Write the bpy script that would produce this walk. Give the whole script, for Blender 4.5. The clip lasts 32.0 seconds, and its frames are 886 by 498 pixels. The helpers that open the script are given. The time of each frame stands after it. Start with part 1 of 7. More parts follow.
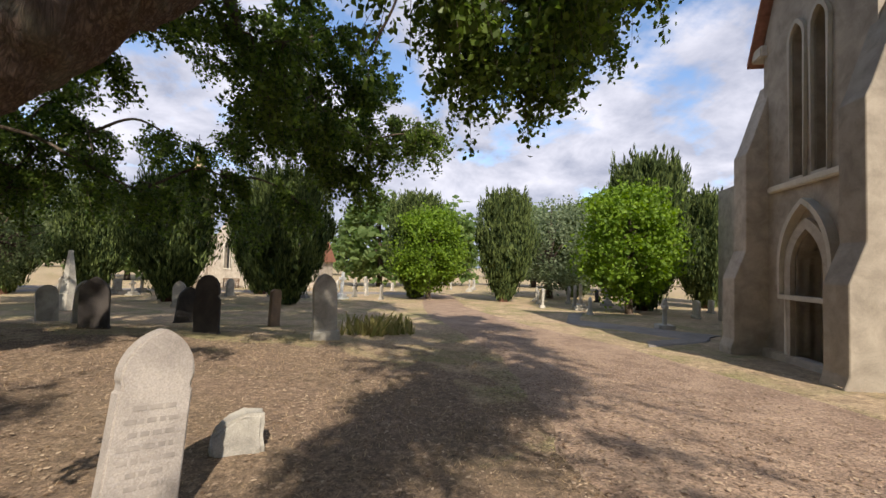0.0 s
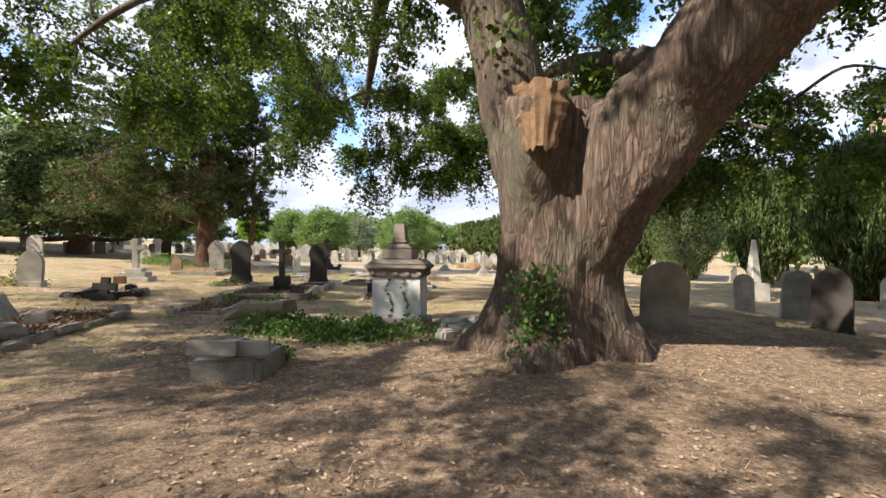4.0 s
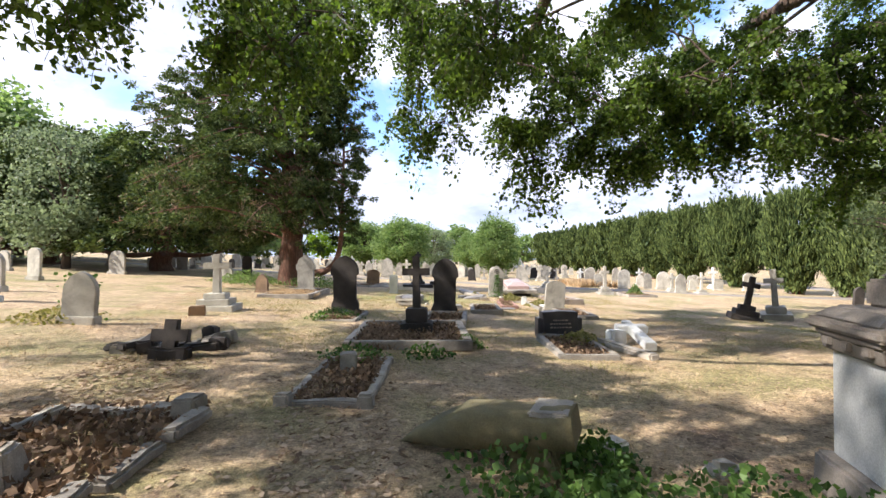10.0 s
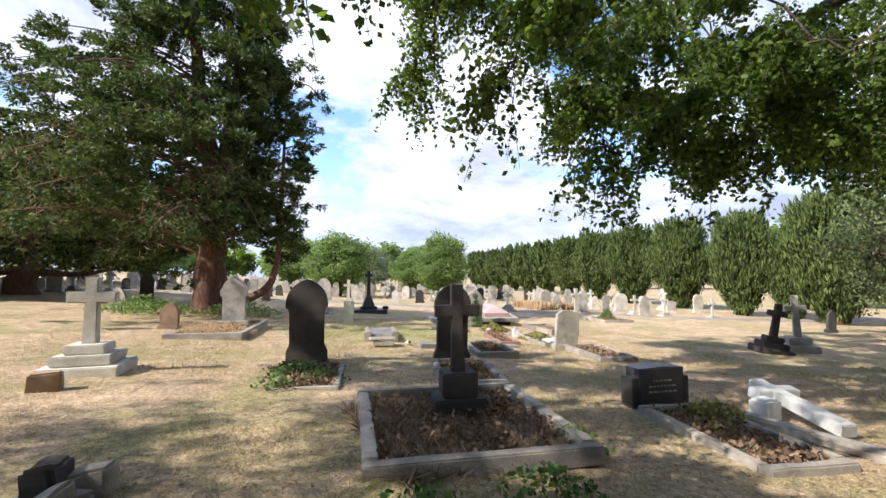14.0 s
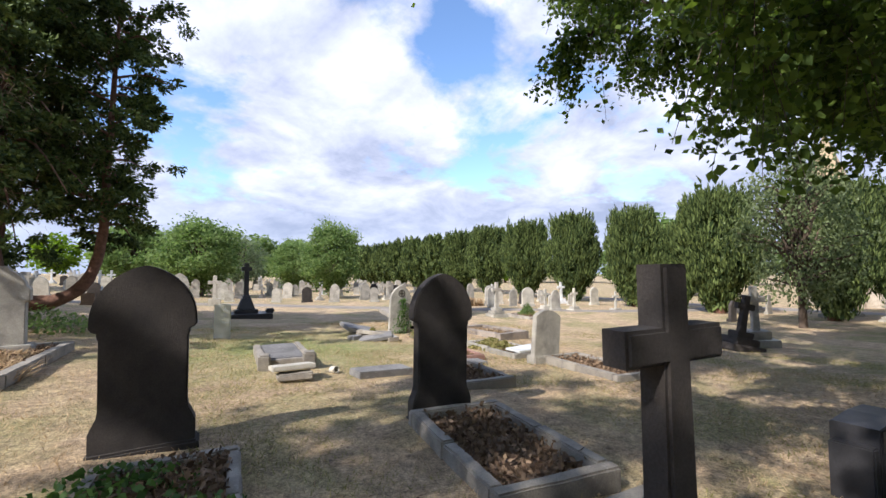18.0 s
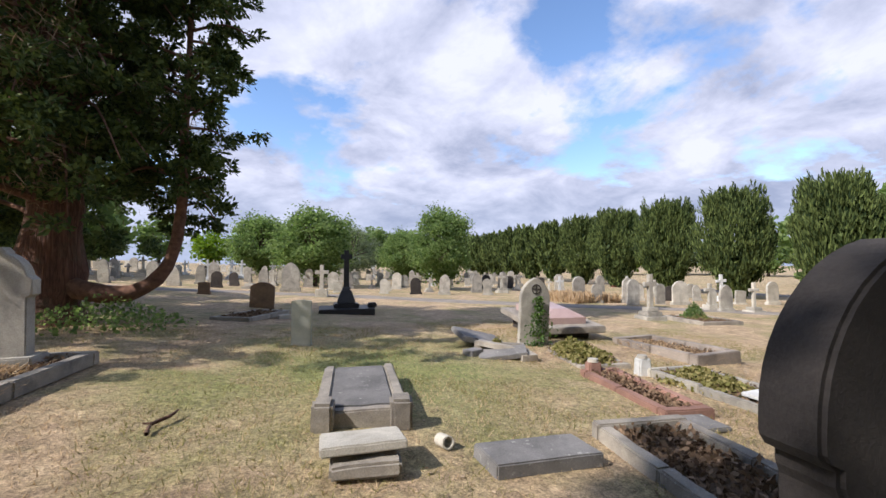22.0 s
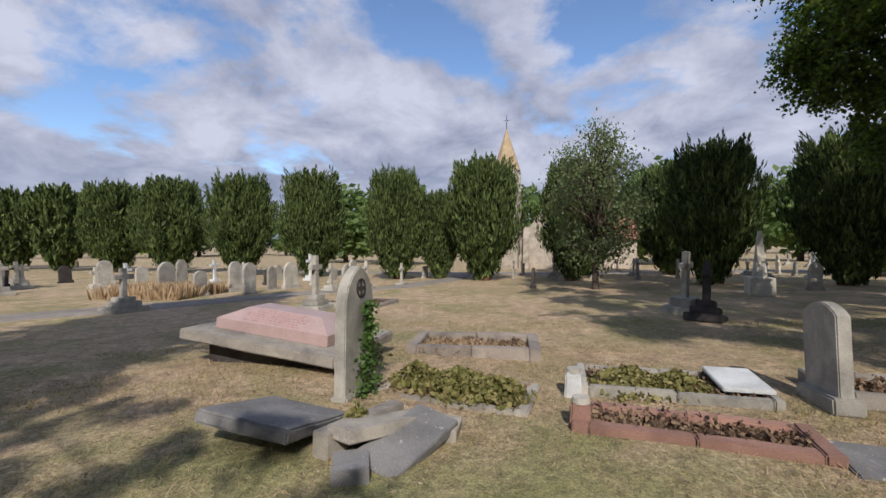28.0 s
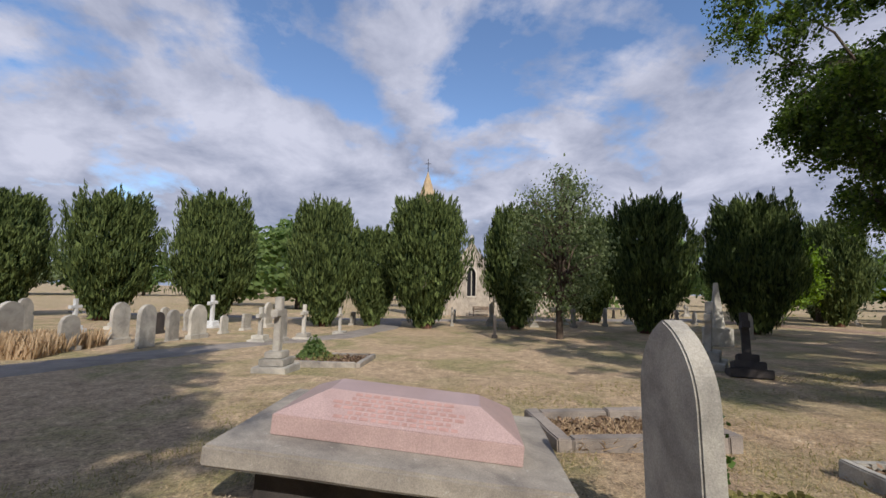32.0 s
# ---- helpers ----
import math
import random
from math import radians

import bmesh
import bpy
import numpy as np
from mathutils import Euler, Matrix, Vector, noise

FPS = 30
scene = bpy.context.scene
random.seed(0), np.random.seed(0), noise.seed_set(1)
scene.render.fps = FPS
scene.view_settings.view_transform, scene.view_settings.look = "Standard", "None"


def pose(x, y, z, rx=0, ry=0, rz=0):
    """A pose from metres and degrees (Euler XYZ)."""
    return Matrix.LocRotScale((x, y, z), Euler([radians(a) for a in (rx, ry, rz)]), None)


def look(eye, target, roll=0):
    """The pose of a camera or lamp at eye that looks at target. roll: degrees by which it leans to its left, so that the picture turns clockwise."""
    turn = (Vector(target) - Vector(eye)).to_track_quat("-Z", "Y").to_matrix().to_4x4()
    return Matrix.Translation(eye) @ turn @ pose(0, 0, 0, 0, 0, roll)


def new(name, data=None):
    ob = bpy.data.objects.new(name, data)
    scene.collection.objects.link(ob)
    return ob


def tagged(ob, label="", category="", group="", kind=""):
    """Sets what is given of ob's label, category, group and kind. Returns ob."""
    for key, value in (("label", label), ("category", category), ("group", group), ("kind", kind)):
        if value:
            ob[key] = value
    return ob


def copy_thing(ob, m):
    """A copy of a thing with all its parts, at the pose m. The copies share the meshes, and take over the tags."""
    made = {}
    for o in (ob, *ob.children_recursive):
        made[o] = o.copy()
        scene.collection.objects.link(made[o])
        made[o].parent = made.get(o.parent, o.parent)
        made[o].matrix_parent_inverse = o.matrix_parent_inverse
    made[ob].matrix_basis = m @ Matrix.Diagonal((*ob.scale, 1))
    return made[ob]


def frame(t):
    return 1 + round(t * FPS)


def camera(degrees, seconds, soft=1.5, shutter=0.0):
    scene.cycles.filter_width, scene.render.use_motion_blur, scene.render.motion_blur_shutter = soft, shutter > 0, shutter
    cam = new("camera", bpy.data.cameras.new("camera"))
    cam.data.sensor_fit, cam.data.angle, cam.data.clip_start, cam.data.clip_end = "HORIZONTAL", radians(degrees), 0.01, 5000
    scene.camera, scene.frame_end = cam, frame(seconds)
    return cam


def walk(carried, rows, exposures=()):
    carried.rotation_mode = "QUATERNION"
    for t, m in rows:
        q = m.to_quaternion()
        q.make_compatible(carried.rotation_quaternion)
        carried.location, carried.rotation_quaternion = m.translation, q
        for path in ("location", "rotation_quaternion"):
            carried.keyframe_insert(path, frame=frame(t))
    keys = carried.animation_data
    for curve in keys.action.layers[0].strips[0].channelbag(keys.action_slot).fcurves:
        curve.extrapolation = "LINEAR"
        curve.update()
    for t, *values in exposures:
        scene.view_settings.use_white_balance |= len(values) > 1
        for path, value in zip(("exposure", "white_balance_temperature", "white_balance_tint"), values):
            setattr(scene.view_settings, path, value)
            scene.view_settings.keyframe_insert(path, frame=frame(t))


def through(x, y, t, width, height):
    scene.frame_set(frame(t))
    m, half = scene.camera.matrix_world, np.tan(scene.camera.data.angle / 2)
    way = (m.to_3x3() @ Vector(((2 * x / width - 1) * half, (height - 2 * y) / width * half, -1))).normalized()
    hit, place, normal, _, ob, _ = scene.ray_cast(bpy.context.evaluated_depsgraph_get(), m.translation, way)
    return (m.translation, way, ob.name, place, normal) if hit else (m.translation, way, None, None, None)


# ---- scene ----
cam = camera(92.4, 32.0)
PATH = [
    (0, (0.869, -3.253, 1.469), (2.852, -3.502, 1.547), 1.6),
    (0.5, (1.066, -3.096, 1.474), (3.056, -2.907, 1.528), 1.2),
    (1, (1.271, -2.904, 1.463), (3.169, -2.275, 1.498), 0.9),
    (1.5, (1.467, -2.649, 1.445), (3.207, -1.664, 1.472), 0.8),
    (2, (1.590, -2.369, 1.418), (3.208, -1.194, 1.441), 0.7),
    (2.5, (1.697, -2.057, 1.382), (3.232, -0.775, 1.405), 0.6),
    (3, (1.777, -1.769, 1.354), (3.132, -0.299, 1.368), 0.6),
    (3.5, (1.852, -1.495, 1.347), (2.939, 0.184, 1.344), 0.6),
    (4, (1.917, -1.172, 1.326), (2.695, 0.671, 1.313), 0.4),
    (4.5, (1.901, -0.810, 1.291), (2.417, 1.122, 1.248), 0.4),
    (5.1, (1.726, -0.263, 1.279), (1.961, 1.722, 1.209), 0.3),
    (5.8, (1.483, 0.389, 1.262), (1.461, 2.386, 1.149), 0.5),
    (6.5, (1.258, 0.995, 1.256), (1.132, 2.986, 1.119), 0.9),
    (7, (1.153, 1.352, 1.287), (1.004, 3.342, 1.159), 0.7),
    (7.5, (1.062, 1.782, 1.326), (0.954, 3.776, 1.218), 0.5),
    (8, (0.926, 2.247, 1.415), (1.014, 4.243, 1.338), 0.7),
    (8.5, (0.819, 2.676, 1.440), (1.118, 4.654, 1.402), 0.5),
    (9, (0.776, 3.120, 1.446), (1.204, 5.073, 1.438), 0.0),
    (9.5, (0.699, 3.542, 1.411), (1.182, 5.483, 1.434), 0.0),
    (10, (0.701, 3.961, 1.399), (1.222, 5.892, 1.444), 0.0),
    (10.5, (0.704, 4.406, 1.437), (1.278, 6.320, 1.504), 0.0),
    (11, (0.641, 4.890, 1.418), (1.318, 6.769, 1.511), -0.1),
    (11.5, (0.578, 5.383, 1.431), (1.384, 7.210, 1.544), -0.2),
    (12, (0.473, 5.888, 1.452), (1.348, 7.682, 1.571), -0.1),
    (12.5, (0.379, 6.347, 1.489), (1.287, 8.124, 1.613), -0.0),
    (13, (0.265, 6.827, 1.546), (1.151, 8.616, 1.672), -0.1),
    (13.5, (0.103, 7.272, 1.556), (0.913, 9.096, 1.687), 0.1),
    (14.1, (0.022, 7.820, 1.540), (0.881, 9.622, 1.671), 0.3),
    (14.8, (0.007, 8.480, 1.518), (0.898, 10.266, 1.647), 0.3),
    (15.5, (0.025, 9.151, 1.492), (0.961, 10.914, 1.621), 0.0),
    (16, (0.060, 9.643, 1.462), (1.066, 11.368, 1.583), -0.2),
    (16.5, (0.180, 10.151, 1.422), (1.270, 11.824, 1.539), -0.3),
    (17, (0.291, 10.676, 1.411), (1.468, 12.289, 1.524), -0.2),
    (17.5, (0.469, 11.200, 1.412), (1.728, 12.751, 1.518), -0.3),
    (18, (0.618, 11.705, 1.412), (1.942, 13.199, 1.526), -0.1),
    (18.5, (0.746, 12.196, 1.455), (2.128, 13.637, 1.568), -0.2),
    (19, (0.943, 12.659, 1.476), (2.419, 14.003, 1.583), -0.2),
    (19.5, (1.159, 13.078, 1.490), (2.716, 14.330, 1.593), -0.3),
    (20, (1.430, 13.430, 1.474), (3.048, 14.600, 1.582), -0.2),
    (20.5, (1.729, 13.788, 1.434), (3.372, 14.923, 1.545), -0.2),
    (21, (1.987, 14.110, 1.411), (3.445, 15.475, 1.519), 0.2),
    (21.5, (2.190, 14.501, 1.379), (3.367, 16.114, 1.478), 0.3),
    (22, (2.295, 14.925, 1.338), (3.204, 16.706, 1.410), 0.0),
    (22.5, (2.363, 15.404, 1.347), (3.085, 17.269, 1.389), 0.0),
    (23, (2.303, 15.863, 1.394), (2.865, 17.782, 1.419), -0.4),
    (23.5, (2.240, 16.378, 1.426), (2.762, 18.309, 1.434), -0.2),
    (24, (2.184, 16.895, 1.399), (2.689, 18.831, 1.399), -0.3),
    (24.5, (2.108, 17.404, 1.382), (2.667, 19.324, 1.371), -0.3),
    (25, (2.145, 17.945, 1.356), (2.872, 19.808, 1.339), -0.2),
    (25.5, (2.240, 18.468, 1.307), (3.202, 20.222, 1.286), -0.1),
    (26, (2.424, 19.011, 1.316), (3.727, 20.527, 1.277), -0.2),
    (26.5, (2.631, 19.486, 1.317), (4.295, 20.593, 1.257), -0.5),
    (27.1, (2.926, 20.032, 1.321), (4.811, 20.698, 1.258), -0.4),
    (27.8, (3.309, 20.639, 1.307), (5.295, 20.874, 1.271), -0.5),
    (28.5, (3.721, 21.225, 1.278), (5.714, 21.048, 1.286), -0.4),
    (29, (4.044, 21.557, 1.280), (6.004, 21.162, 1.321), -0.2),
    (29.5, (4.387, 21.916, 1.285), (6.321, 21.410, 1.354), 0.4),
    (30, (4.687, 22.304, 1.268), (6.608, 21.755, 1.370), 0.7),
    (30.5, (5.064, 22.673, 1.270), (6.976, 22.104, 1.405), 0.9),
    (31, (5.367, 23.075, 1.255), (7.275, 22.497, 1.414), 0.8),
    (31.5, (5.644, 23.473, 1.235), (7.548, 22.885, 1.407), 0.8),
    (32, (5.918, 23.950, 1.212), (7.864, 23.528, 1.401), 1.1),
]
walk(cam, [(t, look(eye, target, roll)) for t, eye, target, roll in PATH], [(0, 0.72, 6650, 12), (1.5, 1.06, 6450, 12), (4, 1.36, 6550, 12), (9, 1.52, 6250, 13), (13, 1.40, 6200, 13), (17, 1.06, 6050, 13), (20, 0.80, 5950, 13), (23, 0.64, 6150, 15), (27, 0.20, 6120, 14), (29, 0.14, 6100, 12), (32, 0.18, 6200, 13)])

# ---- light ----
SUN_AZ, SUN_EL = math.atan2(-0.99, -0.10), radians(40)
world = bpy.data.worlds.new("sky")
scene.world = world
world.use_nodes = True
wn, wl = world.node_tree.nodes, world.node_tree.links
wn.clear()
w_out = wn.new("ShaderNodeOutputWorld")
sky = wn.new("ShaderNodeTexSky")
sky.sky_type, sky.sun_disc = "NISHITA", False
sky.sun_elevation, sky.sun_rotation = SUN_EL, SUN_AZ % (2 * math.pi)
sky.air_density, sky.dust_density, sky.ozone_density = 1.0, 0.2, 3.0
w_tc = wn.new("ShaderNodeTexCoord")
w_sep = wn.new("ShaderNodeSeparateXYZ")
wl.new(w_tc.outputs["Generated"], w_sep.inputs[0])


def wmath(op, a, b=None, c=None, clamp=False):
    n = wn.new("ShaderNodeMath")
    n.operation, n.use_clamp = op, clamp
    for i, v in enumerate((a, b, c)):
        if v is None:
            continue
        if isinstance(v, (int, float)):
            n.inputs[i].default_value = v
        else:
            wl.new(v, n.inputs[i])
    return n.outputs[0]


w_h = wmath("MAXIMUM", wmath("ADD", w_sep.outputs[2], 0.30), 0.08)
w_u = wmath("DIVIDE", w_sep.outputs[0], w_h)
w_v = wmath("DIVIDE", w_sep.outputs[1], w_h)
w_comb = wn.new("ShaderNodeCombineXYZ")
wl.new(w_u, w_comb.inputs[0])
wl.new(w_v, w_comb.inputs[1])
w_comb.inputs[2].default_value = 3.7


def wnoise(scale, detail, rough, dist=0.0):
    n = wn.new("ShaderNodeTexNoise")
    n.inputs["Scale"].default_value = scale
    n.inputs["Detail"].default_value = detail
    n.inputs["Roughness"].default_value = rough
    n.inputs["Distortion"].default_value = dist
    wl.new(w_comb.outputs[0], n.inputs["Vector"])
    return n.outputs[0]


n_big, n_fine = wnoise(1.35, 10, 0.54, 0.25), wnoise(4.6, 8, 0.62)
cover = wmath("ADD", wmath("MULTIPLY", n_big, 0.8), wmath("MULTIPLY", n_fine, 0.2))
low = wmath("MULTIPLY", wmath("SUBTRACT", 0.42, w_sep.outputs[2], clamp=True), 0.42)
mask = wmath("MULTIPLY", wmath("SUBTRACT", wmath("ADD", cover, low), 0.468), 15.0, clamp=True)
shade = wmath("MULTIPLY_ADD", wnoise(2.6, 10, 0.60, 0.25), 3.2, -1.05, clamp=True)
c_ramp = wn.new("ShaderNodeMixRGB")
wl.new(shade, c_ramp.inputs[0])
c_ramp.inputs[1].default_value = (0.40, 0.45, 0.60, 1)
c_ramp.inputs[2].default_value = (0.95, 0.97, 1.10, 1)
bg_sky, bg_cloud, w_mix = wn.new("ShaderNodeBackground"), wn.new("ShaderNodeBackground"), wn.new("ShaderNodeMixShader")
wl.new(sky.outputs[0], bg_sky.inputs[0])
bg_sky.inputs[1].default_value = 0.14
bank = wmath("MULTIPLY", wmath("SUBTRACT", 0.20, w_sep.outputs[2], clamp=True), 4.2, clamp=True)
c_bank = wn.new("ShaderNodeMixRGB")
wl.new(bank, c_bank.inputs[0])
wl.new(c_ramp.outputs[0], c_bank.inputs[1])
c_bank.inputs[2].default_value = (0.50, 0.58, 0.74, 1)
wl.new(c_bank.outputs[0], bg_cloud.inputs[0])
bg_cloud.inputs[1].default_value = 0.60
wl.new(mask, w_mix.inputs[0])
wl.new(bg_sky.outputs[0], w_mix.inputs[1])
wl.new(bg_cloud.outputs[0], w_mix.inputs[2])
wl.new(w_mix.outputs[0], w_out.inputs[0])

sun = new("sun", bpy.data.lights.new("sun", "SUN"))
sun.data.energy, sun.data.angle, sun.data.color = 3.8, radians(0.6), (1.0, 0.93, 0.82)
sun_dir = Vector((math.sin(SUN_AZ) * math.cos(SUN_EL), math.cos(SUN_AZ) * math.cos(SUN_EL), math.sin(SUN_EL)))
sun.matrix_world = look(sun_dir * 80, (0, 0, 0))
tagged(sun, "afternoon sun", "sun", kind="structure")


# ---- materials ----
def nodes_of(name):
    m = bpy.data.materials.new(name)
    m.use_nodes = True
    nt = m.node_tree
    return m, nt, nt.nodes["Principled BSDF"]


def tex(nt, scale, detail=6, rough=0.6, dist=0.0, vec=None):
    n = nt.nodes.new("ShaderNodeTexNoise")
    n.inputs["Scale"].default_value, n.inputs["Detail"].default_value = scale, detail
    n.inputs["Roughness"].default_value, n.inputs["Distortion"].default_value = rough, dist
    if vec is not None:
        nt.links.new(vec, n.inputs["Vector"])
    return n.outputs[0]


def ramp(nt, fac, stops):
    n = nt.nodes.new("ShaderNodeValToRGB")
    el = n.color_ramp.elements
    while len(el) < len(stops):
        el.new(0.5)
    for e, (p, c) in zip(el, stops):
        e.position, e.color = p, (*c, 1)
    nt.links.new(fac, n.inputs[0])
    return n.outputs[0]


def mixc(nt, fac, a, b, mode="MIX"):
    n = nt.nodes.new("ShaderNodeMixRGB")
    n.blend_type = mode
    for i, v in enumerate((fac, a, b)):
        if isinstance(v, (int, float)):
            n.inputs[i].default_value = v
        elif isinstance(v, tuple):
            n.inputs[i].default_value = (*v, 1)
        else:
            nt.links.new(v, n.inputs[i])
    return n.outputs[0]


def mathn(nt, op, a, b, clamp=False):
    n = nt.nodes.new("ShaderNodeMath")
    n.operation, n.use_clamp = op, clamp
    for i, v in enumerate((a, b)):
        if isinstance(v, (int, float)):
            n.inputs[i].default_value = v
        else:
            nt.links.new(v, n.inputs[i])
    return n.outputs[0]


def bump(nt, bsdf, height, strength, dist):
    n = nt.nodes.new("ShaderNodeBump")
    n.inputs["Strength"].default_value, n.inputs["Distance"].default_value = strength, dist
    nt.links.new(height, n.inputs["Height"])
    nt.links.new(n.outputs[0], bsdf.inputs["Normal"])


def world_pos(nt):
    return nt.nodes.new("ShaderNodeNewGeometry").outputs["Position"]


def obj_pos(nt):
    return nt.nodes.new("ShaderNodeTexCoord").outputs["Object"]


def stone(name, base, dark, lichen, amount=0.45, rough=0.9, grain=1.0):
    """Weathered stone: two tones, lichen blotches, pitted relief."""
    m, nt, b = nodes_of(name)
    p = world_pos(nt)
    rnd = nt.nodes.new("ShaderNodeObjectInfo").outputs["Random"]
    big = tex(nt, 2.3, 8, 0.65, 0.4, p)
    c = ramp(nt, big, [(0.32, dark), (0.62, base)])
    spots = ramp(nt, tex(nt, 14, 5, 0.7, 0.2, p), [(0.58 + 0.1 * (1 - amount), (0, 0, 0)), (0.75, (1, 1, 1))])
    c = mixc(nt, mathn(nt, "MULTIPLY", spots, amount), c, lichen)
    c = mixc(nt, 0.35, c, ramp(nt, tex(nt, 90, 3, 0.6, 0, p), [(0.3, (0.25, 0.25, 0.25)), (0.7, (0.8, 0.8, 0.8))]), "OVERLAY")
    val = nt.nodes.new("ShaderNodeHueSaturation")
    nt.links.new(c, val.inputs["Color"])
    nt.links.new(mathn(nt, "ADD", mathn(nt, "MULTIPLY", rnd, 0.4), 0.8), val.inputs["Value"])
    nt.links.new(val.outputs[0], b.inputs["Base Color"])
    b.inputs["Roughness"].default_value = rough
    bump(nt, b, mixc(nt, 0.5, tex(nt, 60, 6, 0.7, 0, p), big), 0.5 * grain, 0.02)
    return m


def leafy(name, a, c, through=0.35, rough=0.55):
    """Foliage: tint differs from leaf to leaf and from clump to clump, some light passes through."""
    m, nt, b = nodes_of(name)
    geo = nt.nodes.new("ShaderNodeNewGeometry")
    clump = tex(nt, 0.9, 3, 0.5, 0, geo.outputs["Position"])
    f = mathn(nt, "ADD", mathn(nt, "MULTIPLY", geo.outputs["Random Per Island"], 0.6), mathn(nt, "MULTIPLY", clump, 0.4))
    col = ramp(nt, f, [(0.2, a), (0.75, c)])
    nt.links.new(col, b.inputs["Base Color"])
    b.inputs["Roughness"].default_value = rough
    b.inputs["Specular IOR Level"].default_value = 0.2
    tr = nt.nodes.new("ShaderNodeBsdfTranslucent")
    hs = nt.nodes.new("ShaderNodeHueSaturation")
    hs.inputs["Value"].default_value, hs.inputs["Saturation"].default_value = 1.5, 1.15
    nt.links.new(col, hs.inputs["Color"])
    nt.links.new(hs.outputs[0], tr.inputs[0])
    mx = nt.nodes.new("ShaderNodeMixShader")
    mx.inputs[0].default_value = through
    nt.links.new(b.outputs[0], mx.inputs[1])
    nt.links.new(tr.outputs[0], mx.inputs[2])
    nt.links.new(mx.outputs[0], nt.nodes["Material Output"].inputs[0])
    return m


def bark(name, a, c, sx, sz, strength=0.9):
    m, nt, b = nodes_of(name)
    mp = nt.nodes.new("ShaderNodeMapping")
    mp.inputs["Scale"].default_value = (sx, sx, sz)
    nt.links.new(obj_pos(nt), mp.inputs[0])
    v = nt.nodes.new("ShaderNodeTexVoronoi")
    v.feature = "DISTANCE_TO_EDGE"
    nt.links.new(mixc(nt, 0.25, mp.outputs[0], nt.nodes.new("ShaderNodeTexNoise").outputs["Color"], "ADD"), v.inputs["Vector"])
    v.inputs["Scale"].default_value = 1.0
    cells = ramp(nt, v.outputs["Distance"], [(0.0, (0.35, 0.35, 0.35)), (0.22, (1, 1, 1))])
    vein = ramp(nt, tex(nt, 0.85, 4, 0.55, 0.6, mp.outputs[0]), [(0.36, (1, 1, 1)), (0.455, (0.55, 0.55, 0.55)), (0.50, (0, 0, 0)), (0.545, (0.55, 0.55, 0.55)), (0.64, (1, 1, 1))])
    fur = mixc(nt, 1.0, vein, cells, "MULTIPLY")
    n = tex(nt, 6, 8, 0.7, 0.3, mp.outputs[0])
    col = mixc(nt, fur, tuple(q * 0.55 for q in a), ramp(nt, n, [(0.3, a), (0.7, c)]))
    big = tex(nt, 1.6, 4, 0.6, 0, obj_pos(nt))
    col = mixc(nt, ramp(nt, big, [(0.5, (0, 0, 0)), (0.75, (0.5, 0.5, 0.5))]), col, (0.16, 0.17, 0.11))
    nt.links.new(col, b.inputs["Base Color"])
    b.inputs["Roughness"].default_value = 0.95
    bump(nt, b, mixc(nt, 0.35, fur, n), strength, 0.05)
    return m


def plain(name, col, rough=0.7, metal=0.0, var=0.25, scale=8):
    m, nt, b = nodes_of(name)
    n = tex(nt, scale, 6, 0.65, 0.2, world_pos(nt))
    nt.links.new(ramp(nt, n, [(0.3, tuple(q * (1 - var) for q in col)), (0.7, tuple(min(1, q * (1 + var)) for q in col))]), b.inputs["Base Color"])
    b.inputs["Roughness"].default_value, b.inputs["Metallic"].default_value = rough, metal
    bump(nt, b, tex(nt, scale * 8, 4, 0.6, 0, world_pos(nt)), 0.25, 0.01)
    return m


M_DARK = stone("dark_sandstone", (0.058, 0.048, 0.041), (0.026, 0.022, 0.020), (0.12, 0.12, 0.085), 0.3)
M_GREY = stone("grey_limestone", (0.40, 0.37, 0.31), (0.20, 0.185, 0.16), (0.50, 0.49, 0.42), 0.5)
M_PALE = stone("pale_limestone", (0.51, 0.475, 0.40), (0.31, 0.285, 0.235), (0.34, 0.34, 0.25), 0.4)
M_WORN = stone("worn_pinkish_stone", (0.47, 0.415, 0.36), (0.31, 0.27, 0.235), (0.52, 0.49, 0.42), 0.4)
M_WHITE = stone("white_marble", (0.60, 0.60, 0.58), (0.40, 0.40, 0.38), (0.42, 0.42, 0.38), 0.25, 0.55, 0.4)
M_CWG = stone("portland_stone", (0.42, 0.41, 0.34), (0.33, 0.33, 0.27), (0.28, 0.29, 0.20), 0.3, 0.8, 0.5)
M_BROWN = stone("brown_sandstone", (0.26, 0.17, 0.10), (0.15, 0.10, 0.065), (0.30, 0.24, 0.16), 0.4)
M_KERB = stone("kerb_stone", (0.36, 0.32, 0.26), (0.17, 0.15, 0.13), (0.52, 0.51, 0.45), 0.7)
M_SLATE = stone("slate_slab", (0.20, 0.19, 0.18), (0.11, 0.105, 0.10), (0.55, 0.54, 0.48), 0.8)
M_RED = stone("red_brick_earth", (0.34, 0.19, 0.14), (0.22, 0.12, 0.09), (0.40, 0.30, 0.24), 0.4)
M_BLACK = stone("black_granite", (0.035, 0.033, 0.035), (0.018, 0.018, 0.02), (0.09, 0.09, 0.08), 0.2, 0.45, 0.5)
M_PINK = stone("pink_granite", (0.42, 0.298, 0.268), (0.34, 0.236, 0.212), (0.55, 0.43, 0.38), 0.35, 0.35, 0.15)
M_TOMB = stone("tomb_cornice_stone", (0.30, 0.255, 0.21), (0.16, 0.135, 0.115), (0.36, 0.33, 0.26), 0.4)
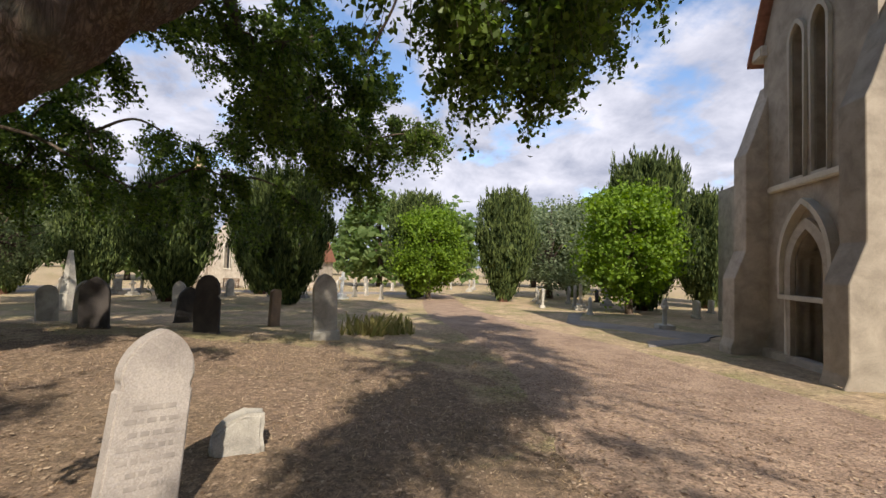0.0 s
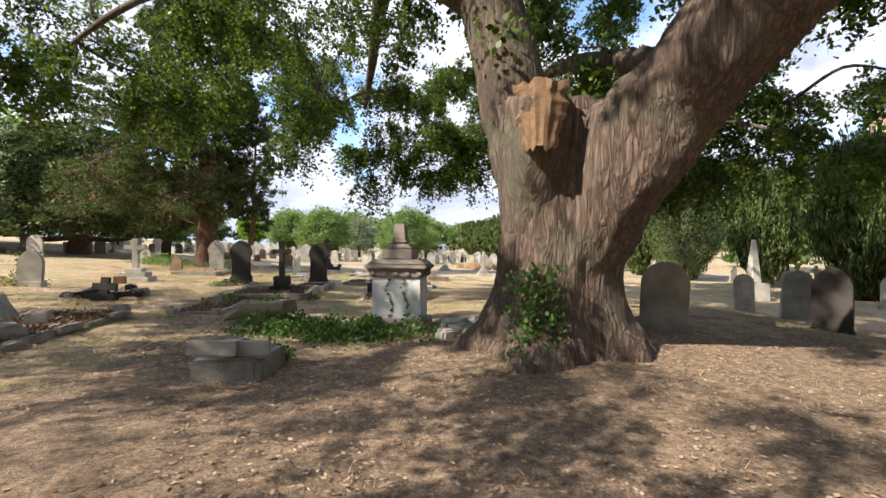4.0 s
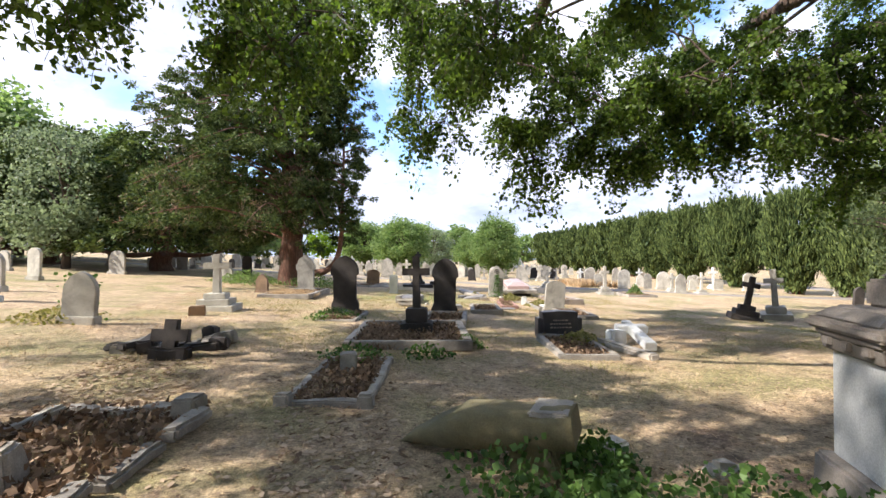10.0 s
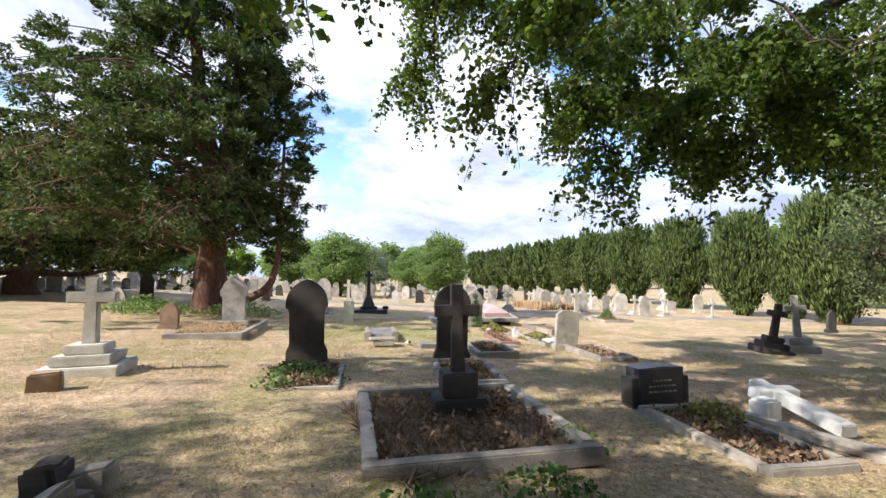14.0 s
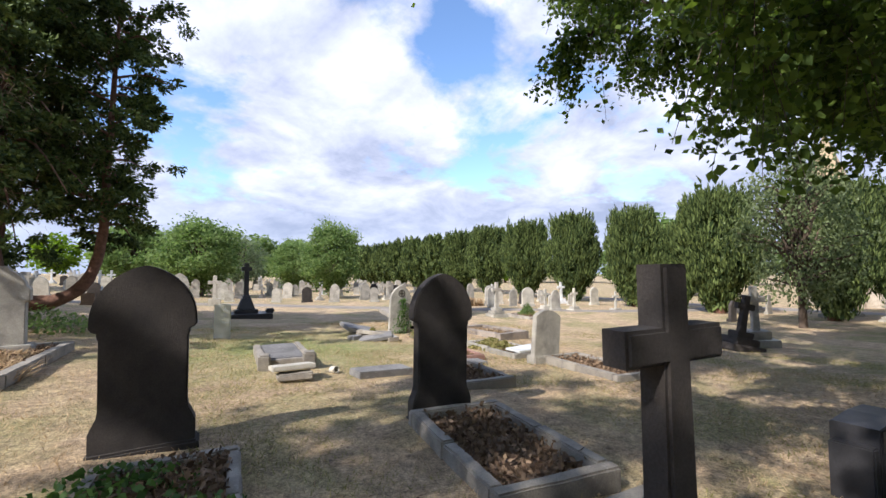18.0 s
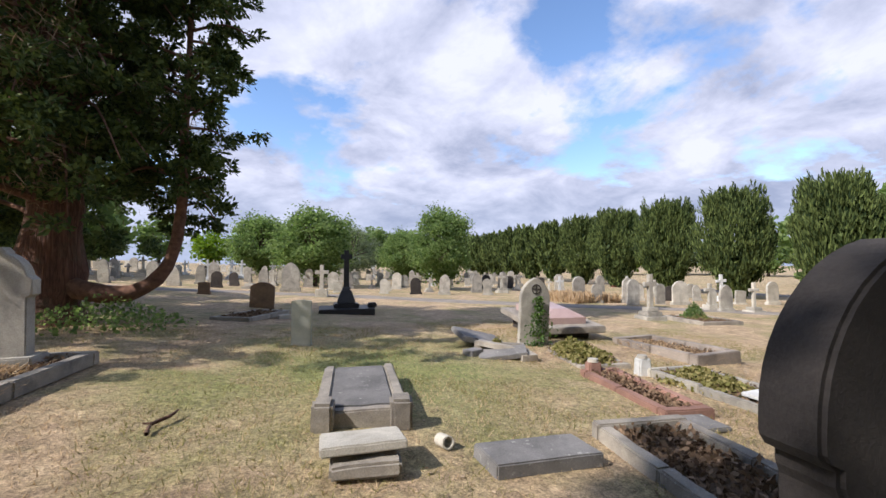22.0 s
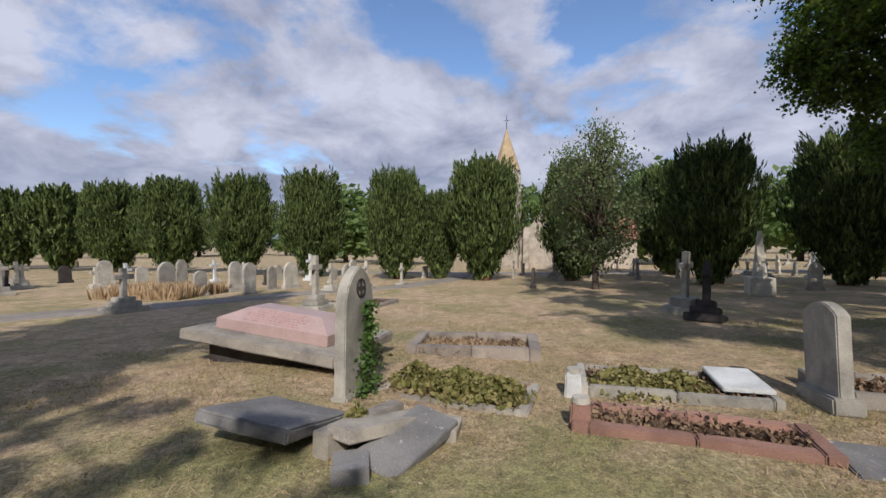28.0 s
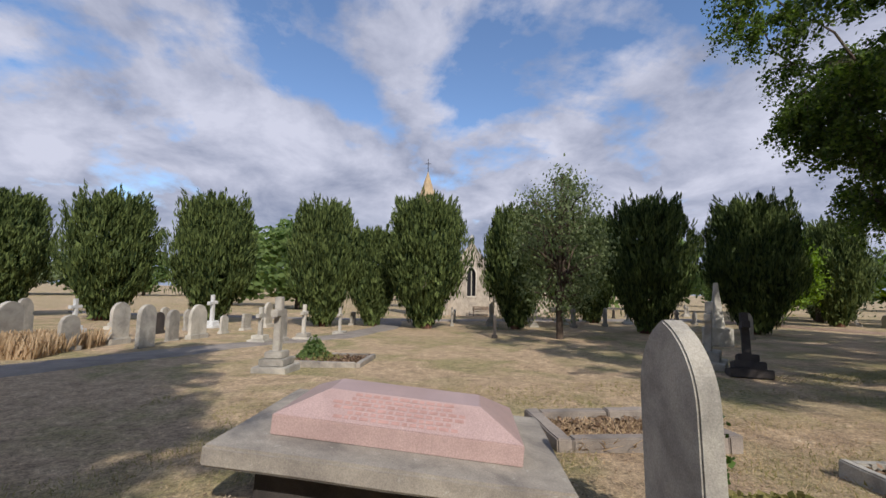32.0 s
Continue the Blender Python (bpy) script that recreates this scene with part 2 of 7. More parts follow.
M_MOSS = stone("mossy_stone", (0.20, 0.16, 0.08), (0.11, 0.10, 0.05), (0.24, 0.23, 0.10), 0.6)
M_CHAPEL = stone("chapel_limestone", (0.42, 0.36, 0.28), (0.26, 0.22, 0.17), (0.44, 0.40, 0.32), 0.3, 0.9, 0.6)
M_TRIM = stone("chapel_dressing", (0.62, 0.56, 0.45), (0.48, 0.43, 0.34), (0.5, 0.46, 0.38), 0.25, 0.9, 0.5)
M_TILE = plain("clay_tile", (0.34, 0.15, 0.09), 0.85, 0, 0.35, 5)
M_SPIRE = plain("spire_stone", (0.42, 0.31, 0.18), 0.9, 0, 0.25, 2)
M_GLASS = plain("leaded_glass", (0.014, 0.014, 0.016), 0.40, 0, 0.2, 6)
M_WOOD = plain("weathered_wood", (0.16, 0.10, 0.06), 0.75, 0, 0.35, 12)
# darkened copy of the wood: the door recess's shade is in the colour
M_DOOR = plain("recess_shaded_boards", (0.035, 0.025, 0.018), 0.7, 0, 0.35, 12)
M_INK = plain("cut_lettering", (0.33, 0.29, 0.25), 0.9)
M_GILT = plain("worn_gilt_lettering", (0.40, 0.235, 0.20), 0.7)
M_IRON = plain("wrought_iron", (0.04, 0.04, 0.045), 0.5, 0.6)
M_EARTH = plain("dry_soil", (0.16, 0.105, 0.065), 0.98, 0, 0.4, 10)
M_OAKBARK = bark("oak_bark", (0.12, 0.080, 0.058), (0.27, 0.19, 0.14), 13, 2.0)
M_LIMB = bark("limb_bark", (0.10, 0.070, 0.05), (0.20, 0.145, 0.10), 9, 2.5, 0.6)
M_REDBARK = bark("red_fibrous_bark", (0.14, 0.065, 0.04), (0.27, 0.13, 0.085), 14, 1.2, 0.7)
M_BOUGH = plain("bough_bark", (0.17, 0.088, 0.058), 0.95, 0, 0.45, 9)
M_HEART = plain("bare_heartwood", (0.34, 0.21, 0.12), 0.85, 0, 0.3, 14)
M_OAKLEAF = leafy("oak_leaf", (0.030, 0.056, 0.013), (0.140, 0.200, 0.042), 0.46, 0.42)
M_YEW = leafy("yew_needles", (0.015, 0.032, 0.010), (0.145, 0.185, 0.055), 0.14, 0.7)
M_CEDAR = leafy("cedar_spray", (0.026, 0.047, 0.016), (0.130, 0.170, 0.050), 0.16, 0.7)
# broad leaves lightened: the haze over the far trees is in the colour
M_DECID = leafy("broad_leaf", (0.095, 0.150, 0.050), (0.22, 0.29, 0.105), 0.52)
M_PALELEAF = leafy("grey_green_leaf", (0.115, 0.150, 0.080), (0.24, 0.285, 0.16), 0.40)
M_HOLM = leafy("holm_oak_leaf", (0.085, 0.115, 0.050), (0.20, 0.24, 0.11), 0.40)
M_LIME = leafy("lime_leaf", (0.085, 0.15, 0.018), (0.20, 0.30, 0.035), 0.4)
M_DRYTWIG = leafy("dead_twigs", (0.14, 0.09, 0.058), (0.32, 0.23, 0.15), 0.1, 0.9)
M_IVY = leafy("ivy_leaf", (0.032, 0.068, 0.018), (0.12, 0.20, 0.05), 0.3, 0.5)
M_STRAW = leafy("dry_grass", (0.31, 0.22, 0.125), (0.56, 0.42, 0.265), 0.3, 0.9)
M_GREENGRASS = leafy("green_grass", (0.13, 0.135, 0.035), (0.33, 0.285, 0.12), 0.3, 0.8)
M_BEDLEAF = leafy("bed_leaf", (0.070, 0.043, 0.028), (0.30, 0.205, 0.13), 0.1, 0.9)
M_LITTER = leafy("fallen_leaf", (0.13, 0.078, 0.045), (0.50, 0.38, 0.26), 0.1, 0.85)


def ground_material():
    m, nt, b = nodes_of("parched_turf")
    p = world_pos(nt)
    straw = ramp(nt, tex(nt, 3.0, 9, 0.7, 0.3, p), [(0.30, (0.23, 0.16, 0.098)), (0.52, (0.43, 0.31, 0.185)), (0.72, (0.54, 0.405, 0.255))])
    green = ramp(nt, tex(nt, 5.0, 8, 0.7, 0.2, p), [(0.3, (0.125, 0.125, 0.04)), (0.7, (0.30, 0.275, 0.10))])
    c = mixc(nt, ramp(nt, tex(nt, 0.55, 5, 0.6, 0.6, p), [(0.44, (0, 0, 0)), (0.62, (0.7, 0.7, 0.7))]), straw, green)
    sep = nt.nodes.new("ShaderNodeSeparateXYZ")
    nt.links.new(p, sep.inputs[0])
    # fresher turf round the low graves
    gx = mathn(nt, "MULTIPLY", mathn(nt, "SUBTRACT", sep.outputs[0], 4.3), 0.26)
    gy = mathn(nt, "MULTIPLY", mathn(nt, "SUBTRACT", sep.outputs[1], 21.2), 0.22)
    g = mathn(nt, "ADD", mathn(nt, "SQRT", mathn(nt, "ADD", mathn(nt, "MULTIPLY", gx, gx), mathn(nt, "MULTIPLY", gy, gy)), 0), mathn(nt, "MULTIPLY", tex(nt, 1.2, 6, 0.65, 0.4, p), 1.3))
    c = mixc(nt, ramp(nt, mathn(nt, "MULTIPLY", g, 0.5), [(0.40, (0.80, 0.80, 0.80)), (0.80, (0, 0, 0))]), c, mixc(nt, tex(nt, 6, 7, 0.7, 0.2, p), (0.09, 0.135, 0.028), (0.28, 0.31, 0.085)))
    # leaf mould under the oak
    dx = mathn(nt, "MULTIPLY", mathn(nt, "SUBTRACT", sep.outputs[0], 4.0), 0.085)
    dy = mathn(nt, "MULTIPLY", mathn(nt, "SUBTRACT", sep.outputs[1], 0.0), 0.088)
    r = mathn(nt, "SQRT", mathn(nt, "ADD", mathn(nt, "MULTIPLY", dx, dx), mathn(nt, "MULTIPLY", dy, dy)), 0)
    r = mathn(nt, "ADD", r, mathn(nt, "MULTIPLY", tex(nt, 0.8, 6, 0.65, 0.4, p), 0.9))
    mould = ramp(nt, tex(nt, 9, 8, 0.75, 0.2, p), [(0.3, (0.095, 0.058, 0.038)), (0.55, (0.24, 0.16, 0.105)), (0.75, (0.38, 0.275, 0.185))])
    c = mixc(nt, ramp(nt, r, [(0.95, (0.85, 0.85, 0.85)), (1.45, (0, 0, 0))]), c, mould)
    c = mixc(nt, 0.7, c, ramp(nt, tex(nt, 14, 7, 0.85, 0, p), [(0.36, (0.12, 0.12, 0.12)), (0.64, (0.88, 0.88, 0.88))]), "OVERLAY")
    c = mixc(nt, 0.75, c, ramp(nt, tex(nt, 48, 4, 0.8, 0, p), [(0.3, (0.12, 0.12, 0.12)), (0.7, (0.88, 0.88, 0.88))]), "OVERLAY")
    nt.links.new(c, b.inputs["Base Color"])
    b.inputs["Roughness"].default_value = 1.0
    bump(nt, b, mixc(nt, 0.6, tex(nt, 8, 8, 0.7, 0, p), tex(nt, 60, 6, 0.75, 0, p)), 0.7, 0.05)
    return m


def loose_surface(name, stops, grain, fine):
    m, nt, b = nodes_of(name)
    p = world_pos(nt)
    c = ramp(nt, tex(nt, 1.3, 8, 0.65, 0.4, p), stops)
    v = nt.nodes.new("ShaderNodeTexVoronoi")
    v.inputs["Scale"].default_value = grain
    nt.links.new(p, v.inputs["Vector"])
    grey = nt.nodes.new("ShaderNodeRGBToBW")
    nt.links.new(v.outputs["Color"], grey.inputs[0])
    c = mixc(nt, 0.55, c, grey.outputs[0], "OVERLAY") if fine else c
    c = mixc(nt, 0.35, c, ramp(nt, tex(nt, 60, 5, 0.7, 0, p), [(0.3, (0.2, 0.2, 0.2)), (0.7, (0.8, 0.8, 0.8))]), "OVERLAY")
    hs = nt.nodes.new("ShaderNodeHueSaturation")
    hs.inputs["Saturation"].default_value = 0.95 if fine else 1.0
    nt.links.new(c, hs.inputs["Color"])
    nt.links.new(hs.outputs[0], b.inputs["Base Color"])
    b.inputs["Roughness"].default_value = 0.95
    bump(nt, b, mixc(nt, 0.5, v.outputs["Distance"], tex(nt, 40, 6, 0.7, 0, p)), 0.7, 0.02)
    return m


M_GROUND = ground_material()
M_GRAVEL = loose_surface("gravel_and_leaf", [(0.3, (0.20, 0.125, 0.08)), (0.7, (0.40, 0.275, 0.18))], 45, True)
M_TARMAC = loose_surface("old_tarmac", [(0.3, (0.19, 0.163, 0.138)), (0.7, (0.31, 0.27, 0.225))], 90, False)

# ---- building blocks ----
GRID = -17.0  # the graves' common heading, degrees


def gz(x, y):
    """Height of the ground: a fall towards +x that flattens out, a swell round the oak, a slow rise northwards."""
    fall = np.interp(x, [-90, 8, 11.5, 15, 23, 30, 60, 110], [5.07, -0.45, -0.58, -0.67, -0.83, -0.98, -1.5, -2.2])
    oak = 0.24 * np.exp(-((x - 5.6) ** 2 + (y - 4.0) ** 2) / 9.0) + 0.55 * np.exp(-((x - 10) / 4) ** 2 - ((y - 4.5) / 7) ** 2)
    return fall + oak + 0.15 * np.exp(-((x - 9.0) ** 2 + (y - 23.3) ** 2) / 7.0) + 0.008 * np.clip(np.asarray(y) - 30, 0, 80)


def G(x, y, up=0.0):
    return (x, y, float(gz(x, y)) + up)


def mesh_of(name, verts, faces, mat, smooth=False):
    me = bpy.data.meshes.new(name)
    me.from_pydata(verts, [], faces)
    me.materials.append(mat)
    if smooth:
        me.shade_smooth()
    return me


def quads_mesh(name, v, mat):
    """Many loose quads: v is an array (n, 4, 3)."""
    n = len(v)
    me = bpy.data.meshes.new(name)
    me.vertices.add(4 * n)
    me.vertices.foreach_set("co", np.ascontiguousarray(v, dtype=np.float32).ravel())
    me.loops.add(4 * n)
    me.loops.foreach_set("vertex_index", np.arange(4 * n, dtype=np.int32))
    me.polygons.add(n)
    me.polygons.foreach_set("loop_start", np.arange(0, 4 * n, 4, dtype=np.int32))
    me.update(calc_edges=True)
    me.materials.append(mat)
    return me


def put(name, me, parent=None, label="", at=None):
    ob = new(name, me)
    if parent is not None:
        ob.parent = parent
    if at is not None:
        ob.matrix_basis = at
    if label:
        tagged(ob, label)
    return ob


def thing(name, x, y, rz, label, category, group="", tilt=(0, 0), up=0.0):
    ob = new(name)
    ob.matrix_basis = pose(*G(x, y, up), tilt[0], tilt[1], rz)
    return tagged(ob, label, category, group)


def part(name, bm, material, parent, label=""):
    me = bpy.data.meshes.new(name)
    bm.to_mesh(me)
    bm.free()
    me.materials.append(material)
    return put(name, me, parent, label)


def rough_up(bm, amp, scale, seed=0.0):
    for v in bm.verts:
        v.co += Vector(noise.noise_vector(v.co * scale + Vector((seed, seed * 1.7, seed * 0.3)))) * amp


def block(w, d, h, z=0.0, x=0.0, y=0.0, bev=0.015, top=1.0, wear=0.0, seed=0.0):
    """A dressed stone block standing on z, its top scaled by top, edges worn."""
    bm = bmesh.new()
    bmesh.ops.create_cube(bm, size=1)
    for v in bm.verts:
        s = top if v.co.z > 0 else 1.0
        v.co = Vector((v.co.x * w * s + x, v.co.y * d * s + y, (v.co.z + 0.5) * h + z))
    if bev:
        bmesh.ops.bevel(bm, geom=bm.edges[:], offset=bev, segments=2, affect="EDGES")
    if wear:
        bmesh.ops.subdivide_edges(bm, edges=[e for e in bm.edges if e.calc_length() > 0.15], cuts=3, use_grid_fill=True)
        rough_up(bm, wear, 6.0, seed)
    return bm


def slab(profile, thick, bev=0.012, y=0.0):
    """An upright slab with the outline profile (x, z), its face towards -y."""
    bm = bmesh.new()
    vs = [bm.verts.new((px, y - thick / 2, pz)) for px, pz in profile]
    f = bm.faces.new(vs)
    ext = bmesh.ops.extrude_face_region(bm, geom=[f])
    bmesh.ops.translate(bm, vec=(0, thick, 0), verts=[e for e in ext["geom"] if isinstance(e, bmesh.types.BMVert)])
    bmesh.ops.recalc_face_normals(bm, faces=bm.faces)
    if bev:
        sharp = [e for e in bm.edges if abs(abs(e.verts[0].co.y - e.verts[1].co.y)) < 1e-6]
        bmesh.ops.bevel(bm, geom=sharp, offset=bev, segments=2, affect="EDGES")
    return bm


def arc(cx, cz, r, a0, a1, n):
    return [(cx + r * math.cos(radians(a0 + (a1 - a0) * i / n)), cz + r * math.sin(radians(a0 + (a1 - a0) * i / n))) for i in range(n + 1)]


def outline(style, w, h):
    """Outlines of gravestones, anticlockwise from the lower left."""
    a = w / 2
    if style == "round":
        return [(-a, 0), (a, 0)] + arc(0, h - a, a, 0, 180, 18)
    if style == "segment":
        r = w * 0.72
        t = math.degrees(math.asin(a / r))
        return [(-a, 0), (a, 0)] + arc(0, h - r, r, 90 - t, 90 + t, 12)
    if style == "gothic":
        s = h - w * 0.82
        t = math.degrees(math.acos(0.5 * a / (1.5 * a)))
        return [(-a, 0), (a, 0)] + arc(-a * 0.5, s, 1.5 * a, 0, 90 - (90 - t) - 1, 10)[:] + arc(a * 0.5, s, 1.5 * a, 180 - t + 1, 180, 10)
    if style == "shoulder":
        b = a * 0.84
        s = h - w * 0.62
        return [(-a * 0.92, 0), (a * 0.92, 0), (a * 0.88, s - 0.04), (a, s), (a, s + 0.05)] + \
            [(a * math.cos(radians(q)), s + 0.05 + (h - s - 0.05) * math.sin(radians(q)) ** 0.9) for q in range(8, 173, 8)] + [(-a, s + 0.05), (-a, s), (-a * 0.88, s - 0.04)]
    if style == "plume":
        s = h - w * 0.55
        return [(-a * 0.85, 0), (a * 0.85, 0), (a * 0.85, s - 0.22), (a, s - 0.18), (a, s)] + \
            [(a * 0.86 * math.cos(radians(q)), s + (h - s - 0.06) * math.sin(radians(q))) for q in range(10, 80, 10)] + \
            [(0.10, h - 0.05), (0.06, h), (-0.06, h), (-0.10, h - 0.05)] + \
            [(a * 0.86 * math.cos(radians(q)), s + (h - s - 0.06) * math.sin(radians(q))) for q in range(100, 180, 10)] + [(-a, s), (-a, s - 0.18), (-a * 0.85, s - 0.22)]
    if style == "arch":
        s = h - 1.225 * a
        side = [(0.98, 0), (0.98, h * 0.15), (0.94, h * 0.175), (0.84, h * 0.225), (0.82, h * 0.26), (0.83, s - 0.15), (0.86, s - 0.125), (0.86, s - 0.09), (0.95, s - 0.075), (1.0, s - 0.05)]
        return [(-a * 0.98, 0)] + [(a * p, q) for p, q in side] + arc(-a * 0.25, s, a * 1.25, 0, 77, 10) + arc(a * 0.25, s, a * 1.25, 103, 180, 10) + [(-a * p, q) for p, q in side[::-1][:-1]]
    if style == "notched":
        s = h - w * 0.78
        side = [(1.06, 0), (1.0, s * 0.8), (1.0, s - 0.09), (0.94, s - 0.075), (0.94, s - 0.04), (0.99, s - 0.01)]
        return [(-a * 1.06, 0)] + [(a * p, q) for p, q in side] + arc(-a * 0.5, s, 1.5 * a, 2, 70, 9) + arc(a * 0.5, s, 1.5 * a, 110, 178, 9) + [(-a * p, q) for p, q in side[::-1][:-1]]
    if style == "cutaway":
        s = h - w * 0.85
        b = a * 0.80
        return [(-a, 0), (a, 0), (a, s - 0.10), (b, s - 0.02), (a * 0.92, s + 0.03)] + \
            [(a * 0.95 * math.cos(radians(q)), s + 0.03 + (h - s - 0.03) * math.sin(radians(q)) ** 0.85) for q in range(15, 170, 10)] + [(-a * 0.92, s + 0.03), (-b, s - 0.02), (-a, s - 0.10)]
    return [(-a, 0), (a, 0), (a, h - 0.02), (0, h), (-a, h - 0.02)]


def cross_outline(w, h, shaft, arm_z, flare=1.0):
    s, a = shaft / 2, w / 2
    f = s * flare
    return [(-s * 1.15, 0), (s * 1.15, 0), (s, arm_z - s), (a, arm_z - f), (a, arm_z + f), (s, arm_z + s), (f, h), (-f, h), (-s, arm_z + s), (-a, arm_z + f), (-a, arm_z - f), (-s, arm_z - s)]


def lettering(parent, w, z0, rows, y, mat, seed=1):
    """Illegible inscription: short incised bars, row by row."""
    rng = random.Random(seed)
    vs, fs = [], []
    for r in range(rows):
        z = z0 - r * 0.075
        half = w * rng.uniform(0.22, 0.42)
        x = -half
        while x < half:
            l = rng.uniform(0.02, 0.07)
            k = len(vs)
            vs += [(x, y, z), (min(half, x + l), y, z), (min(half, x + l), y, z + 0.028), (x, y, z + 0.028)]
            fs.append((k, k + 1, k + 2, k + 3))
            x += l + 0.018
    tagged(put("inscription", mesh_of("inscription", vs, fs, mat), parent), "weathered inscription too worn to read", kind="stuff")


def headstone(x, y, style, w, h, mat, label, rz=GRID, tilt=(0, 0), thick=0.12, plinth=True, group="", rows=0, name="headstone"):
    t = thing(name, x, y, rz, label, "headstone", group, tilt, -0.04)
    base = 0.0
    if plinth:
        part("plinth", block(w * 1.14, thick * 2.1, h * 0.13 + 0.04, 0, bev=0.02, wear=0.006, seed=x), mat, t)
        base = h * 0.13
    else:
        part("footing", block(w * 1.06, thick * 1.5, 0.10, -0.02, bev=0.02, wear=0.008, seed=x), mat, t)
    tab = part("tablet", slab([(px, pz + base) for px, pz in outline(style, w, h - base + 0.04)], thick), mat, t)
    if rows:
        lettering(tab, w, h * 0.62, rows, -thick / 2 - 0.003, M_INK, int(abs(x * 10)))
    return t


def steps(parent, sizes, mat, wear=0.006):
    z = 0.0
    for i, (w, d, h) in enumerate(sizes):
        part("step", block(w, d, h, z, bev=0.018, wear=wear, seed=i * 3.1), mat, parent)
        z += h
    return z


def grave_cross(x, y, w, h, shaft, mat, label, sizes, rz=GRID, tilt=(0, 0), group="", thick=None, ring=False, flare=1.0):
    t = thing("cross_monument", x, y, rz, label, "grave cross", group, tilt, -0.04)
    z = steps(t, sizes, mat)
    part("cross", slab([(px, pz + z - 0.01) for px, pz in cross_outline(w, h - z, shaft, (h - z) * 0.70, flare)], thick or shaft, 0.015), mat, t)
    if ring:
        bm = bmesh.new()
        r, zc = w * 0.40, z + (h - z) * 0.70
        for i in range(24):
            for rr in (r, r - 0.07):
                for yy in (-shaft * 0.35, shaft * 0.35):
                    bm.verts.new((rr * math.cos(i * math.pi / 12), yy, zc + rr * math.sin(i * math.pi / 12)))
        bm.verts.ensure_lookup_table()
        for i in range(24):
            a, b = i * 4, (i + 1) % 24 * 4
            for p, q in ((0, 1), (1, 3), (3, 2), (2, 0)):
                bm.faces.new([bm.verts[k] for k in (a + p, b + p, b + q, a + q)])
        bmesh.ops.recalc_face_normals(bm, faces=bm.faces)
        part("ring", bm, mat, t)
    return t


def kerb_set(x, y, w, l, mat, label, rz=GRID, h=0.17, t=0.14, infill=None, tilt=(0, 0), posts=False, wear=0.01, up=0.0):
    """A grave's kerb: near end at the local origin, running l metres along local +y."""
    k = thing("grave_kerb", x, y, rz, label, "grave kerb", "", tilt, up - 0.05)
    rng = random.Random(int(x * 31 + y * 7))
    h += 0.05
    part("kerb_stone", block(w, t, h * rng.uniform(0.92, 1), 0, 0, t / 2, 0.015, 1, wear, x), mat, k)
    part("kerb_stone", block(w, t, h * rng.uniform(0.92, 1), 0, 0, l - t / 2, 0.015, 1, wear, x + 1), mat, k)
    for s in (-1, 1):
        n = 2 if l > 1.6 else 1
        seg = (l - 2 * t) / n
        for i in range(n):
            part("kerb_stone", block(t, seg - 0.012, h * rng.uniform(0.9, 1), 0, s * (w - t) / 2, t + seg * (i + 0.5), 0.015, 1, wear, y + i + s), mat, k)
    if posts:
        for sx in (-1, 1):
            part("corner_post", block(t * 1.5, t * 1.5, h * 1.7, 0, sx * (w - t) / 2, t / 2, 0.02, 0.94, wear), mat, k)
    if infill:
        bm = block(w - 2 * t + 0.02, l - 2 * t + 0.02, h * 0.36, 0, 0, l / 2, 0.0)
        bmesh.ops.subdivide_edges(bm, edges=bm.edges[:], cuts=8, use_grid_fill=True)
        rough_up(bm, 0.02, 3.0, x)
        part("infill", bm, infill, k)
        n = int(min(2600, 900 * w * l))
        px, py = rngn.uniform(-w / 2 + t * 0.7, w / 2 - t * 0.7, n), rngn.uniform(t * 0.7, l - t * 0.7, n)
        q = leaf_quads(np.c_[px, py, h * 0.40 + np.abs(rngn.normal(size=n)) * 0.045], 0.07, 0, 0, 0.55)
        tagged(put("leaf_fill", quads_mesh("leaf_fill", q, M_BEDLEAF), k), "drifted dead brown leaves", kind="stuff")
    return k


# ---- foliage ----
rngn = np.random.default_rng(7)


def leaf_quads(c, size, up=0.0, droop=0.0, aspect=0.5, along=None):
    """Diamond leaves at the points c, of random turn; along: preferred long axis."""
    n = len(c)
    d = rngn.normal(size=(n, 3))
    if along is not None:
        d = d * 0.45 + along
    d[:, 2] += up - droop
    d /= np.linalg.norm(d, axis=1, keepdims=True) + 1e-9
    s = np.cross(d, rngn.normal(size=(n, 3)))
    s /= np.linalg.norm(s, axis=1, keepdims=True) + 1e-9
    nn = np.cross(d, s)
    L = size * rngn.uniform(0.6, 1.3, size=(n, 1))
    a = c - d * L * 0.5
    b = c + s * L * aspect * 0.5 + nn * L * 0.08
    e = c + d * L * 0.5
    f = c - s * L * aspect * 0.5 + nn * L * 0.08
    return np.stack([a, b, e, f], axis=1)


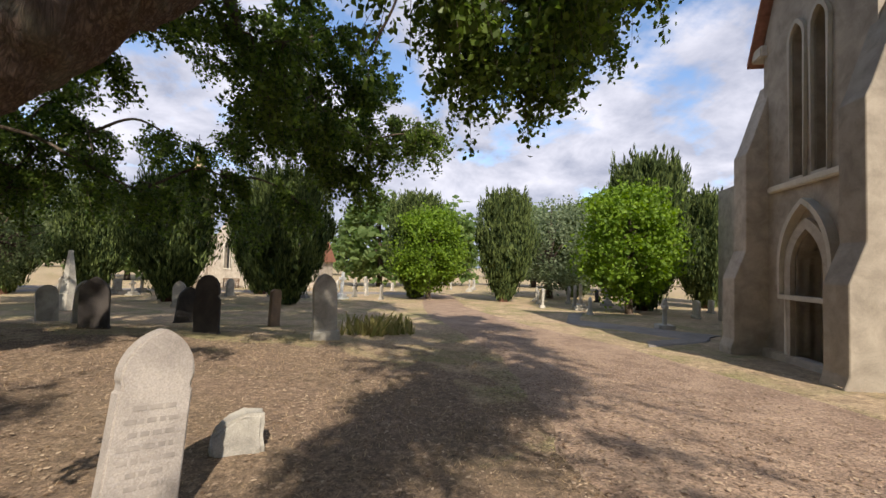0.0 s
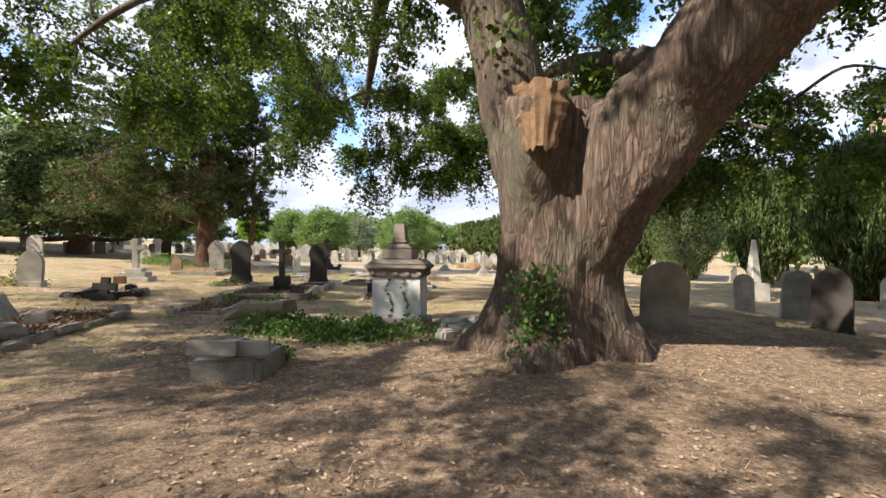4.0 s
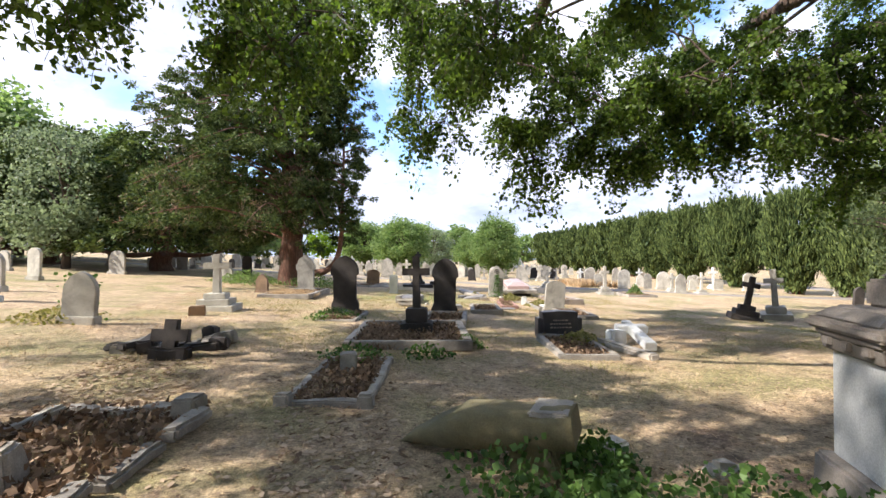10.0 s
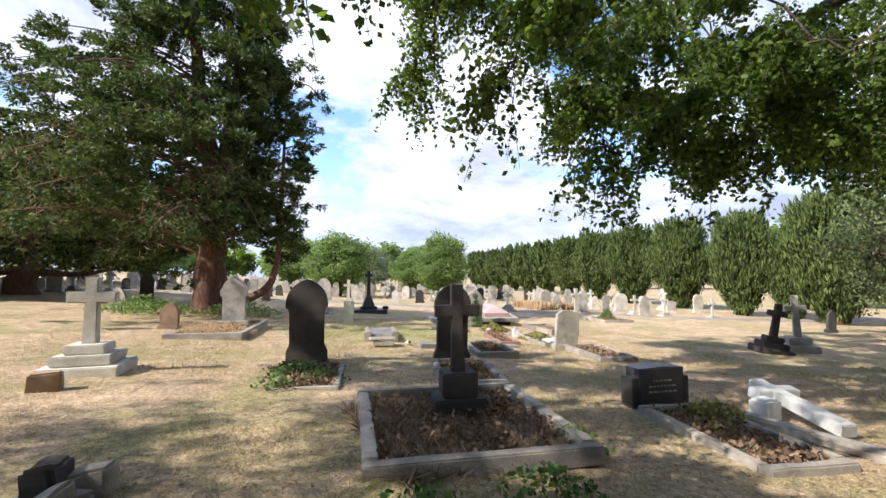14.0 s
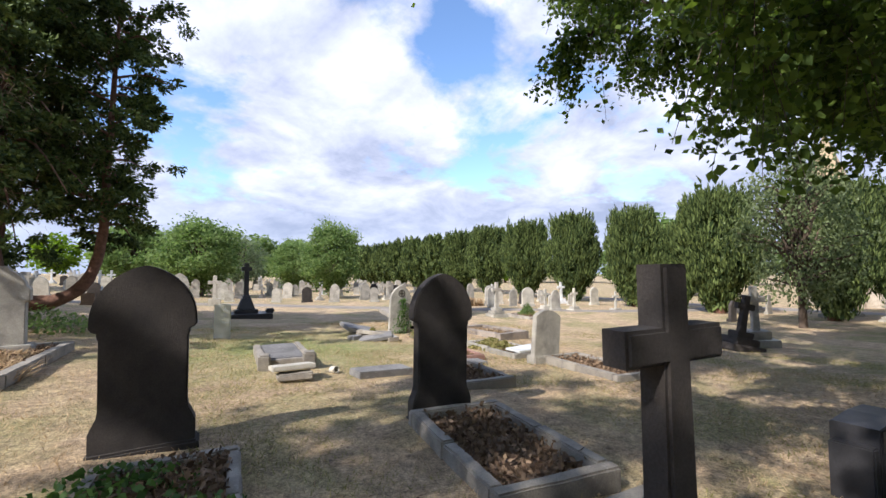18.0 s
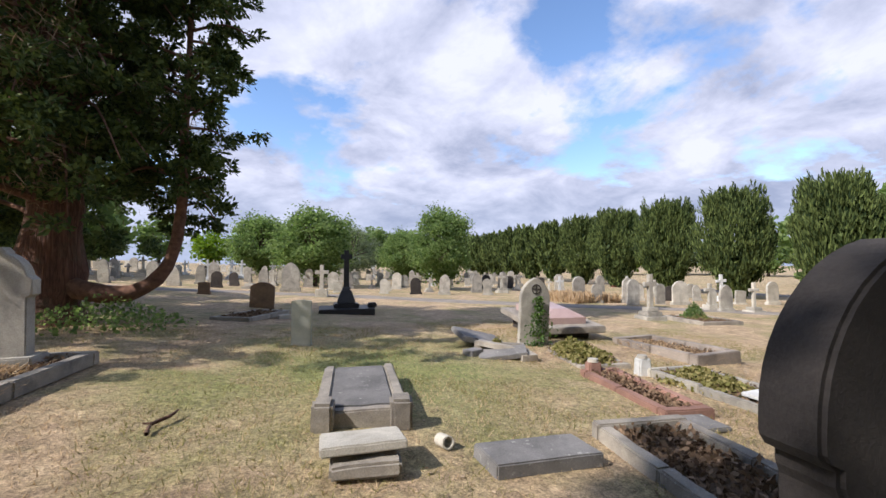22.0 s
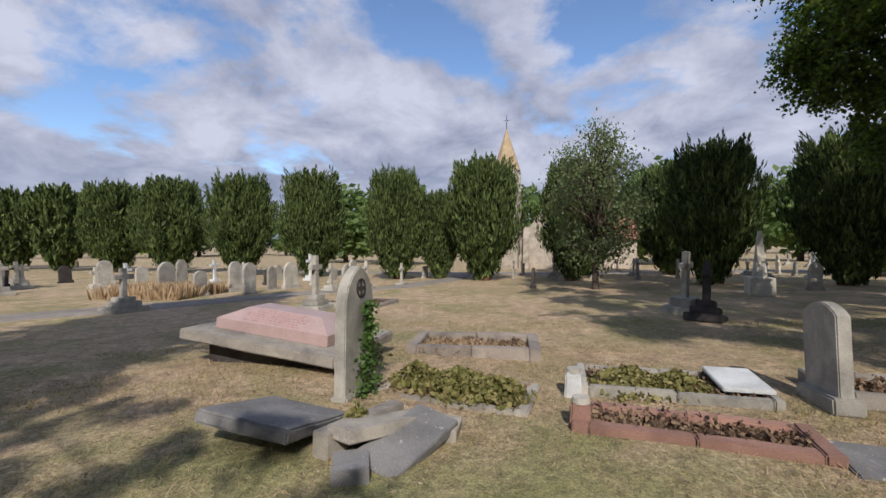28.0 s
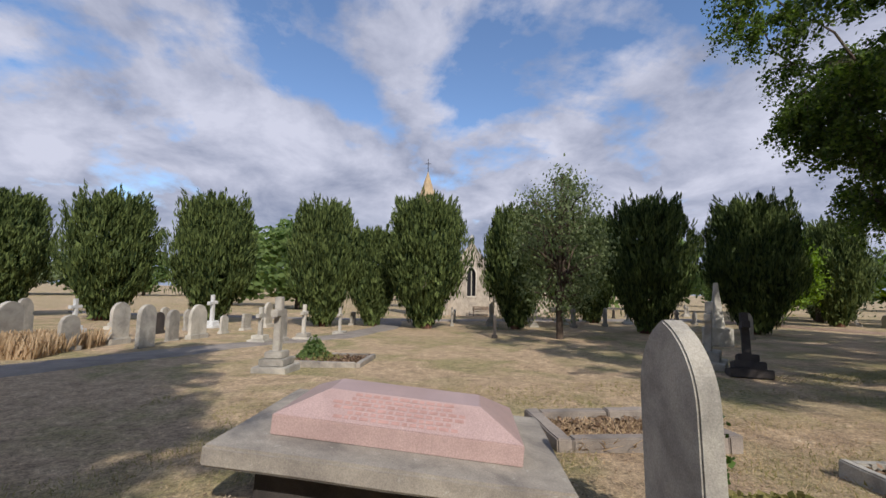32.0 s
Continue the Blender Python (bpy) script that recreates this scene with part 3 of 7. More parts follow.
def tube(pts, radii, sides=12, lump=0.06, seed=0.0):
    """A tapered limb swept along pts, with uneven girth."""
    pts = [Vector(p) for p in pts]
    fine, rad = [], []
    for i in range(len(pts) - 1):
        p0, p1, p2, p3 = pts[max(i - 1, 0)], pts[i], pts[i + 1], pts[min(i + 2, len(pts) - 1)]
        for k in range(5):
            t = k / 5
            fine.append(0.5 * ((2 * p1) + (p2 - p0) * t + (2 * p0 - 5 * p1 + 4 * p2 - p3) * t * t + (3 * p1 - p0 - 3 * p2 + p3) * t ** 3))
            rad.append(radii[i] * (1 - t) + radii[i + 1] * t)
    fine.append(pts[-1])
    rad.append(radii[-1])
    vs, fs = [], []
    ref = Vector((0.3, 1, 0.1))
    for i, p in enumerate(fine):
        d = (fine[min(i + 1, len(fine) - 1)] - fine[max(i - 1, 0)]).normalized()
        u = d.cross(ref).normalized()
        v = d.cross(u)
        for k in range(sides):
            a = 2 * math.pi * k / sides
            dirv = u * math.cos(a) + v * math.sin(a)
            q = p + dirv * rad[i]
            q += dirv * rad[i] * lump * 2 * noise.noise(q * (0.9 / max(rad[i], 0.15)) + Vector((seed, 0, 0)))
            vs.append(tuple(q))
    for i in range(len(fine) - 1):
        for k in range(sides):
            a, b = i * sides + k, i * sides + (k + 1) % sides
            fs.append((a, b, b + sides, a + sides))
    fs.append(tuple(range(len(vs) - sides, len(vs))))
    return vs, fs


def thin(pts, r0, r1):
    """A three-sided twig through pts, with no rounding."""
    pts = [Vector(p) for p in pts]
    vs, fs = [], []
    n = len(pts)
    d = (pts[-1] - pts[0]).normalized()
    u = d.cross(Vector((0.3, 1, 0.1))).normalized()
    v = d.cross(u)
    for i, p in enumerate(pts):
        r = r0 + (r1 - r0) * i / (n - 1)
        for k in range(3):
            vs.append(tuple(p + (u * math.cos(2.1 * k) + v * math.sin(2.1 * k)) * r))
    for i in range(n - 1):
        for k in range(3):
            a, b = i * 3 + k, i * 3 + (k + 1) % 3
            fs.append((a, b, b + 3, a + 3))
    return vs, fs


def join_tubes(name, items, mat):
    vs, fs = [], []
    for v, f in items:
        o = len(vs)
        vs += v
        fs += [tuple(i + o for i in q) for q in f]
    return mesh_of(name, vs, fs, mat, True)

# ---- ground, drive, paths ----
def ground_sheet():
    near_x = np.concatenate([np.linspace(-900, -60, 8), np.linspace(-50, -14, 19), np.linspace(-12, 24, 145), np.linspace(26, 110, 43), np.linspace(150, 900, 8)])
    near_y = np.concatenate([np.linspace(-900, -80, 8), np.linspace(-70, -12, 30), np.linspace(-10, 36, 185), np.linspace(38, 120, 42), np.linspace(160, 900, 8)])
    X, Y = np.meshgrid(near_x, near_y)
    Z = gz(X, Y)
    n = np.array([noise.noise(Vector((a * 0.55, b * 0.55, 0))) * 0.035 + noise.noise(Vector((a * 2.1, b * 2.1, 4))) * 0.012 for a, b in zip(X.ravel(), Y.ravel())]).reshape(X.shape)
    Z = Z + n
    w = len(near_x)
    verts = np.stack([X.ravel(), Y.ravel(), Z.ravel()], 1).tolist()
    faces = [(j * w + i, j * w + i + 1, (j + 1) * w + i + 1, (j + 1) * w + i) for j in range(len(near_y) - 1) for i in range(w - 1)]
    return tagged(put("ground", mesh_of("ground", verts, faces, M_GROUND, True)), "parched straw-coloured cemetery turf with green patches and leaf mould", "ground", kind="structure")


ground_sheet()


def strip(name, left, right, mat, label, category, up=0.05, n=60):
    """A road surface between two edge lines, laid on the ground."""
    def along(pts):
        pts = np.array(pts, float)
        s = np.r_[0, np.cumsum(np.linalg.norm(np.diff(pts, axis=0), axis=1))]
        u = np.linspace(0, s[-1], n)
        return np.c_[np.interp(u, s, pts[:, 0]), np.interp(u, s, pts[:, 1])]
    a, b = along(left), along(right)
    vs, fs = [], []
    for i in range(n):
        for k in range(9):
            f = k / 8
            x, y = a[i] * (1 - f) + b[i] * f
            edge = 0.10 * noise.noise(Vector((i * 0.8, k, 2)))
            vs.append((x + edge, y + edge * 0.6, float(gz(x, y)) + (up if 0 < k < 8 else -0.06) + 0.012 * noise.noise(Vector((x, y, 0)))))
    for i in range(n - 1):
        for k in range(8):
            fs.append((i * 9 + k, (i + 1) * 9 + k, (i + 1) * 9 + k + 1, i * 9 + k + 1))
    return tagged(put(name, mesh_of(name, vs, fs, mat, True)), label, category, kind="structure")


strip("drive", [(-14, -1.5), (-3, -3.9), (1.0, -4.4), (3.5, -4.5), (10.4, -5.4), (16, -5.2), (21, -4.8), (27, -5.2), (38, -6)], [(-14, -9.8), (-2, -9.6), (4, -9.6), (6.5, -9.9), (12.3, -9.8), (16.2, -8.8), (19.1, -8.5), (25, -7.9), (38, -9)], M_GRAVEL, "brown gravel drive strewn with dry leaves", "drive")
strip("road", [(37, -5.5), (36.2, 8), (35.8, 16), (37, 24), (40, 33), (43, 44)], [(41.5, -9), (39.5, 8), (39, 16), (40.2, 24.5), (43, 35), (46, 46)], M_TARMAC, "grey tarmac cemetery road", "road", 0.04)
strip("side_road", [(11.5, -10.2), (12.4, -12.7), (17.2, -10.3), (21, -12)], [(12.7, -10.9), (14, -14.6), (18.6, -11.6), (22.7, -13.8)], M_TARMAC, "grey tarmac road past the chapel", "road", 0.03)
strip("footpath", [(35.5, 20.2), (30, 21.0), (24.4, 23.4), (20.9, 27.2), (17.1, 29.8), (8.5, 36.6), (-6.8, 40.9), (-27, 48)], [(35.5, 22), (30, 22.8), (24.9, 24.9), (21.6, 28.6), (17.8, 31.6), (9.5, 38.2), (-6, 42.7), (-26, 50)], M_TARMAC, "pale tarmac footpath between the graves", "path", 0.045)


# ---- trees ----
def lobed_leaves(name, c, size, mat):
    """Oak leaves with rounded lobes, folded a little along the midrib, hanging."""
    half = [(0.0, 0.04), (0.10, 0.05), (0.22, 0.17), (0.32, 0.11), (0.46, 0.25), (0.57, 0.15), (0.72, 0.25), (0.82, 0.16), (0.93, 0.13), (1.0, 0.0)]
    rs = random.Random(77)
    vs, fs = [], []
    for p in c:
        m = Matrix.Rotation(rs.uniform(0, 6.3), 3, "Z") @ Matrix.Rotation(rs.uniform(-0.2, 1.3), 3, "Y") @ Matrix.Rotation(rs.uniform(-0.8, 0.8), 3, "X")
        k = size * rs.uniform(0.7, 1.25)
        n0 = len(vs)
        for u, w in half:
            for v in (-w, 0.0, w):
                vs.append(tuple(Vector(p) + m @ Vector((u, v, 0.25 * abs(v) - 0.12 * u * u)) * k))
        for i in range(len(half) - 1):
            for j in (0, 1):
                a = n0 + i * 3 + j
                fs.append((a, a + 1, a + 4, a + 3))
    return mesh_of(name, vs, fs, mat, True)


def oak_tree():
    t = new("oak_tree")
    base = G(5.5, 3.5)
    t.matrix_basis = pose(*base)
    tagged(t, "old oak with a forked ridged trunk and wide drooping crown", "tree")
    o = Vector(base)
    L = lambda p: tuple(Vector(p) - o)
    # trunk with buttressed foot
    vs, fs, rows, sides = [], [], 26, 40
    for i in range(rows):
        f = i / (rows - 1)
        z = -0.35 + f * 3.4
        flare = 0.42 * math.exp(-max(z, 0) / 0.38)
        wx, wy = 0.80 + flare, 0.70 + flare * 0.8
        wx += 0.28 * max(0, f - 0.66) * 3
        for k in range(sides):
            a = 2 * math.pi * k / sides
            lob = 1 + (0.10 + 0.16 * flare) * math.sin(a * 5 + 0.7) * math.exp(-max(z, 0) / 1.2) + 0.05 * math.sin(a * 2 + 1)
            rid = 0.030 * noise.noise(Vector((math.cos(a) * 5, math.sin(a) * 5, z * 0.7))) + 0.035 * abs(math.sin(a * 17 + 2.2 * noise.noise(Vector((a, z * 0.9, 3)))))
            r = lob + rid
            lean = 0.05 * z
            vs.append((wx * r * math.cos(a) + lean + 0.04, wy * r * math.sin(a) - 0.07, z))
        if i:
            for k in range(sides):
                p, q = (i - 1) * sides + k, (i - 1) * sides + (k + 1) % sides
                fs.append((p, q, q + sides, p + sides))
    fs.append(tuple(range((rows - 1) * sides, rows * sides)))
    fs.append(tuple(range(sides - 1, -1, -1)))
    limbs = {
        "right": ([(5.6, 3.35, 0.9), (5.8, 2.75, 2.1), (6.2, 1.85, 3.3), (6.8, 0.6, 4.8), (7.6, -0.9, 6.6), (8.6, -2.7, 8.8), (9.4, -4.0, 11.5)], [0.52, 0.58, 0.57, 0.52, 0.45, 0.36, 0.2]),
        "left": ([(5.45, 3.5, 0.9), (5.22, 3.56, 2.2), (5.0, 3.72, 3.4), (4.72, 4.15, 5.0), (4.2, 5.2, 7.2), (3.4, 6.2, 10.0), (3.0, 6.8, 13.0)], [0.50, 0.54, 0.46, 0.41, 0.36, 0.28, 0.15]),
        "far": ([(5.9, 3.6, 1.4), (7.3, 3.7, 3.0), (8.9, 4.6, 4.6), (9.8, 6.6, 5.8), (10.2, 9.4, 6.8), (10.8, 12.3, 7.2)], [0.51, 0.42, 0.36, 0.28, 0.2, 0.1]),
        "west": ([(4.78, 4.1, 4.7), (2.6, 4.8, 5.8), (0.4, 5.3, 6.3), (-2.0, 5.6, 6.5), (-4.4, 5.8, 6.2)], [0.30, 0.24, 0.20, 0.15, 0.07]),
        "low_west": ([(4.3, 4.5, 5.4), (3.0, 5.6, 5.9), (1.6, 6.8, 6.0), (-0.2, 8.2, 5.8), (-1.6, 9.6, 5.4)], [0.16, 0.13, 0.10, 0.07, 0.04]),
        "north": ([(4.1, 5.2, 6.2), (4.3, 7.4, 7.1), (4.6, 9.6, 7.2), (4.9, 11.6, 6.6), (5.0, 12.9, 5.9)], [0.32, 0.24, 0.18, 0.12, 0.06]),
        "south": ([(6.7, 0.6, 4.8), (4.6, -1.8, 6.0), (2.4, -4.0, 6.8), (0.4, -5.8, 7.0)], [0.34, 0.24, 0.16, 0.08]),
        "east": ([(7.4, -0.7, 6.1), (9.6, 0.2, 7.2), (11.8, 0.8, 7.6), (13.8, 1.0, 7.2)], [0.32, 0.22, 0.14, 0.07]),
        "crown": ([(4.35, 4.6, 5.2), (4.9, 4.9, 7.6), (5.8, 4.6, 12.0), (6.2, 4.4, 18.5)], [0.32, 0.26, 0.18, 0.06]),
        "stub": ([(5.50, 3.55, 0.6), (5.25, 3.42, 1.6), (4.97, 3.15, 2.5), (4.84, 2.98, 3.1)], [0.40, 0.48, 0.43, 0.33]),
    }
    nodes_, pieces = [], [(vs, fs)]
    for k, (pts, rad) in limbs.items():
        v, f = tube([L(p) for p in pts], rad, 20 if rad[0] > 0.5 else 12, 0.10, len(k))
        if rad[0] > 0.5:
            pieces.append((v, f + [tuple(range(19, -1, -1))]))
        else:
            put("limb", mesh_of("limb", v, f, M_LIMB, True), t)
        if k != "stub":
            for a, b in zip(pts[1:], pts[2:]):
                for s in (0.0, 0.5, 1.0):
                    nodes_.append(Vector(a).lerp(Vector(b), s))
    # fuse trunk and great limbs, then furrow the bark along the grain
    raw = new("trunk", join_tubes("trunk", pieces, M_OAKBARK))
    mod = raw.modifiers.new("fuse", "REMESH")
    mod.mode, mod.voxel_size = "VOXEL", 0.055
    dg = bpy.context.evaluated_depsgraph_get()
    fused = bpy.data.meshes.new_from_object(raw.evaluated_get(dg))
    bpy.data.objects.remove(raw)
    nv = len(fused.vertices)
    co, no = np.empty(nv * 3), np.empty(nv * 3)
    fused.vertices.foreach_get("co", co)
    fused.vertices.foreach_get("normal", no)
    co, no = co.reshape(-1, 3), no.reshape(-1, 3)
    for _ in range(3):
        e = np.empty(len(fused.edges) * 2, dtype=np.int64)
        fused.edges.foreach_get("vertices", e)
        e = e.reshape(-1, 2)
        acc, cnt = np.zeros_like(co), np.zeros(nv)
        for a, b in ((0, 1), (1, 0)):
            np.add.at(acc, e[:, a], co[e[:, b]])
            np.add.at(cnt, e[:, a], 1)
        co = co * 0.4 + 0.6 * acc / np.maximum(cnt, 1)[:, None]
    out = np.array([noise.noise(Vector((q[0] * 5.5, q[1] * 5.5, q[2] * 1.1))) * 0.055 + noise.noise(Vector((q[0] * 13, q[1] * 13, q[2] * 2.6 + 7))) * 0.030 for q in co])
    fused.vertices.foreach_set("co", (co + no * out[:, None]).ravel())
    fused.materials.clear()
    fused.materials.append(M_OAKBARK)
    fused.shade_smooth()
    fused.name = "trunk"
    put("trunk", fused, t, "deeply furrowed grey-brown oak bark, forked low")
    # torn wound on the stub, bare wood
    bm = bmesh.new()
    cols, rows_w = 11, 16
    grid = []
    for r in range(rows_w):
        f = r / (rows_w - 1)
        half = (0.17 + 0.15 * f ** 0.7) * (1 + 0.30 * noise.noise(Vector((f * 7, 3, 0))))
        for c in range(cols):
            u = c / (cols - 1) * 2 - 1
            rib = 0.045 * noise.noise(Vector((u * 6, f * 1.1, 1))) + 0.02 * noise.noise(Vector((u * 17, f * 2.5, 4)))
            edge = 0.10 * noise.noise(Vector((u * 9, 8, 0))) if r in (0, rows_w - 1) else 0
            grid.append(bm.verts.new((u * half, 0.13 * u * u + rib, f * 0.78 + edge)))
    for r in range(rows_w - 1):
        for c in range(cols - 1):
            a = r * cols + c
            bm.faces.new((grid[a], grid[a + 1], grid[a + cols + 1], grid[a + cols]))
    bmesh.ops.solidify(bm, geom=bm.faces[:], thickness=0.10)
    w = part("wound", bm, M_HEART, t, "torn bare orange-brown heartwood")
    w.matrix_basis = pose(*L((4.66, 2.665, 2.42)), -6, 0, -38)
    # crown: boughs forking outwards, each ending in drooping sprays
    rng = random.Random(5)
    twigs, leaves, high = [], [], []

    def spray(p, q, reach, droop, n_tw, per):
        """Side twigs round the end p of a bough that comes from q, leaves clustered along them."""
        out = (p - q)
        out.z *= 0.3
        out = out.normalized() if out.length > 0.01 else Vector((1, 0, 0))
        for _ in range(n_tw):
            d = Vector((rng.gauss(0, 0.75), rng.gauss(0, 0.75), rng.gauss(-0.1, 0.45))) + out * 0.6
            ln = reach * rng.uniform(0.45, 1.15)
            d = d.normalized() * ln
            s0 = p + (q - p) * rng.uniform(0, 0.35) * min(1, 1.2 / max((q - p).length, 0.1))
            m = s0 + d * 0.55 + Vector((rng.gauss(0, 0.06), rng.gauss(0, 0.06), 0.05))
            e = s0 + d + Vector((0, 0, -droop * rng.uniform(0.3, 1.0)))
            twigs.append(thin([L(s0), L(m), L(e)], 0.010, 0.003))
            f = np.sqrt(rngn.uniform(0.08, 1.0, (per, 1)))
            a, b, c = np.array(L(s0)), np.array(L(m)), np.array(L(e))
            along = a * (1 - f) ** 2 + 2 * b * f * (1 - f) + c * f * f
            (high if p.z > 9.5 else leaves).append(along + rngn.normal(size=(per, 3)) * np.array([0.075, 0.075, 0.07]) * (0.5 + 0.7 * f))

    def bough(p, reach, droop, n_tw, per):
        q = min(nodes_, key=lambda c: (c - p).length + 0.5 * max(0, c.z - p.z))
        gap = p - q
        ln = gap.length
        side = Vector((-gap.y, gap.x, 0)).normalized() if ln > 0.1 else Vector((1, 0, 0))
        w = 0.16 * ln
        k1 = q + gap * 0.33 + side * rng.uniform(-w, w) + Vector((0, 0, rng.uniform(0.0, 0.22) * ln))
        k2 = q + gap * 0.68 + side * rng.uniform(-w, w) + Vector((0, 0, rng.uniform(0.0, 0.20) * ln))
        r0 = 0.018 + 0.011 * ln
        twigs.append(tube([L(q), L(k1), L(k2), L(p)], [r0, r0 * 0.8, r0 * 0.55, 0.010], 5, 0.08) if ln > 2.2 else thin([L(q), L(k1), L(k2), L(p)], r0, 0.008))
        nodes_.extend([k2, p])
        spray(p, k2, reach, droop, n_tw, per)
        if ln > 1.2:
            spray(k2, k1, reach * 0.8, droop * 0.7, n_tw // 2, per)

    want = []
    while len(want) < 500:
        a, rr = rng.uniform(0, 360), math.sqrt(rng.uniform(0.02, 1))
        R = float(np.interp(a, [0, 30, 50, 75, 103, 130, 180, 225, 270, 315, 360], [11.5, 13.0, 14.2, 14.0, 12.6, 12.0, 13.0, 12.6, 12.5, 11.5, 11.5]))
        rim = float(np.interp(a, [0, 30, 50, 75, 103, 130, 180, 225, 270, 315, 360], [9.8, 10.8, 11.0, 9.0, 7.6, 8.8, 9.4, 9.0, 8.8, 9.6, 9.8]))
        x, y = 4.6 + R * rr * math.cos(radians(a)), 4.2 + R * rr * math.sin(radians(a))
        zlow = 6.0 - 2.3 * min(1, R * rr / rim) ** 2 + max(0, R * rr - rim) * 1.2 + 0.9 * noise.noise(Vector((x * 0.3, y * 0.3, 9)))
        ztop = max(zlow + 1.2, 26.0 - 15.5 * rr ** 1.8 - 1.5 * max(0, y - 8))
        z = zlow + (ztop - zlow) * rng.random() ** (2.0 if rr > 0.5 else 1.3)
        gap = noise.noise(Vector((x * 0.26, y * 0.26, z * 0.22 + 20)))
        if gap < ((0.12 if y > 5 else 0.06) if 110 < a < 250 else 0.12 if a > 285 or a < 20 else 0.02) or (x < 1.0 and z < 10 and 3.6 < y < 11 and rng.random() < 0.6):
            continue
        want.append((Vector((x, y, z)), z < zlow + 1.4 and rr > 0.4, z))
    # hanging curtains at the rim that the path goes under
    for x, y, z in ((2.6, 14.2, 4.9), (5.15, 12.65, 3.7), (5.1, 12.6, 4.4), (6.3, 12.3, 4.0), (7.3, 12.1, 3.8), (6.9, 15.2, 5.3), (12.6, 11.0, 3.2), (13.4, 10, 3.1), (12.0, 12.0, 4.4), (13.2, 11.8, 4.6), (14.0, 10.8, 3.6), (4.6, 12.6, 4.4), (5.6, 12.2, 5.2), (6.6, 12.2, 4.3), (7.4, 12.0, 3.9), (8.3, 11.8, 3.9), (7.0, 11.4, 5.2), (8.0, 12.6, 5.4), (9.4, 11.6, 4.4), (10.4, 11.4, 4.2), (11.8, 10.6, 3.9), (12.6, 9.4, 3.8), (13.2, 8.2, 3.8), (12.4, 11.2, 5.2), (13.6, 9.6, 5.4), (14.2, 7.6, 5.0), (14.6, 6.0, 4.6), (13.8, 10.6, 7.0), (14.8, 8.4, 7.4), (11.0, 12.4, 5.6), (9.6, 12.6, 6.4), (11.6, 13.4, 6.2), (13.0, 12.8, 6.6), (14.4, 11.6, 6.6), (10.2, 14.4, 7.4), (12.0, 14.6, 7.8), (13.8, 13.4, 8.2), (12.5, 15.4, 8.6), (14.2, 14.6, 9.2), (11.0, 15.6, 9.4), (15.6, 12.9, 9.4), (13.0, 15.9, 10.4), (9.2, 15.0, 8.6), (15.4, 11.4, 8.0), (15.2, 9.8, 6.4), (15.6, 7.4, 6.0), (-0.8, 11.2, 4.8), (-1.8, 9.8, 4.6), (1.0, 11.8, 5.2), (0.0, 10.4, 4.3), (-3.0, 9.0, 4.6), (-2.4, 11.0, 5.6), (3.3, 11.6, 5.0), (3.0, 9.6, 4.6), (-3.6, 6.6, 4.4), (-4.6, 7.8, 5.2)):
        want.append((Vector((x, y, z)), True, z))
    # the east side hangs low over the headstones
    for x, y, z in ((14.5, 5.5, 3.4), (15.2, 3.5, 3.2), (15.0, 1.5, 3.0), (14.4, -0.5, 3.2), (13.6, -2.5, 3.8), (12.8, 1.0, 3.6), (13.0, 3.4, 3.2), (16.0, 6.0, 4.2), (16.0, 2.5, 4.4), (12.0, -4.0, 4.8), (15.6, -1.0, 4.8), (13.4, 6.8, 3.2), (15.8, 8.0, 3.8), (14.2, 8.8, 3.0), (15.0, 10.2, 4.2), (16.4, 4.4, 5.6), (15.4, 0.2, 6.0)):
        want.append((Vector((x, y, z)), True, z))
    # boughs added westwards, mostly out of view, to fleck the ground with open shade
    for _ in range(250):
        x, y = rng.uniform(-12.0, -1.6), rng.uniform(-8.0, 15.5)
        if noise.noise(Vector((x * 0.45, y * 0.45, 33))) < (0.0 if y < 1.0 else -0.30 if x < -5.5 else 0.20):
            continue
        z = 5.6 + 0.25 * max(0, -5 - x) + rng.random() ** 1.5 * 3.8 + 0.9 * max(0, y - 11)
        want.append((Vector((x, y, z)), None, z))
    # close foliage on the drive side
    for _ in range(22):
        x, y = rng.uniform(8.5, 16.0), rng.uniform(-5.0, 6.0)
        want.append((Vector((x, y, rng.uniform(4.6, 10.0))), rng.random() < 0.4, 8.0))
    # unseen upper crown, added dense to shade the ground and yews eastwards
    for _ in range(80):
        a, rr = rng.uniform(0, 2 * math.pi), math.sqrt(rng.uniform(0.0, 0.72))
        z = rng.uniform(12, 25.5 - 11 * rr * rr)
        y = 4.2 + 11 * rr * math.sin(a)
        if y < 11:
            want.append((Vector((6.0 + 11 * rr * math.cos(a), y, z)), False, z))
    # gaps through which the sun reaches the ground in broader patches
    gaps = [Vector((3.3, -2.1, 0.3)), Vector((2.3, -1.0, 0.1)), Vector((4.3, -0.4, 0.2)), Vector((5.6, -1.6, 0.1))]
    want = [c for c in want if c[2] > 14 or min((c[0] - g - sun_dir * (c[0] - g).dot(sun_dir)).length for g in gaps) > 0.95]
    want.sort(key=lambda c: (c[0] - Vector((5.5, 3.5, 6.0))).length)
    for p, low, z in want:
        if low is None:
            bough(p, rng.uniform(1.0, 1.6), 0.3, 12, 24)
        elif z < 10 and p.x < 4.5 and not low:
            bough(p, rng.uniform(0.85, 1.3), 0.3, 17, 34)
        elif z < 10:
            bough(p, rng.uniform(0.6, 1.05), 0.85 if low else 0.25, rng.randint(13, 19) + (5 if low else 0), 46)
        else:
            bough(p, rng.uniform(1.0, 1.5), 0.2, 16, 15)
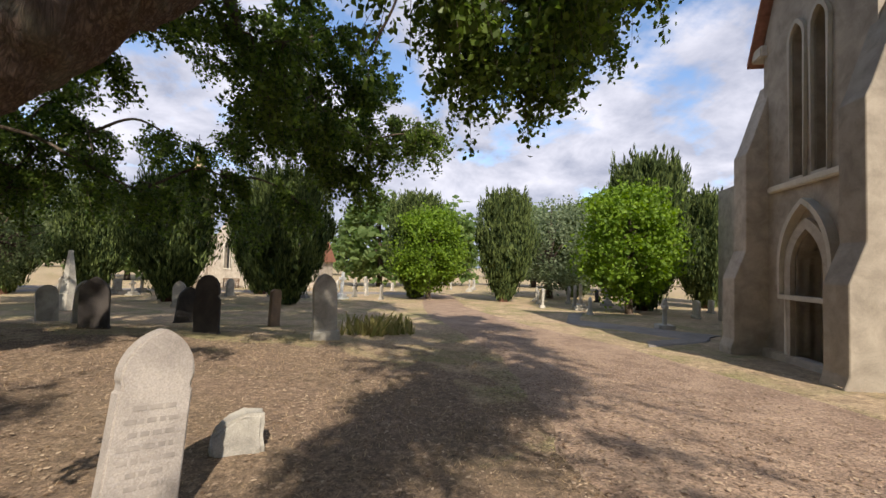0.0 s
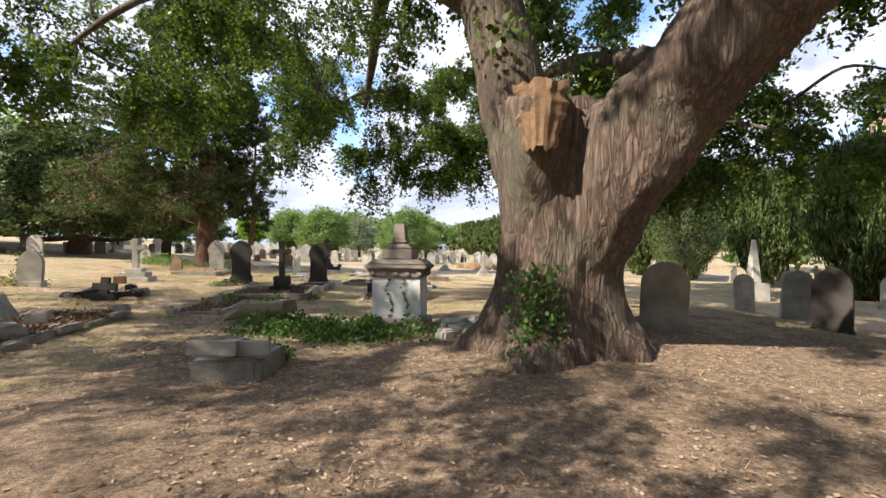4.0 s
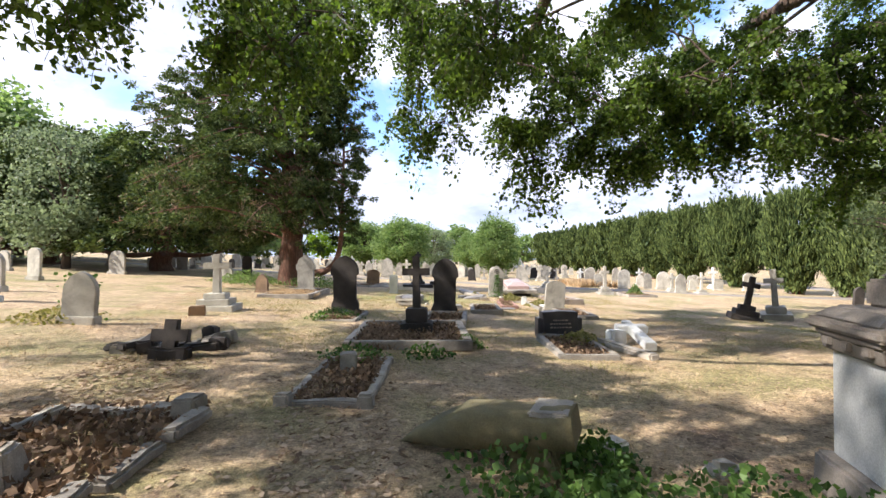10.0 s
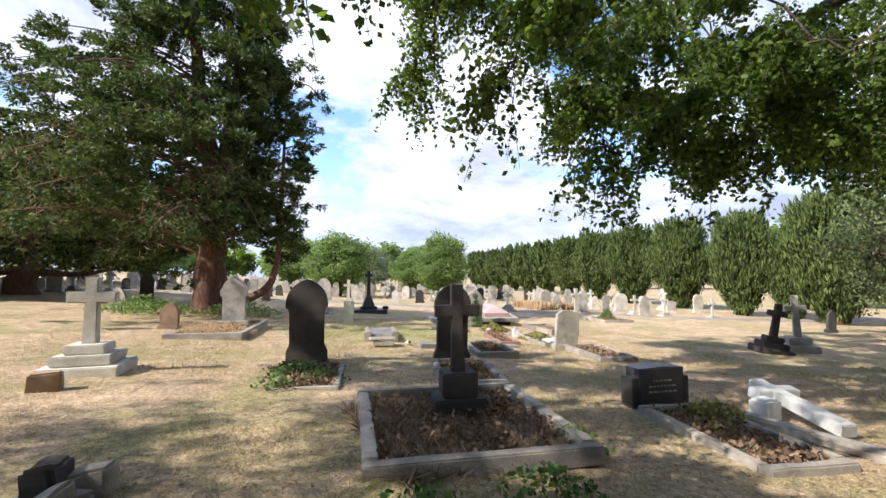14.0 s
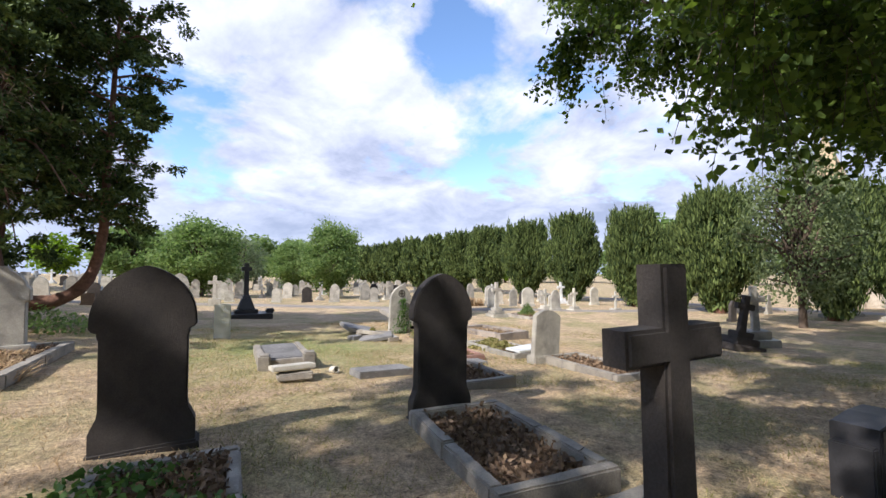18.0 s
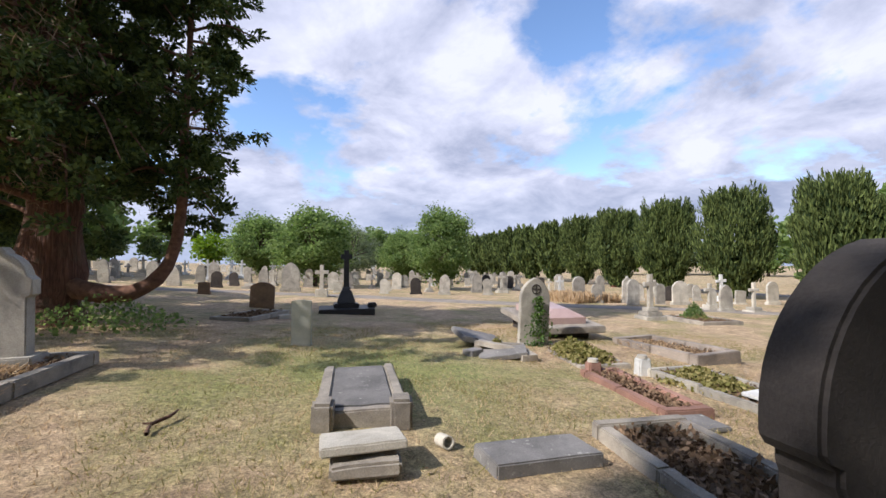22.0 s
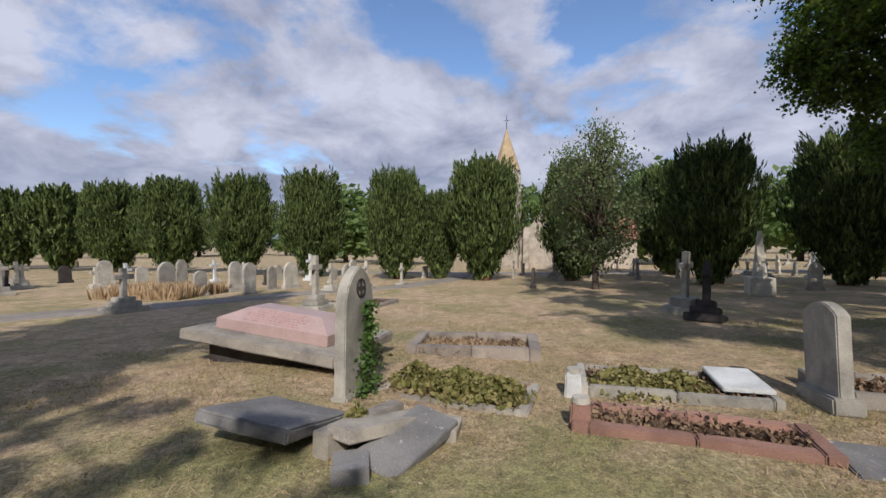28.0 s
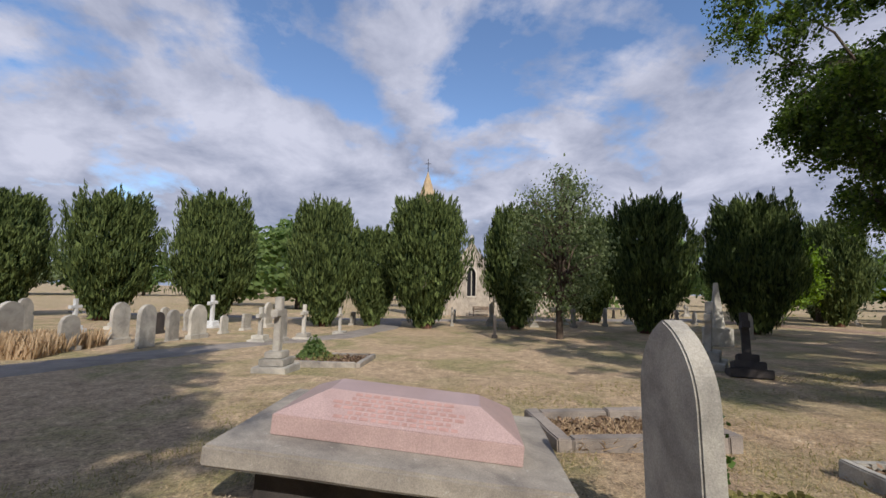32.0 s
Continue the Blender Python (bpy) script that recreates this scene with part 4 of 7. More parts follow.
    # one thin spray hanging low over the walk
    hang = [(2.9, -0.6, 4.8), (2.6, -0.9, 3.9), (2.42, -1.05, 2.9), (2.40, -1.13, 1.66)]
    twigs.append(tube([L(p) for p in hang], [0.014, 0.010, 0.007, 0.003], 4, 0))
    nodes_.append(Vector(hang[0]))
    bough(Vector((2.9, -0.6, 4.9)), 0.6, 0.5, 14, 30)
    # (its leaves are large enough to show their lobes)
    sprig = [rngn.normal(size=(n, 3)) * np.array([0.05, 0.05, 0.06]) + np.array(L((2.40, -1.13, z))) for z, n in ((2.2, 6), (2.0, 10), (1.85, 15), (1.71, 17), (1.60, 10))]
    # shoots on the trunk and fork
    for p, s, n in (((5.6, 2.9, 3.1), 0.25, 60), ((4.5, 3.3, 3.9), 0.22, 90), ((4.3, 4.6, 5.2), 0.4, 200), ((6.2, 1.6, 4.3), 0.3, 80)):
        leaves.append(rngn.normal(size=(n, 3)) * s + np.array(L(p)))
    tagged(put("twig_mass", join_tubes("twig_mass", twigs, M_LIMB), t), kind="stuff")
    pts = np.concatenate(leaves)
    fine = pts[:, 0] < -1.0
    crown = np.concatenate([leaf_quads(pts[fine], 0.096, 0, 0.35, 0.70), leaf_quads(pts[~fine], 0.108, 0, 0.35, 0.70), leaf_quads(np.concatenate(high), 0.21, 0, 0.3, 0.66)])
    put("crown", quads_mesh("crown", crown, M_OAKLEAF), t, "dark green lobed oak leaves in drooping sprays")
    # fresh leaves, paler than the crown's to put sunlight into their colour
    tagged(put("low_spray", lobed_leaves("low_spray", np.concatenate(sprig), 0.12, M_DECID), t), "fresh green lobed leaves hanging low, coloured pale as if sunlit", kind="stuff")
    return t


oak_tree()


def yew_mesh(seed, flat, many=540, leaf=0.043):
    """Columnar yew: narrow shaded foot, many upright plumes. Unit: 1 high, about 0.6 across."""
    rs = np.random.default_rng(seed)
    prof_z, prof_r = [0.04, 0.10, 0.17, 0.28, 0.42, 0.58, 0.72, 0.84, 0.93], [0.10, 0.115, 0.17, 0.26, 0.30, 0.29, 0.25, 0.215, 0.18]
    quads = []
    # plumes: upright fingers packed over the body, longest at the crown
    for i in range(many):
        a = rs.uniform(0, 2 * np.pi)
        top = i < many * 0.28
        if top:
            r = np.sqrt(rs.uniform(0, 1)) * 0.20
            z0 = 0.80 - 0.06 * (r / 0.20) ** 2 - rs.uniform(0, 0.05)
            ln = 0.22 * (1 - flat * (r / 0.20) ** 2) * rs.uniform(0.55, 1.05)
        else:
            z0 = 0.04 + 0.78 * rs.uniform(0, 1) ** 0.9
            lump = noise.noise(Vector((math.cos(a) * 2.6, math.sin(a) * 2.6, z0 * 8 + seed)))
            r = np.interp(z0, prof_z, prof_r) * (1 + 0.36 * lump) * rs.uniform(0.80, 1.0)
            ln = rs.uniform(0.07, 0.12) + 0.08 * z0
        n = 36
        f = rs.uniform(0, 1, n)
        wob = (0.030 - 0.012 * z0) * (1.02 - f) ** 0.55
        lean = 0.05 if top else 0.45 * (1 - z0)
        c = np.c_[(r + f * ln * lean) * np.cos(a) + rs.normal(size=n) * wob, (r + f * ln * lean) * np.sin(a) + rs.normal(size=n) * wob, z0 + f * ln]
        quads.append(leaf_quads(c, leaf, along=np.tile(np.array([0.7 * np.cos(a), 0.7 * np.sin(a), 2.2]), (n, 1)), aspect=0.22))
    # shaded inner growth
    n = 2600
    a, z = rs.uniform(0, 2 * np.pi, n), rs.uniform(0.03, 0.86, n)
    r = np.interp(z, prof_z, prof_r) * np.sqrt(rs.uniform(0.15, 0.72, n))
    quads.append(leaf_quads(np.c_[r * np.cos(a), r * np.sin(a), z], 0.075, 2.0, 0, 0.4))
    return quads_mesh("crown", np.concatenate(quads), M_YEW)


YEWS = [yew_mesh(3, 0.10), yew_mesh(8, 0.28), yew_mesh(21, 0.20), yew_mesh(33, 0.2, 170, 0.075)]
YEW_TRUNK = mesh_of("trunk", *tube([(0, 0, -0.3), (0.02, 0, 0.06), (0, 0.01, 0.2)], [0.055, 0.045, 0.04], 10, 0.15), M_REDBARK, True)


def yew(x, y, h, wide=1.0, kind=0, rz=0, label="dense dark green columnar yew with an uneven flat top", group="row of yews"):
    t = thing("yew_tree", x, y, rz, label, "tree", group)
    t.scale = (h * wide * 0.88, h * wide * 0.88, h)
    put("trunk", YEW_TRUNK, t)
    put("crown", YEWS[kind], t)
    return t


ROW = [(25.1, 2.3, 7.7, 1.1), (25.7, 8.5, 7.5, 1.0), (29.0, 14.6, 7.3, 0.9), (29.6, 19.8, 7.7, 1.05), (31.4, 22.6, 6.0, 0.95), (31.0, 25.4, 7.4, 0.95), (33.8, 32.0, 7.9, 1.05), (35.2, 38.2, 8.0, 1.1), (37.6, 45.4, 8.2, 1.1),
       (39.6, 52, 8.2, 1.2), (41.4, 59, 8.3, 1.2), (43.2, 66, 8.4, 1.2), (45, 73, 8.5, 1.2), (46.6, 80, 8.5, 1.2), (48.2, 87, 8.5, 1.2), (50, 95, 8.6, 1.2)]
for i, (x, y, h, w) in enumerate(ROW):
    yew(x, y, h, w, i % 3 if y < 55 else 3, i * 67)
for i, (x, y, h, w) in enumerate([(34.6, 12.2, 8.0, 1.0), (32.5, -5.2, 8.2, 0.95), (30.7, -11.5, 8.3, 0.9), (27.3, -24.6, 8.3, 1.0), (34.5, 6.4, 8.2, 0.95), (42, -26, 10, 1.1), (30.5, -30.0, 9, 1.1), (38.5, -20.5, 9, 1.1)]):
    yew(x, y, h, w, (i + 1) % 3, 40 + i * 51, "dark yew with a narrow shaded foot beside the drive", "yews by the drive")


def broad_mesh(seed, n_cl, per, leaf, mat, droop=0.1, limbs=26):
    """Broad-leaved crown, unit: 1 high; clumps on a lobed shell with gaps."""
    rs = np.random.default_rng(seed)
    pts, cl = [], []
    for i in range(n_cl):
        u = rs.normal(size=3)
        u /= np.linalg.norm(u)
        k = rs.uniform(0.45, 1.0) ** 0.6
        lob = 1 + 0.22 * noise.noise(Vector(u * 1.7) + Vector((seed, 0, 0)))
        c = np.array([u[0] * 0.36 * k * lob, u[1] * 0.36 * k * lob, 0.54 + u[2] * 0.44 * k * lob])
        cl.append(c)
        pts.append(c + rs.normal(size=(per, 3)) * np.array([0.055, 0.055, 0.040]))
    me = quads_mesh("crown", leaf_quads(np.concatenate(pts), leaf, 0.1, droop, 0.65), mat)
    tubes = [tube([(0, 0, -0.03), (0.01, 0, 0.2), (0, 0.01, 0.5), (0, 0, 0.85)], [0.032, 0.024, 0.016, 0.004], 9 if limbs > 10 else 5, 0.1)]
    for i in range(0, n_cl, max(1, n_cl // limbs)):
        c = cl[i]
        tubes.append(tube([(0, 0, 0.2 + 0.3 * rs.random()), tuple(c * np.array([0.5, 0.5, 0.92])), tuple(c)], [0.011, 0.007, 0.003], 5 if limbs > 10 else 3, 0.05))
    return me, join_tubes("trunk", tubes, M_LIMB)


BROAD = {"green": broad_mesh(4, 160, 95, 0.033, M_DECID), "pale": broad_mesh(9, 150, 80, 0.026, M_PALELEAF), "holm": broad_mesh(29, 150, 62, 0.024, M_HOLM, 0.1, 60), "lime": broad_mesh(14, 160, 110, 0.031, M_LIME),
         "tall": broad_mesh(44, 170, 70, 0.034, M_DECID), "far_green": broad_mesh(24, 130, 18, 0.080, M_DECID, 0.1, 8), "far_oak": broad_mesh(19, 140, 18, 0.080, M_DECID, 0.1, 8),
         "far_lime": broad_mesh(34, 130, 18, 0.080, M_LIME, 0.1, 8), "far_pale": broad_mesh(39, 120, 18, 0.075, M_PALELEAF, 0.1, 8)}


def broad(x, y, h, kind, wide=1.0, rz=0, label="round-headed broad-leaved tree in full summer leaf", group="trees beyond the graves"):
    t = thing("broadleaf_tree", x, y, rz, label, "tree", group)
    t.scale = (h * wide, h * wide, h)
    crown, trunk = BROAD[kind]
    put("trunk", trunk, t)
    put("crown", crown, t)
    return t


broad(23.0, 15.0, 7.3, "holm", 0.72, 20, "grey-green holm oak with a loose silvery crown and several stems")
broad(16.8, 43.7, 6.2, "green", 0.95, 10, "small round green tree among the graves")
broad(8.25, 48.0, 5.9, "green", 1.25, 50)
broad(5.58, 63.6, 6.54, "green", 1.3, 80)
broad(19.28, 57.41, 5.5, "green", 1.2, 15)
broad(15.56, 64.54, 6.3, "pale", 1.3, 70)
broad(21.87, 57.18, 4.22, "lime", 1.1, 33)
broad(23.98, 57.78, 4.66, "green", 1.2, 5)
broad(-13.8, 33.0, 8.2, "pale", 0.95, 30, "young grey-green tree on a bare straight stem")
broad(22.3, -16.1, 7.1, "lime", 1.0, 12, "bright lime-green round tree by the drive", "trees by the drive")
yew(24.4, -18.3, 9.6, 0.9, 1, 20, "tall dark yew behind a lime-green tree", "yews by the drive")
broad(31.0, -6.1, 6.8, "lime", 1.0, 40, "bright green tree lit by the sun by the drive", "trees by the drive")
broad(36, -17, 8.6, "pale", 1.2, 77, "pale grey-green tree across the road", "trees by the drive")
rng_t = random.Random(11)
for i in range(66):
    a = radians(-100 + i * 5.0)
    d = rng_t.uniform(118, 150)
    x, y = 10 + d * math.sin(a), 20 + d * math.cos(a)
    if x > 0 and -20 < y < 60 and d < 100:
        continue
    broad(x, y, rng_t.uniform(10, 15), "far_" + rng_t.choice(["green", "oak", "pale", "green", "lime"]), rng_t.uniform(1.2, 1.7), rng_t.uniform(0, 360), "distant broad-leaved tree closing the view", "distant trees")
for x, y, h, k in ((-38, 34, 13, "oak"), (-34, 43, 14, "green"), (-22, 40, 12, "oak"), (-33, 20, 13, "green"), (-18, 50, 12, "green"), (-27, 52, 13, "oak"), (-38, 44, 14, "oak"), (-36, 8, 13, "green"), (-14, 60, 11, "oak"), (-30, -6, 13, "oak"), (-20, -22, 14, "green"), (-40, -20, 14, "oak"), (0, -32, 13, "oak"), (-8, 56, 9, "green")):
    broad(x, y, h, "tall" if -39 < x < -10 and y > 15 else "far_" + k, 1.15, (x * 37) % 360, "tall broad-leaved tree along the boundary", "boundary trees")
for x, y, h, k in ((56, -2, 12, "oak"), (60, 30, 11, "green"), (66, -12, 13, "oak"), (74, 12, 12, "green"), (54, -32, 13, "oak"), (70, 40, 12, "oak"), (66, -26, 13, "green")):
    broad(x, y, h, "far_" + k, 1.2, (y * 31) % 360, "tall broad-leaved tree behind the chapel", "trees behind the chapel")


def cedar_tree():
    """A conifer that forks high up; one low bough bends up into a stem of its own; the foliage hangs in rounded tufts."""
    t = thing("cypress_tree", -1.15, 27.2, 0, "tall dark conifer with a red fibrous trunk and low sweeping boughs", "tree")
    stems = [[(0, 0, -0.4), (0, 0, 0.4), (0.05, 0, 2.5), (0.0, 0.1, 5.5), (-0.5, 0.1, 8), (-0.9, 0.1, 12), (-1.0, 0, 18.0)], [(0.0, 0.1, 5.0), (0.45, 0.0, 7.2), (0.8, -0.1, 11), (0.9, 0, 16.5)]]
    put("trunk", join_tubes("trunk", [tube(stems[0], [0.95, 0.62, 0.5, 0.40, 0.28, 0.18, 0.04], 16, 0.14), tube(stems[1], [0.32, 0.25, 0.16, 0.04], 12, 0.12)], M_REDBARK), t, "reddish fibrous bark with flared foot")
    rise = [(0.35, -0.2, 0.8), (1.1, -0.4, 0.6), (1.8, -0.5, 0.75), (2.3, -0.6, 1.4), (2.5, -0.65, 2.7), (2.52, -0.6, 4.2), (2.6, -0.6, 7), (2.7, -0.6, 10.5)]
    v, f = tube(rise, [0.24, 0.2, 0.17, 0.14, 0.12, 0.10, 0.06, 0.02], 10, 0.1)
    put("bough", mesh_of("bough", v, f, M_BOUGH, True), t, "low bough curving up from the ground")
    rs = random.Random(3)
    boughs, tufts, dead = [], [], []

    def limb(foot_p, a, reach, drop, n):
        o = Vector(foot_p)
        d = Vector((math.cos(a), math.sin(a), 0))
        mid = o + d * reach * 0.55 + Vector((0, 0, 0.12 * reach))
        tip = o + d * reach + Vector((0, 0, -drop))
        boughs.append(tube([tuple(o), tuple(mid), tuple(tip)], [0.03 + 0.008 * reach, 0.03, 0.010], 5, 0.08))
        side = Vector((-d.y, d.x, 0))
        for _ in range(n):
            q = rs.uniform(0.25, 1.02) ** 0.75
            p = o * (1 - q) ** 2 + mid * 2 * q * (1 - q) + tip * q * q
            p = p + side * rs.gauss(0, 0.30 + 0.10 * reach * q) + Vector((0, 0, rs.gauss(-0.05, 0.22)))
            tufts.append((p, a, rs.uniform(0.17, 0.34)))
        return mid, tip

    for i in range(250):
        z0 = 2.3 + 15.4 * (i / 250) ** 1.05
        a = rs.uniform(0, 2 * math.pi)
        c, sn = math.cos(a), math.sin(a)
        if z0 < 3.4 and c > 0.2:
            continue
        far = 8.6 if sn < -0.35 and c < -0.1 and z0 < 10 else 8.0 if c < -0.15 and z0 < 9.5 else 5.0 if c < 0.1 else 3.6 if sn < -0.5 else 3.2
        reach = far * (1 - 0.70 * ((z0 - 2) / 16.5) ** 1.4) * rs.uniform(0.6, 1.0)
        st = stems[1] if c > 0 and z0 > 5.5 else stems[0]
        x0 = float(np.interp(z0, [p[2] for p in st], [p[0] for p in st]))
        mid, tip = limb((x0, 0.05, z0 - 0.2), a, reach, rs.uniform(-0.1, 1.3), int(5 + 2.6 * reach))
        if z0 < 6.5 and rs.random() < 0.55:
            n = 300
            f = rngn.uniform(0.2, 0.9, (n, 1))
            dead.append(np.array(mid) * (1 - f) + np.array(tip) * f + rngn.normal(size=(n, 3)) * 0.40)
    # foliage inside and round both stems
    for _ in range(420):
        z = rs.uniform(3.0, 16.0)
        a = rs.uniform(0, 2 * math.pi)
        q = rs.uniform(0.3, 2.9) * (1 - 0.6 * (z - 3) / 13)
        tufts.append((Vector((q * math.cos(a), q * math.sin(a), z)), a, rs.uniform(0.25, 0.42)))
    # side shoots of the rising bough
    for k in range(34):
        z = 2.4 + 8.0 * k / 34
        limb((float(np.interp(z, [p[2] for p in rise[3:]], [p[0] for p in rise[3:]])), -0.6, z), rs.uniform(-1.5, 1.5) if k % 4 else rs.uniform(1.5, 4.7), rs.uniform(0.5, 1.65), rs.uniform(-0.3, 0.5), 6)
    pts, along = [], []
    for p, a, r in tufts:
        n = int(40 + 120 * r)
        u = rngn.normal(size=(n, 3))
        u /= np.linalg.norm(u, axis=1, keepdims=True)
        pts.append(np.array(p) + u * r * np.array([1.1, 1.1, 0.75]) * rngn.uniform(0.35, 1.0, (n, 1)))
        along.append(u * 0.9 + np.array([math.cos(a), math.sin(a), -0.3]) * 0.6)
    tagged(put("bough_mass", join_tubes("bough_mass", boughs, M_BOUGH), t), kind="stuff")
    put("crown", quads_mesh("crown", leaf_quads(np.concatenate(pts), 0.155, along=np.concatenate(along), aspect=0.42), M_CEDAR), t, "dark green scaly sprays in rounded tufts")
    tagged(put("twig_tangle", quads_mesh("twig_tangle", leaf_quads(np.concatenate(dead), 0.30, aspect=0.05), M_DRYTWIG), t, "bare brown twigs inside the crown"), kind="stuff")


cedar_tree()


def spreading_yew(x, y, h, rz):
    t = thing("spreading_yew", x, y, rz, "broad dark yew with boughs sweeping to the ground", "tree")
    put("trunk", join_tubes("trunk", [tube([(0, 0, -0.2), (0, 0, 1.0), (0.1, 0, 3.0), (0, 0, h * 0.8)], [0.8, 0.55, 0.45, 0.1], 12, 0.15)] + [tube([(0, 0, 1.2), (math.cos(a) * 2.2, math.sin(a) * 2.2, 1.0), (math.cos(a) * 4.2, math.sin(a) * 4.2, 1.5)], [0.2, 0.14, 0.04], 7, 0.1) for a in (0.2, 1.5, 2.9, 4.0, 5.2)], M_REDBARK), t)
    n = 26000
    a, z = rngn.uniform(0, 2 * np.pi, n), rngn.uniform(0, 1, n)
    lump = np.array([noise.noise(Vector((math.cos(q) * 2.5, math.sin(q) * 2.5, w * 5 + x))) for q, w in zip(a, z)])
    R = 5.0 * np.sqrt(np.clip(1 - (z * 1.02 - 0.12) ** 2, 0.02, 1)) * (1 + 0.3 * lump) * rngn.uniform(0.6, 1.0, n) ** 0.4
    c = np.c_[R * np.cos(a), R * np.sin(a), 1.2 + z * (h - 1.2)]
    put("crown", quads_mesh("crown", leaf_quads(c, 0.34, along=np.c_[np.cos(a), np.sin(a), np.full(n, -0.2)], aspect=0.4), M_YEW), t)


spreading_yew(-9.8, 35.5, 8.5, 0)
spreading_yew(-17.5, 38.5, 9.0, 70)

# ---- chapels ----
def gable_wall(w, eave, ridge, thick, y=0.0):
    return slab([(-w / 2, 0), (w / 2, 0), (w / 2, eave), (0, ridge), (-w / 2, eave)], thick, 0.0, y)


def lancet(w, h, n=8):
    """Pointed opening outline from its sill."""
    a = w / 2
    return [(-a, 0), (a, 0)] + [(-a + w * math.cos(radians(q)), h - w * 0.87 + w * math.sin(radians(q))) for q in np.linspace(0, 60, n)] + [(a - w * math.cos(radians(q)), h - w * 0.87 + w * math.sin(radians(q))) for q in np.linspace(60, 0, n)][1:]


def holed_wall(outer, holes, thick, y):
    """A slab with openings cut through: filled between the outline and the holes."""
    bm = bmesh.new()
    edges = []
    for loop in [outer] + holes:
        vs = [bm.verts.new((px, y - thick / 2, pz)) for px, pz in loop]
        edges += [bm.edges.new((vs[i], vs[(i + 1) % len(vs)])) for i in range(len(vs))]
    bmesh.ops.triangle_fill(bm, edges=edges, use_beauty=True)
    front = bm.faces[:]
    ext = bmesh.ops.extrude_face_region(bm, geom=front)
    bmesh.ops.translate(bm, vec=(0, thick, 0), verts=[e for e in ext["geom"] if isinstance(e, bmesh.types.BMVert)])
    bmesh.ops.recalc_face_normals(bm, faces=bm.faces)
    return bm


def moved(loop, dx, dz):
    return [(px + dx, pz + dz) for px, pz in loop]


def ring_trim(loop, wide, thick, y):
    """A moulded band round an opening."""
    c = np.array(loop)
    m = c.mean(axis=0)
    outer = [tuple(m + (p - m) * (1 + wide / max(np.linalg.norm(p - m), 0.1))) for p in c]
    bm = bmesh.new()
    n = len(loop)
    ring = []
    for yy in (y - thick / 2, y + thick / 2):
        ring.append([bm.verts.new((px, yy, pz)) for px, pz in loop])
        ring.append([bm.verts.new((px, yy, pz)) for px, pz in outer])
    for a, b in ((0, 1), (1, 3), (3, 2), (2, 0)):
        for i in range(n):
            j = (i + 1) % n
            bm.faces.new((ring[a][i], ring[a][j], ring[b][j], ring[b][i]))
    bmesh.ops.recalc_face_normals(bm, faces=bm.faces)
    return bm


def buttress(parent, x, y, rz, w, proj, h, mat):
    """A stepped buttress with sloping weatherings, its root at the origin, reaching out along -y."""
    prof = [(0, 0), (proj * 1.08, 0), (proj * 1.08, h * 0.06), (proj, h * 0.09), (proj, h * 0.30), (proj * 0.72, h * 0.40), (proj * 0.72, h * 0.74), (proj * 0.62, h * 0.77), (0.05, h), (0, h)]
    bm = bmesh.new()
    vs = [bm.verts.new((-w / 2, -py, pz)) for py, pz in prof]
    f = bm.faces.new(vs)
    ext = bmesh.ops.extrude_face_region(bm, geom=[f])
    bmesh.ops.translate(bm, vec=(w, 0, 0), verts=[e for e in ext["geom"] if isinstance(e, bmesh.types.BMVert)])
    bmesh.ops.recalc_face_normals(bm, faces=bm.faces)
    bmesh.ops.bevel(bm, geom=bm.edges[:], offset=0.015, segments=1, affect="EDGES")
    ob = part("buttress", bm, mat, parent, "stepped stone buttress with sloped weatherings")
    ob.matrix_basis = pose(x, y, 0, 0, 0, rz)
    return ob


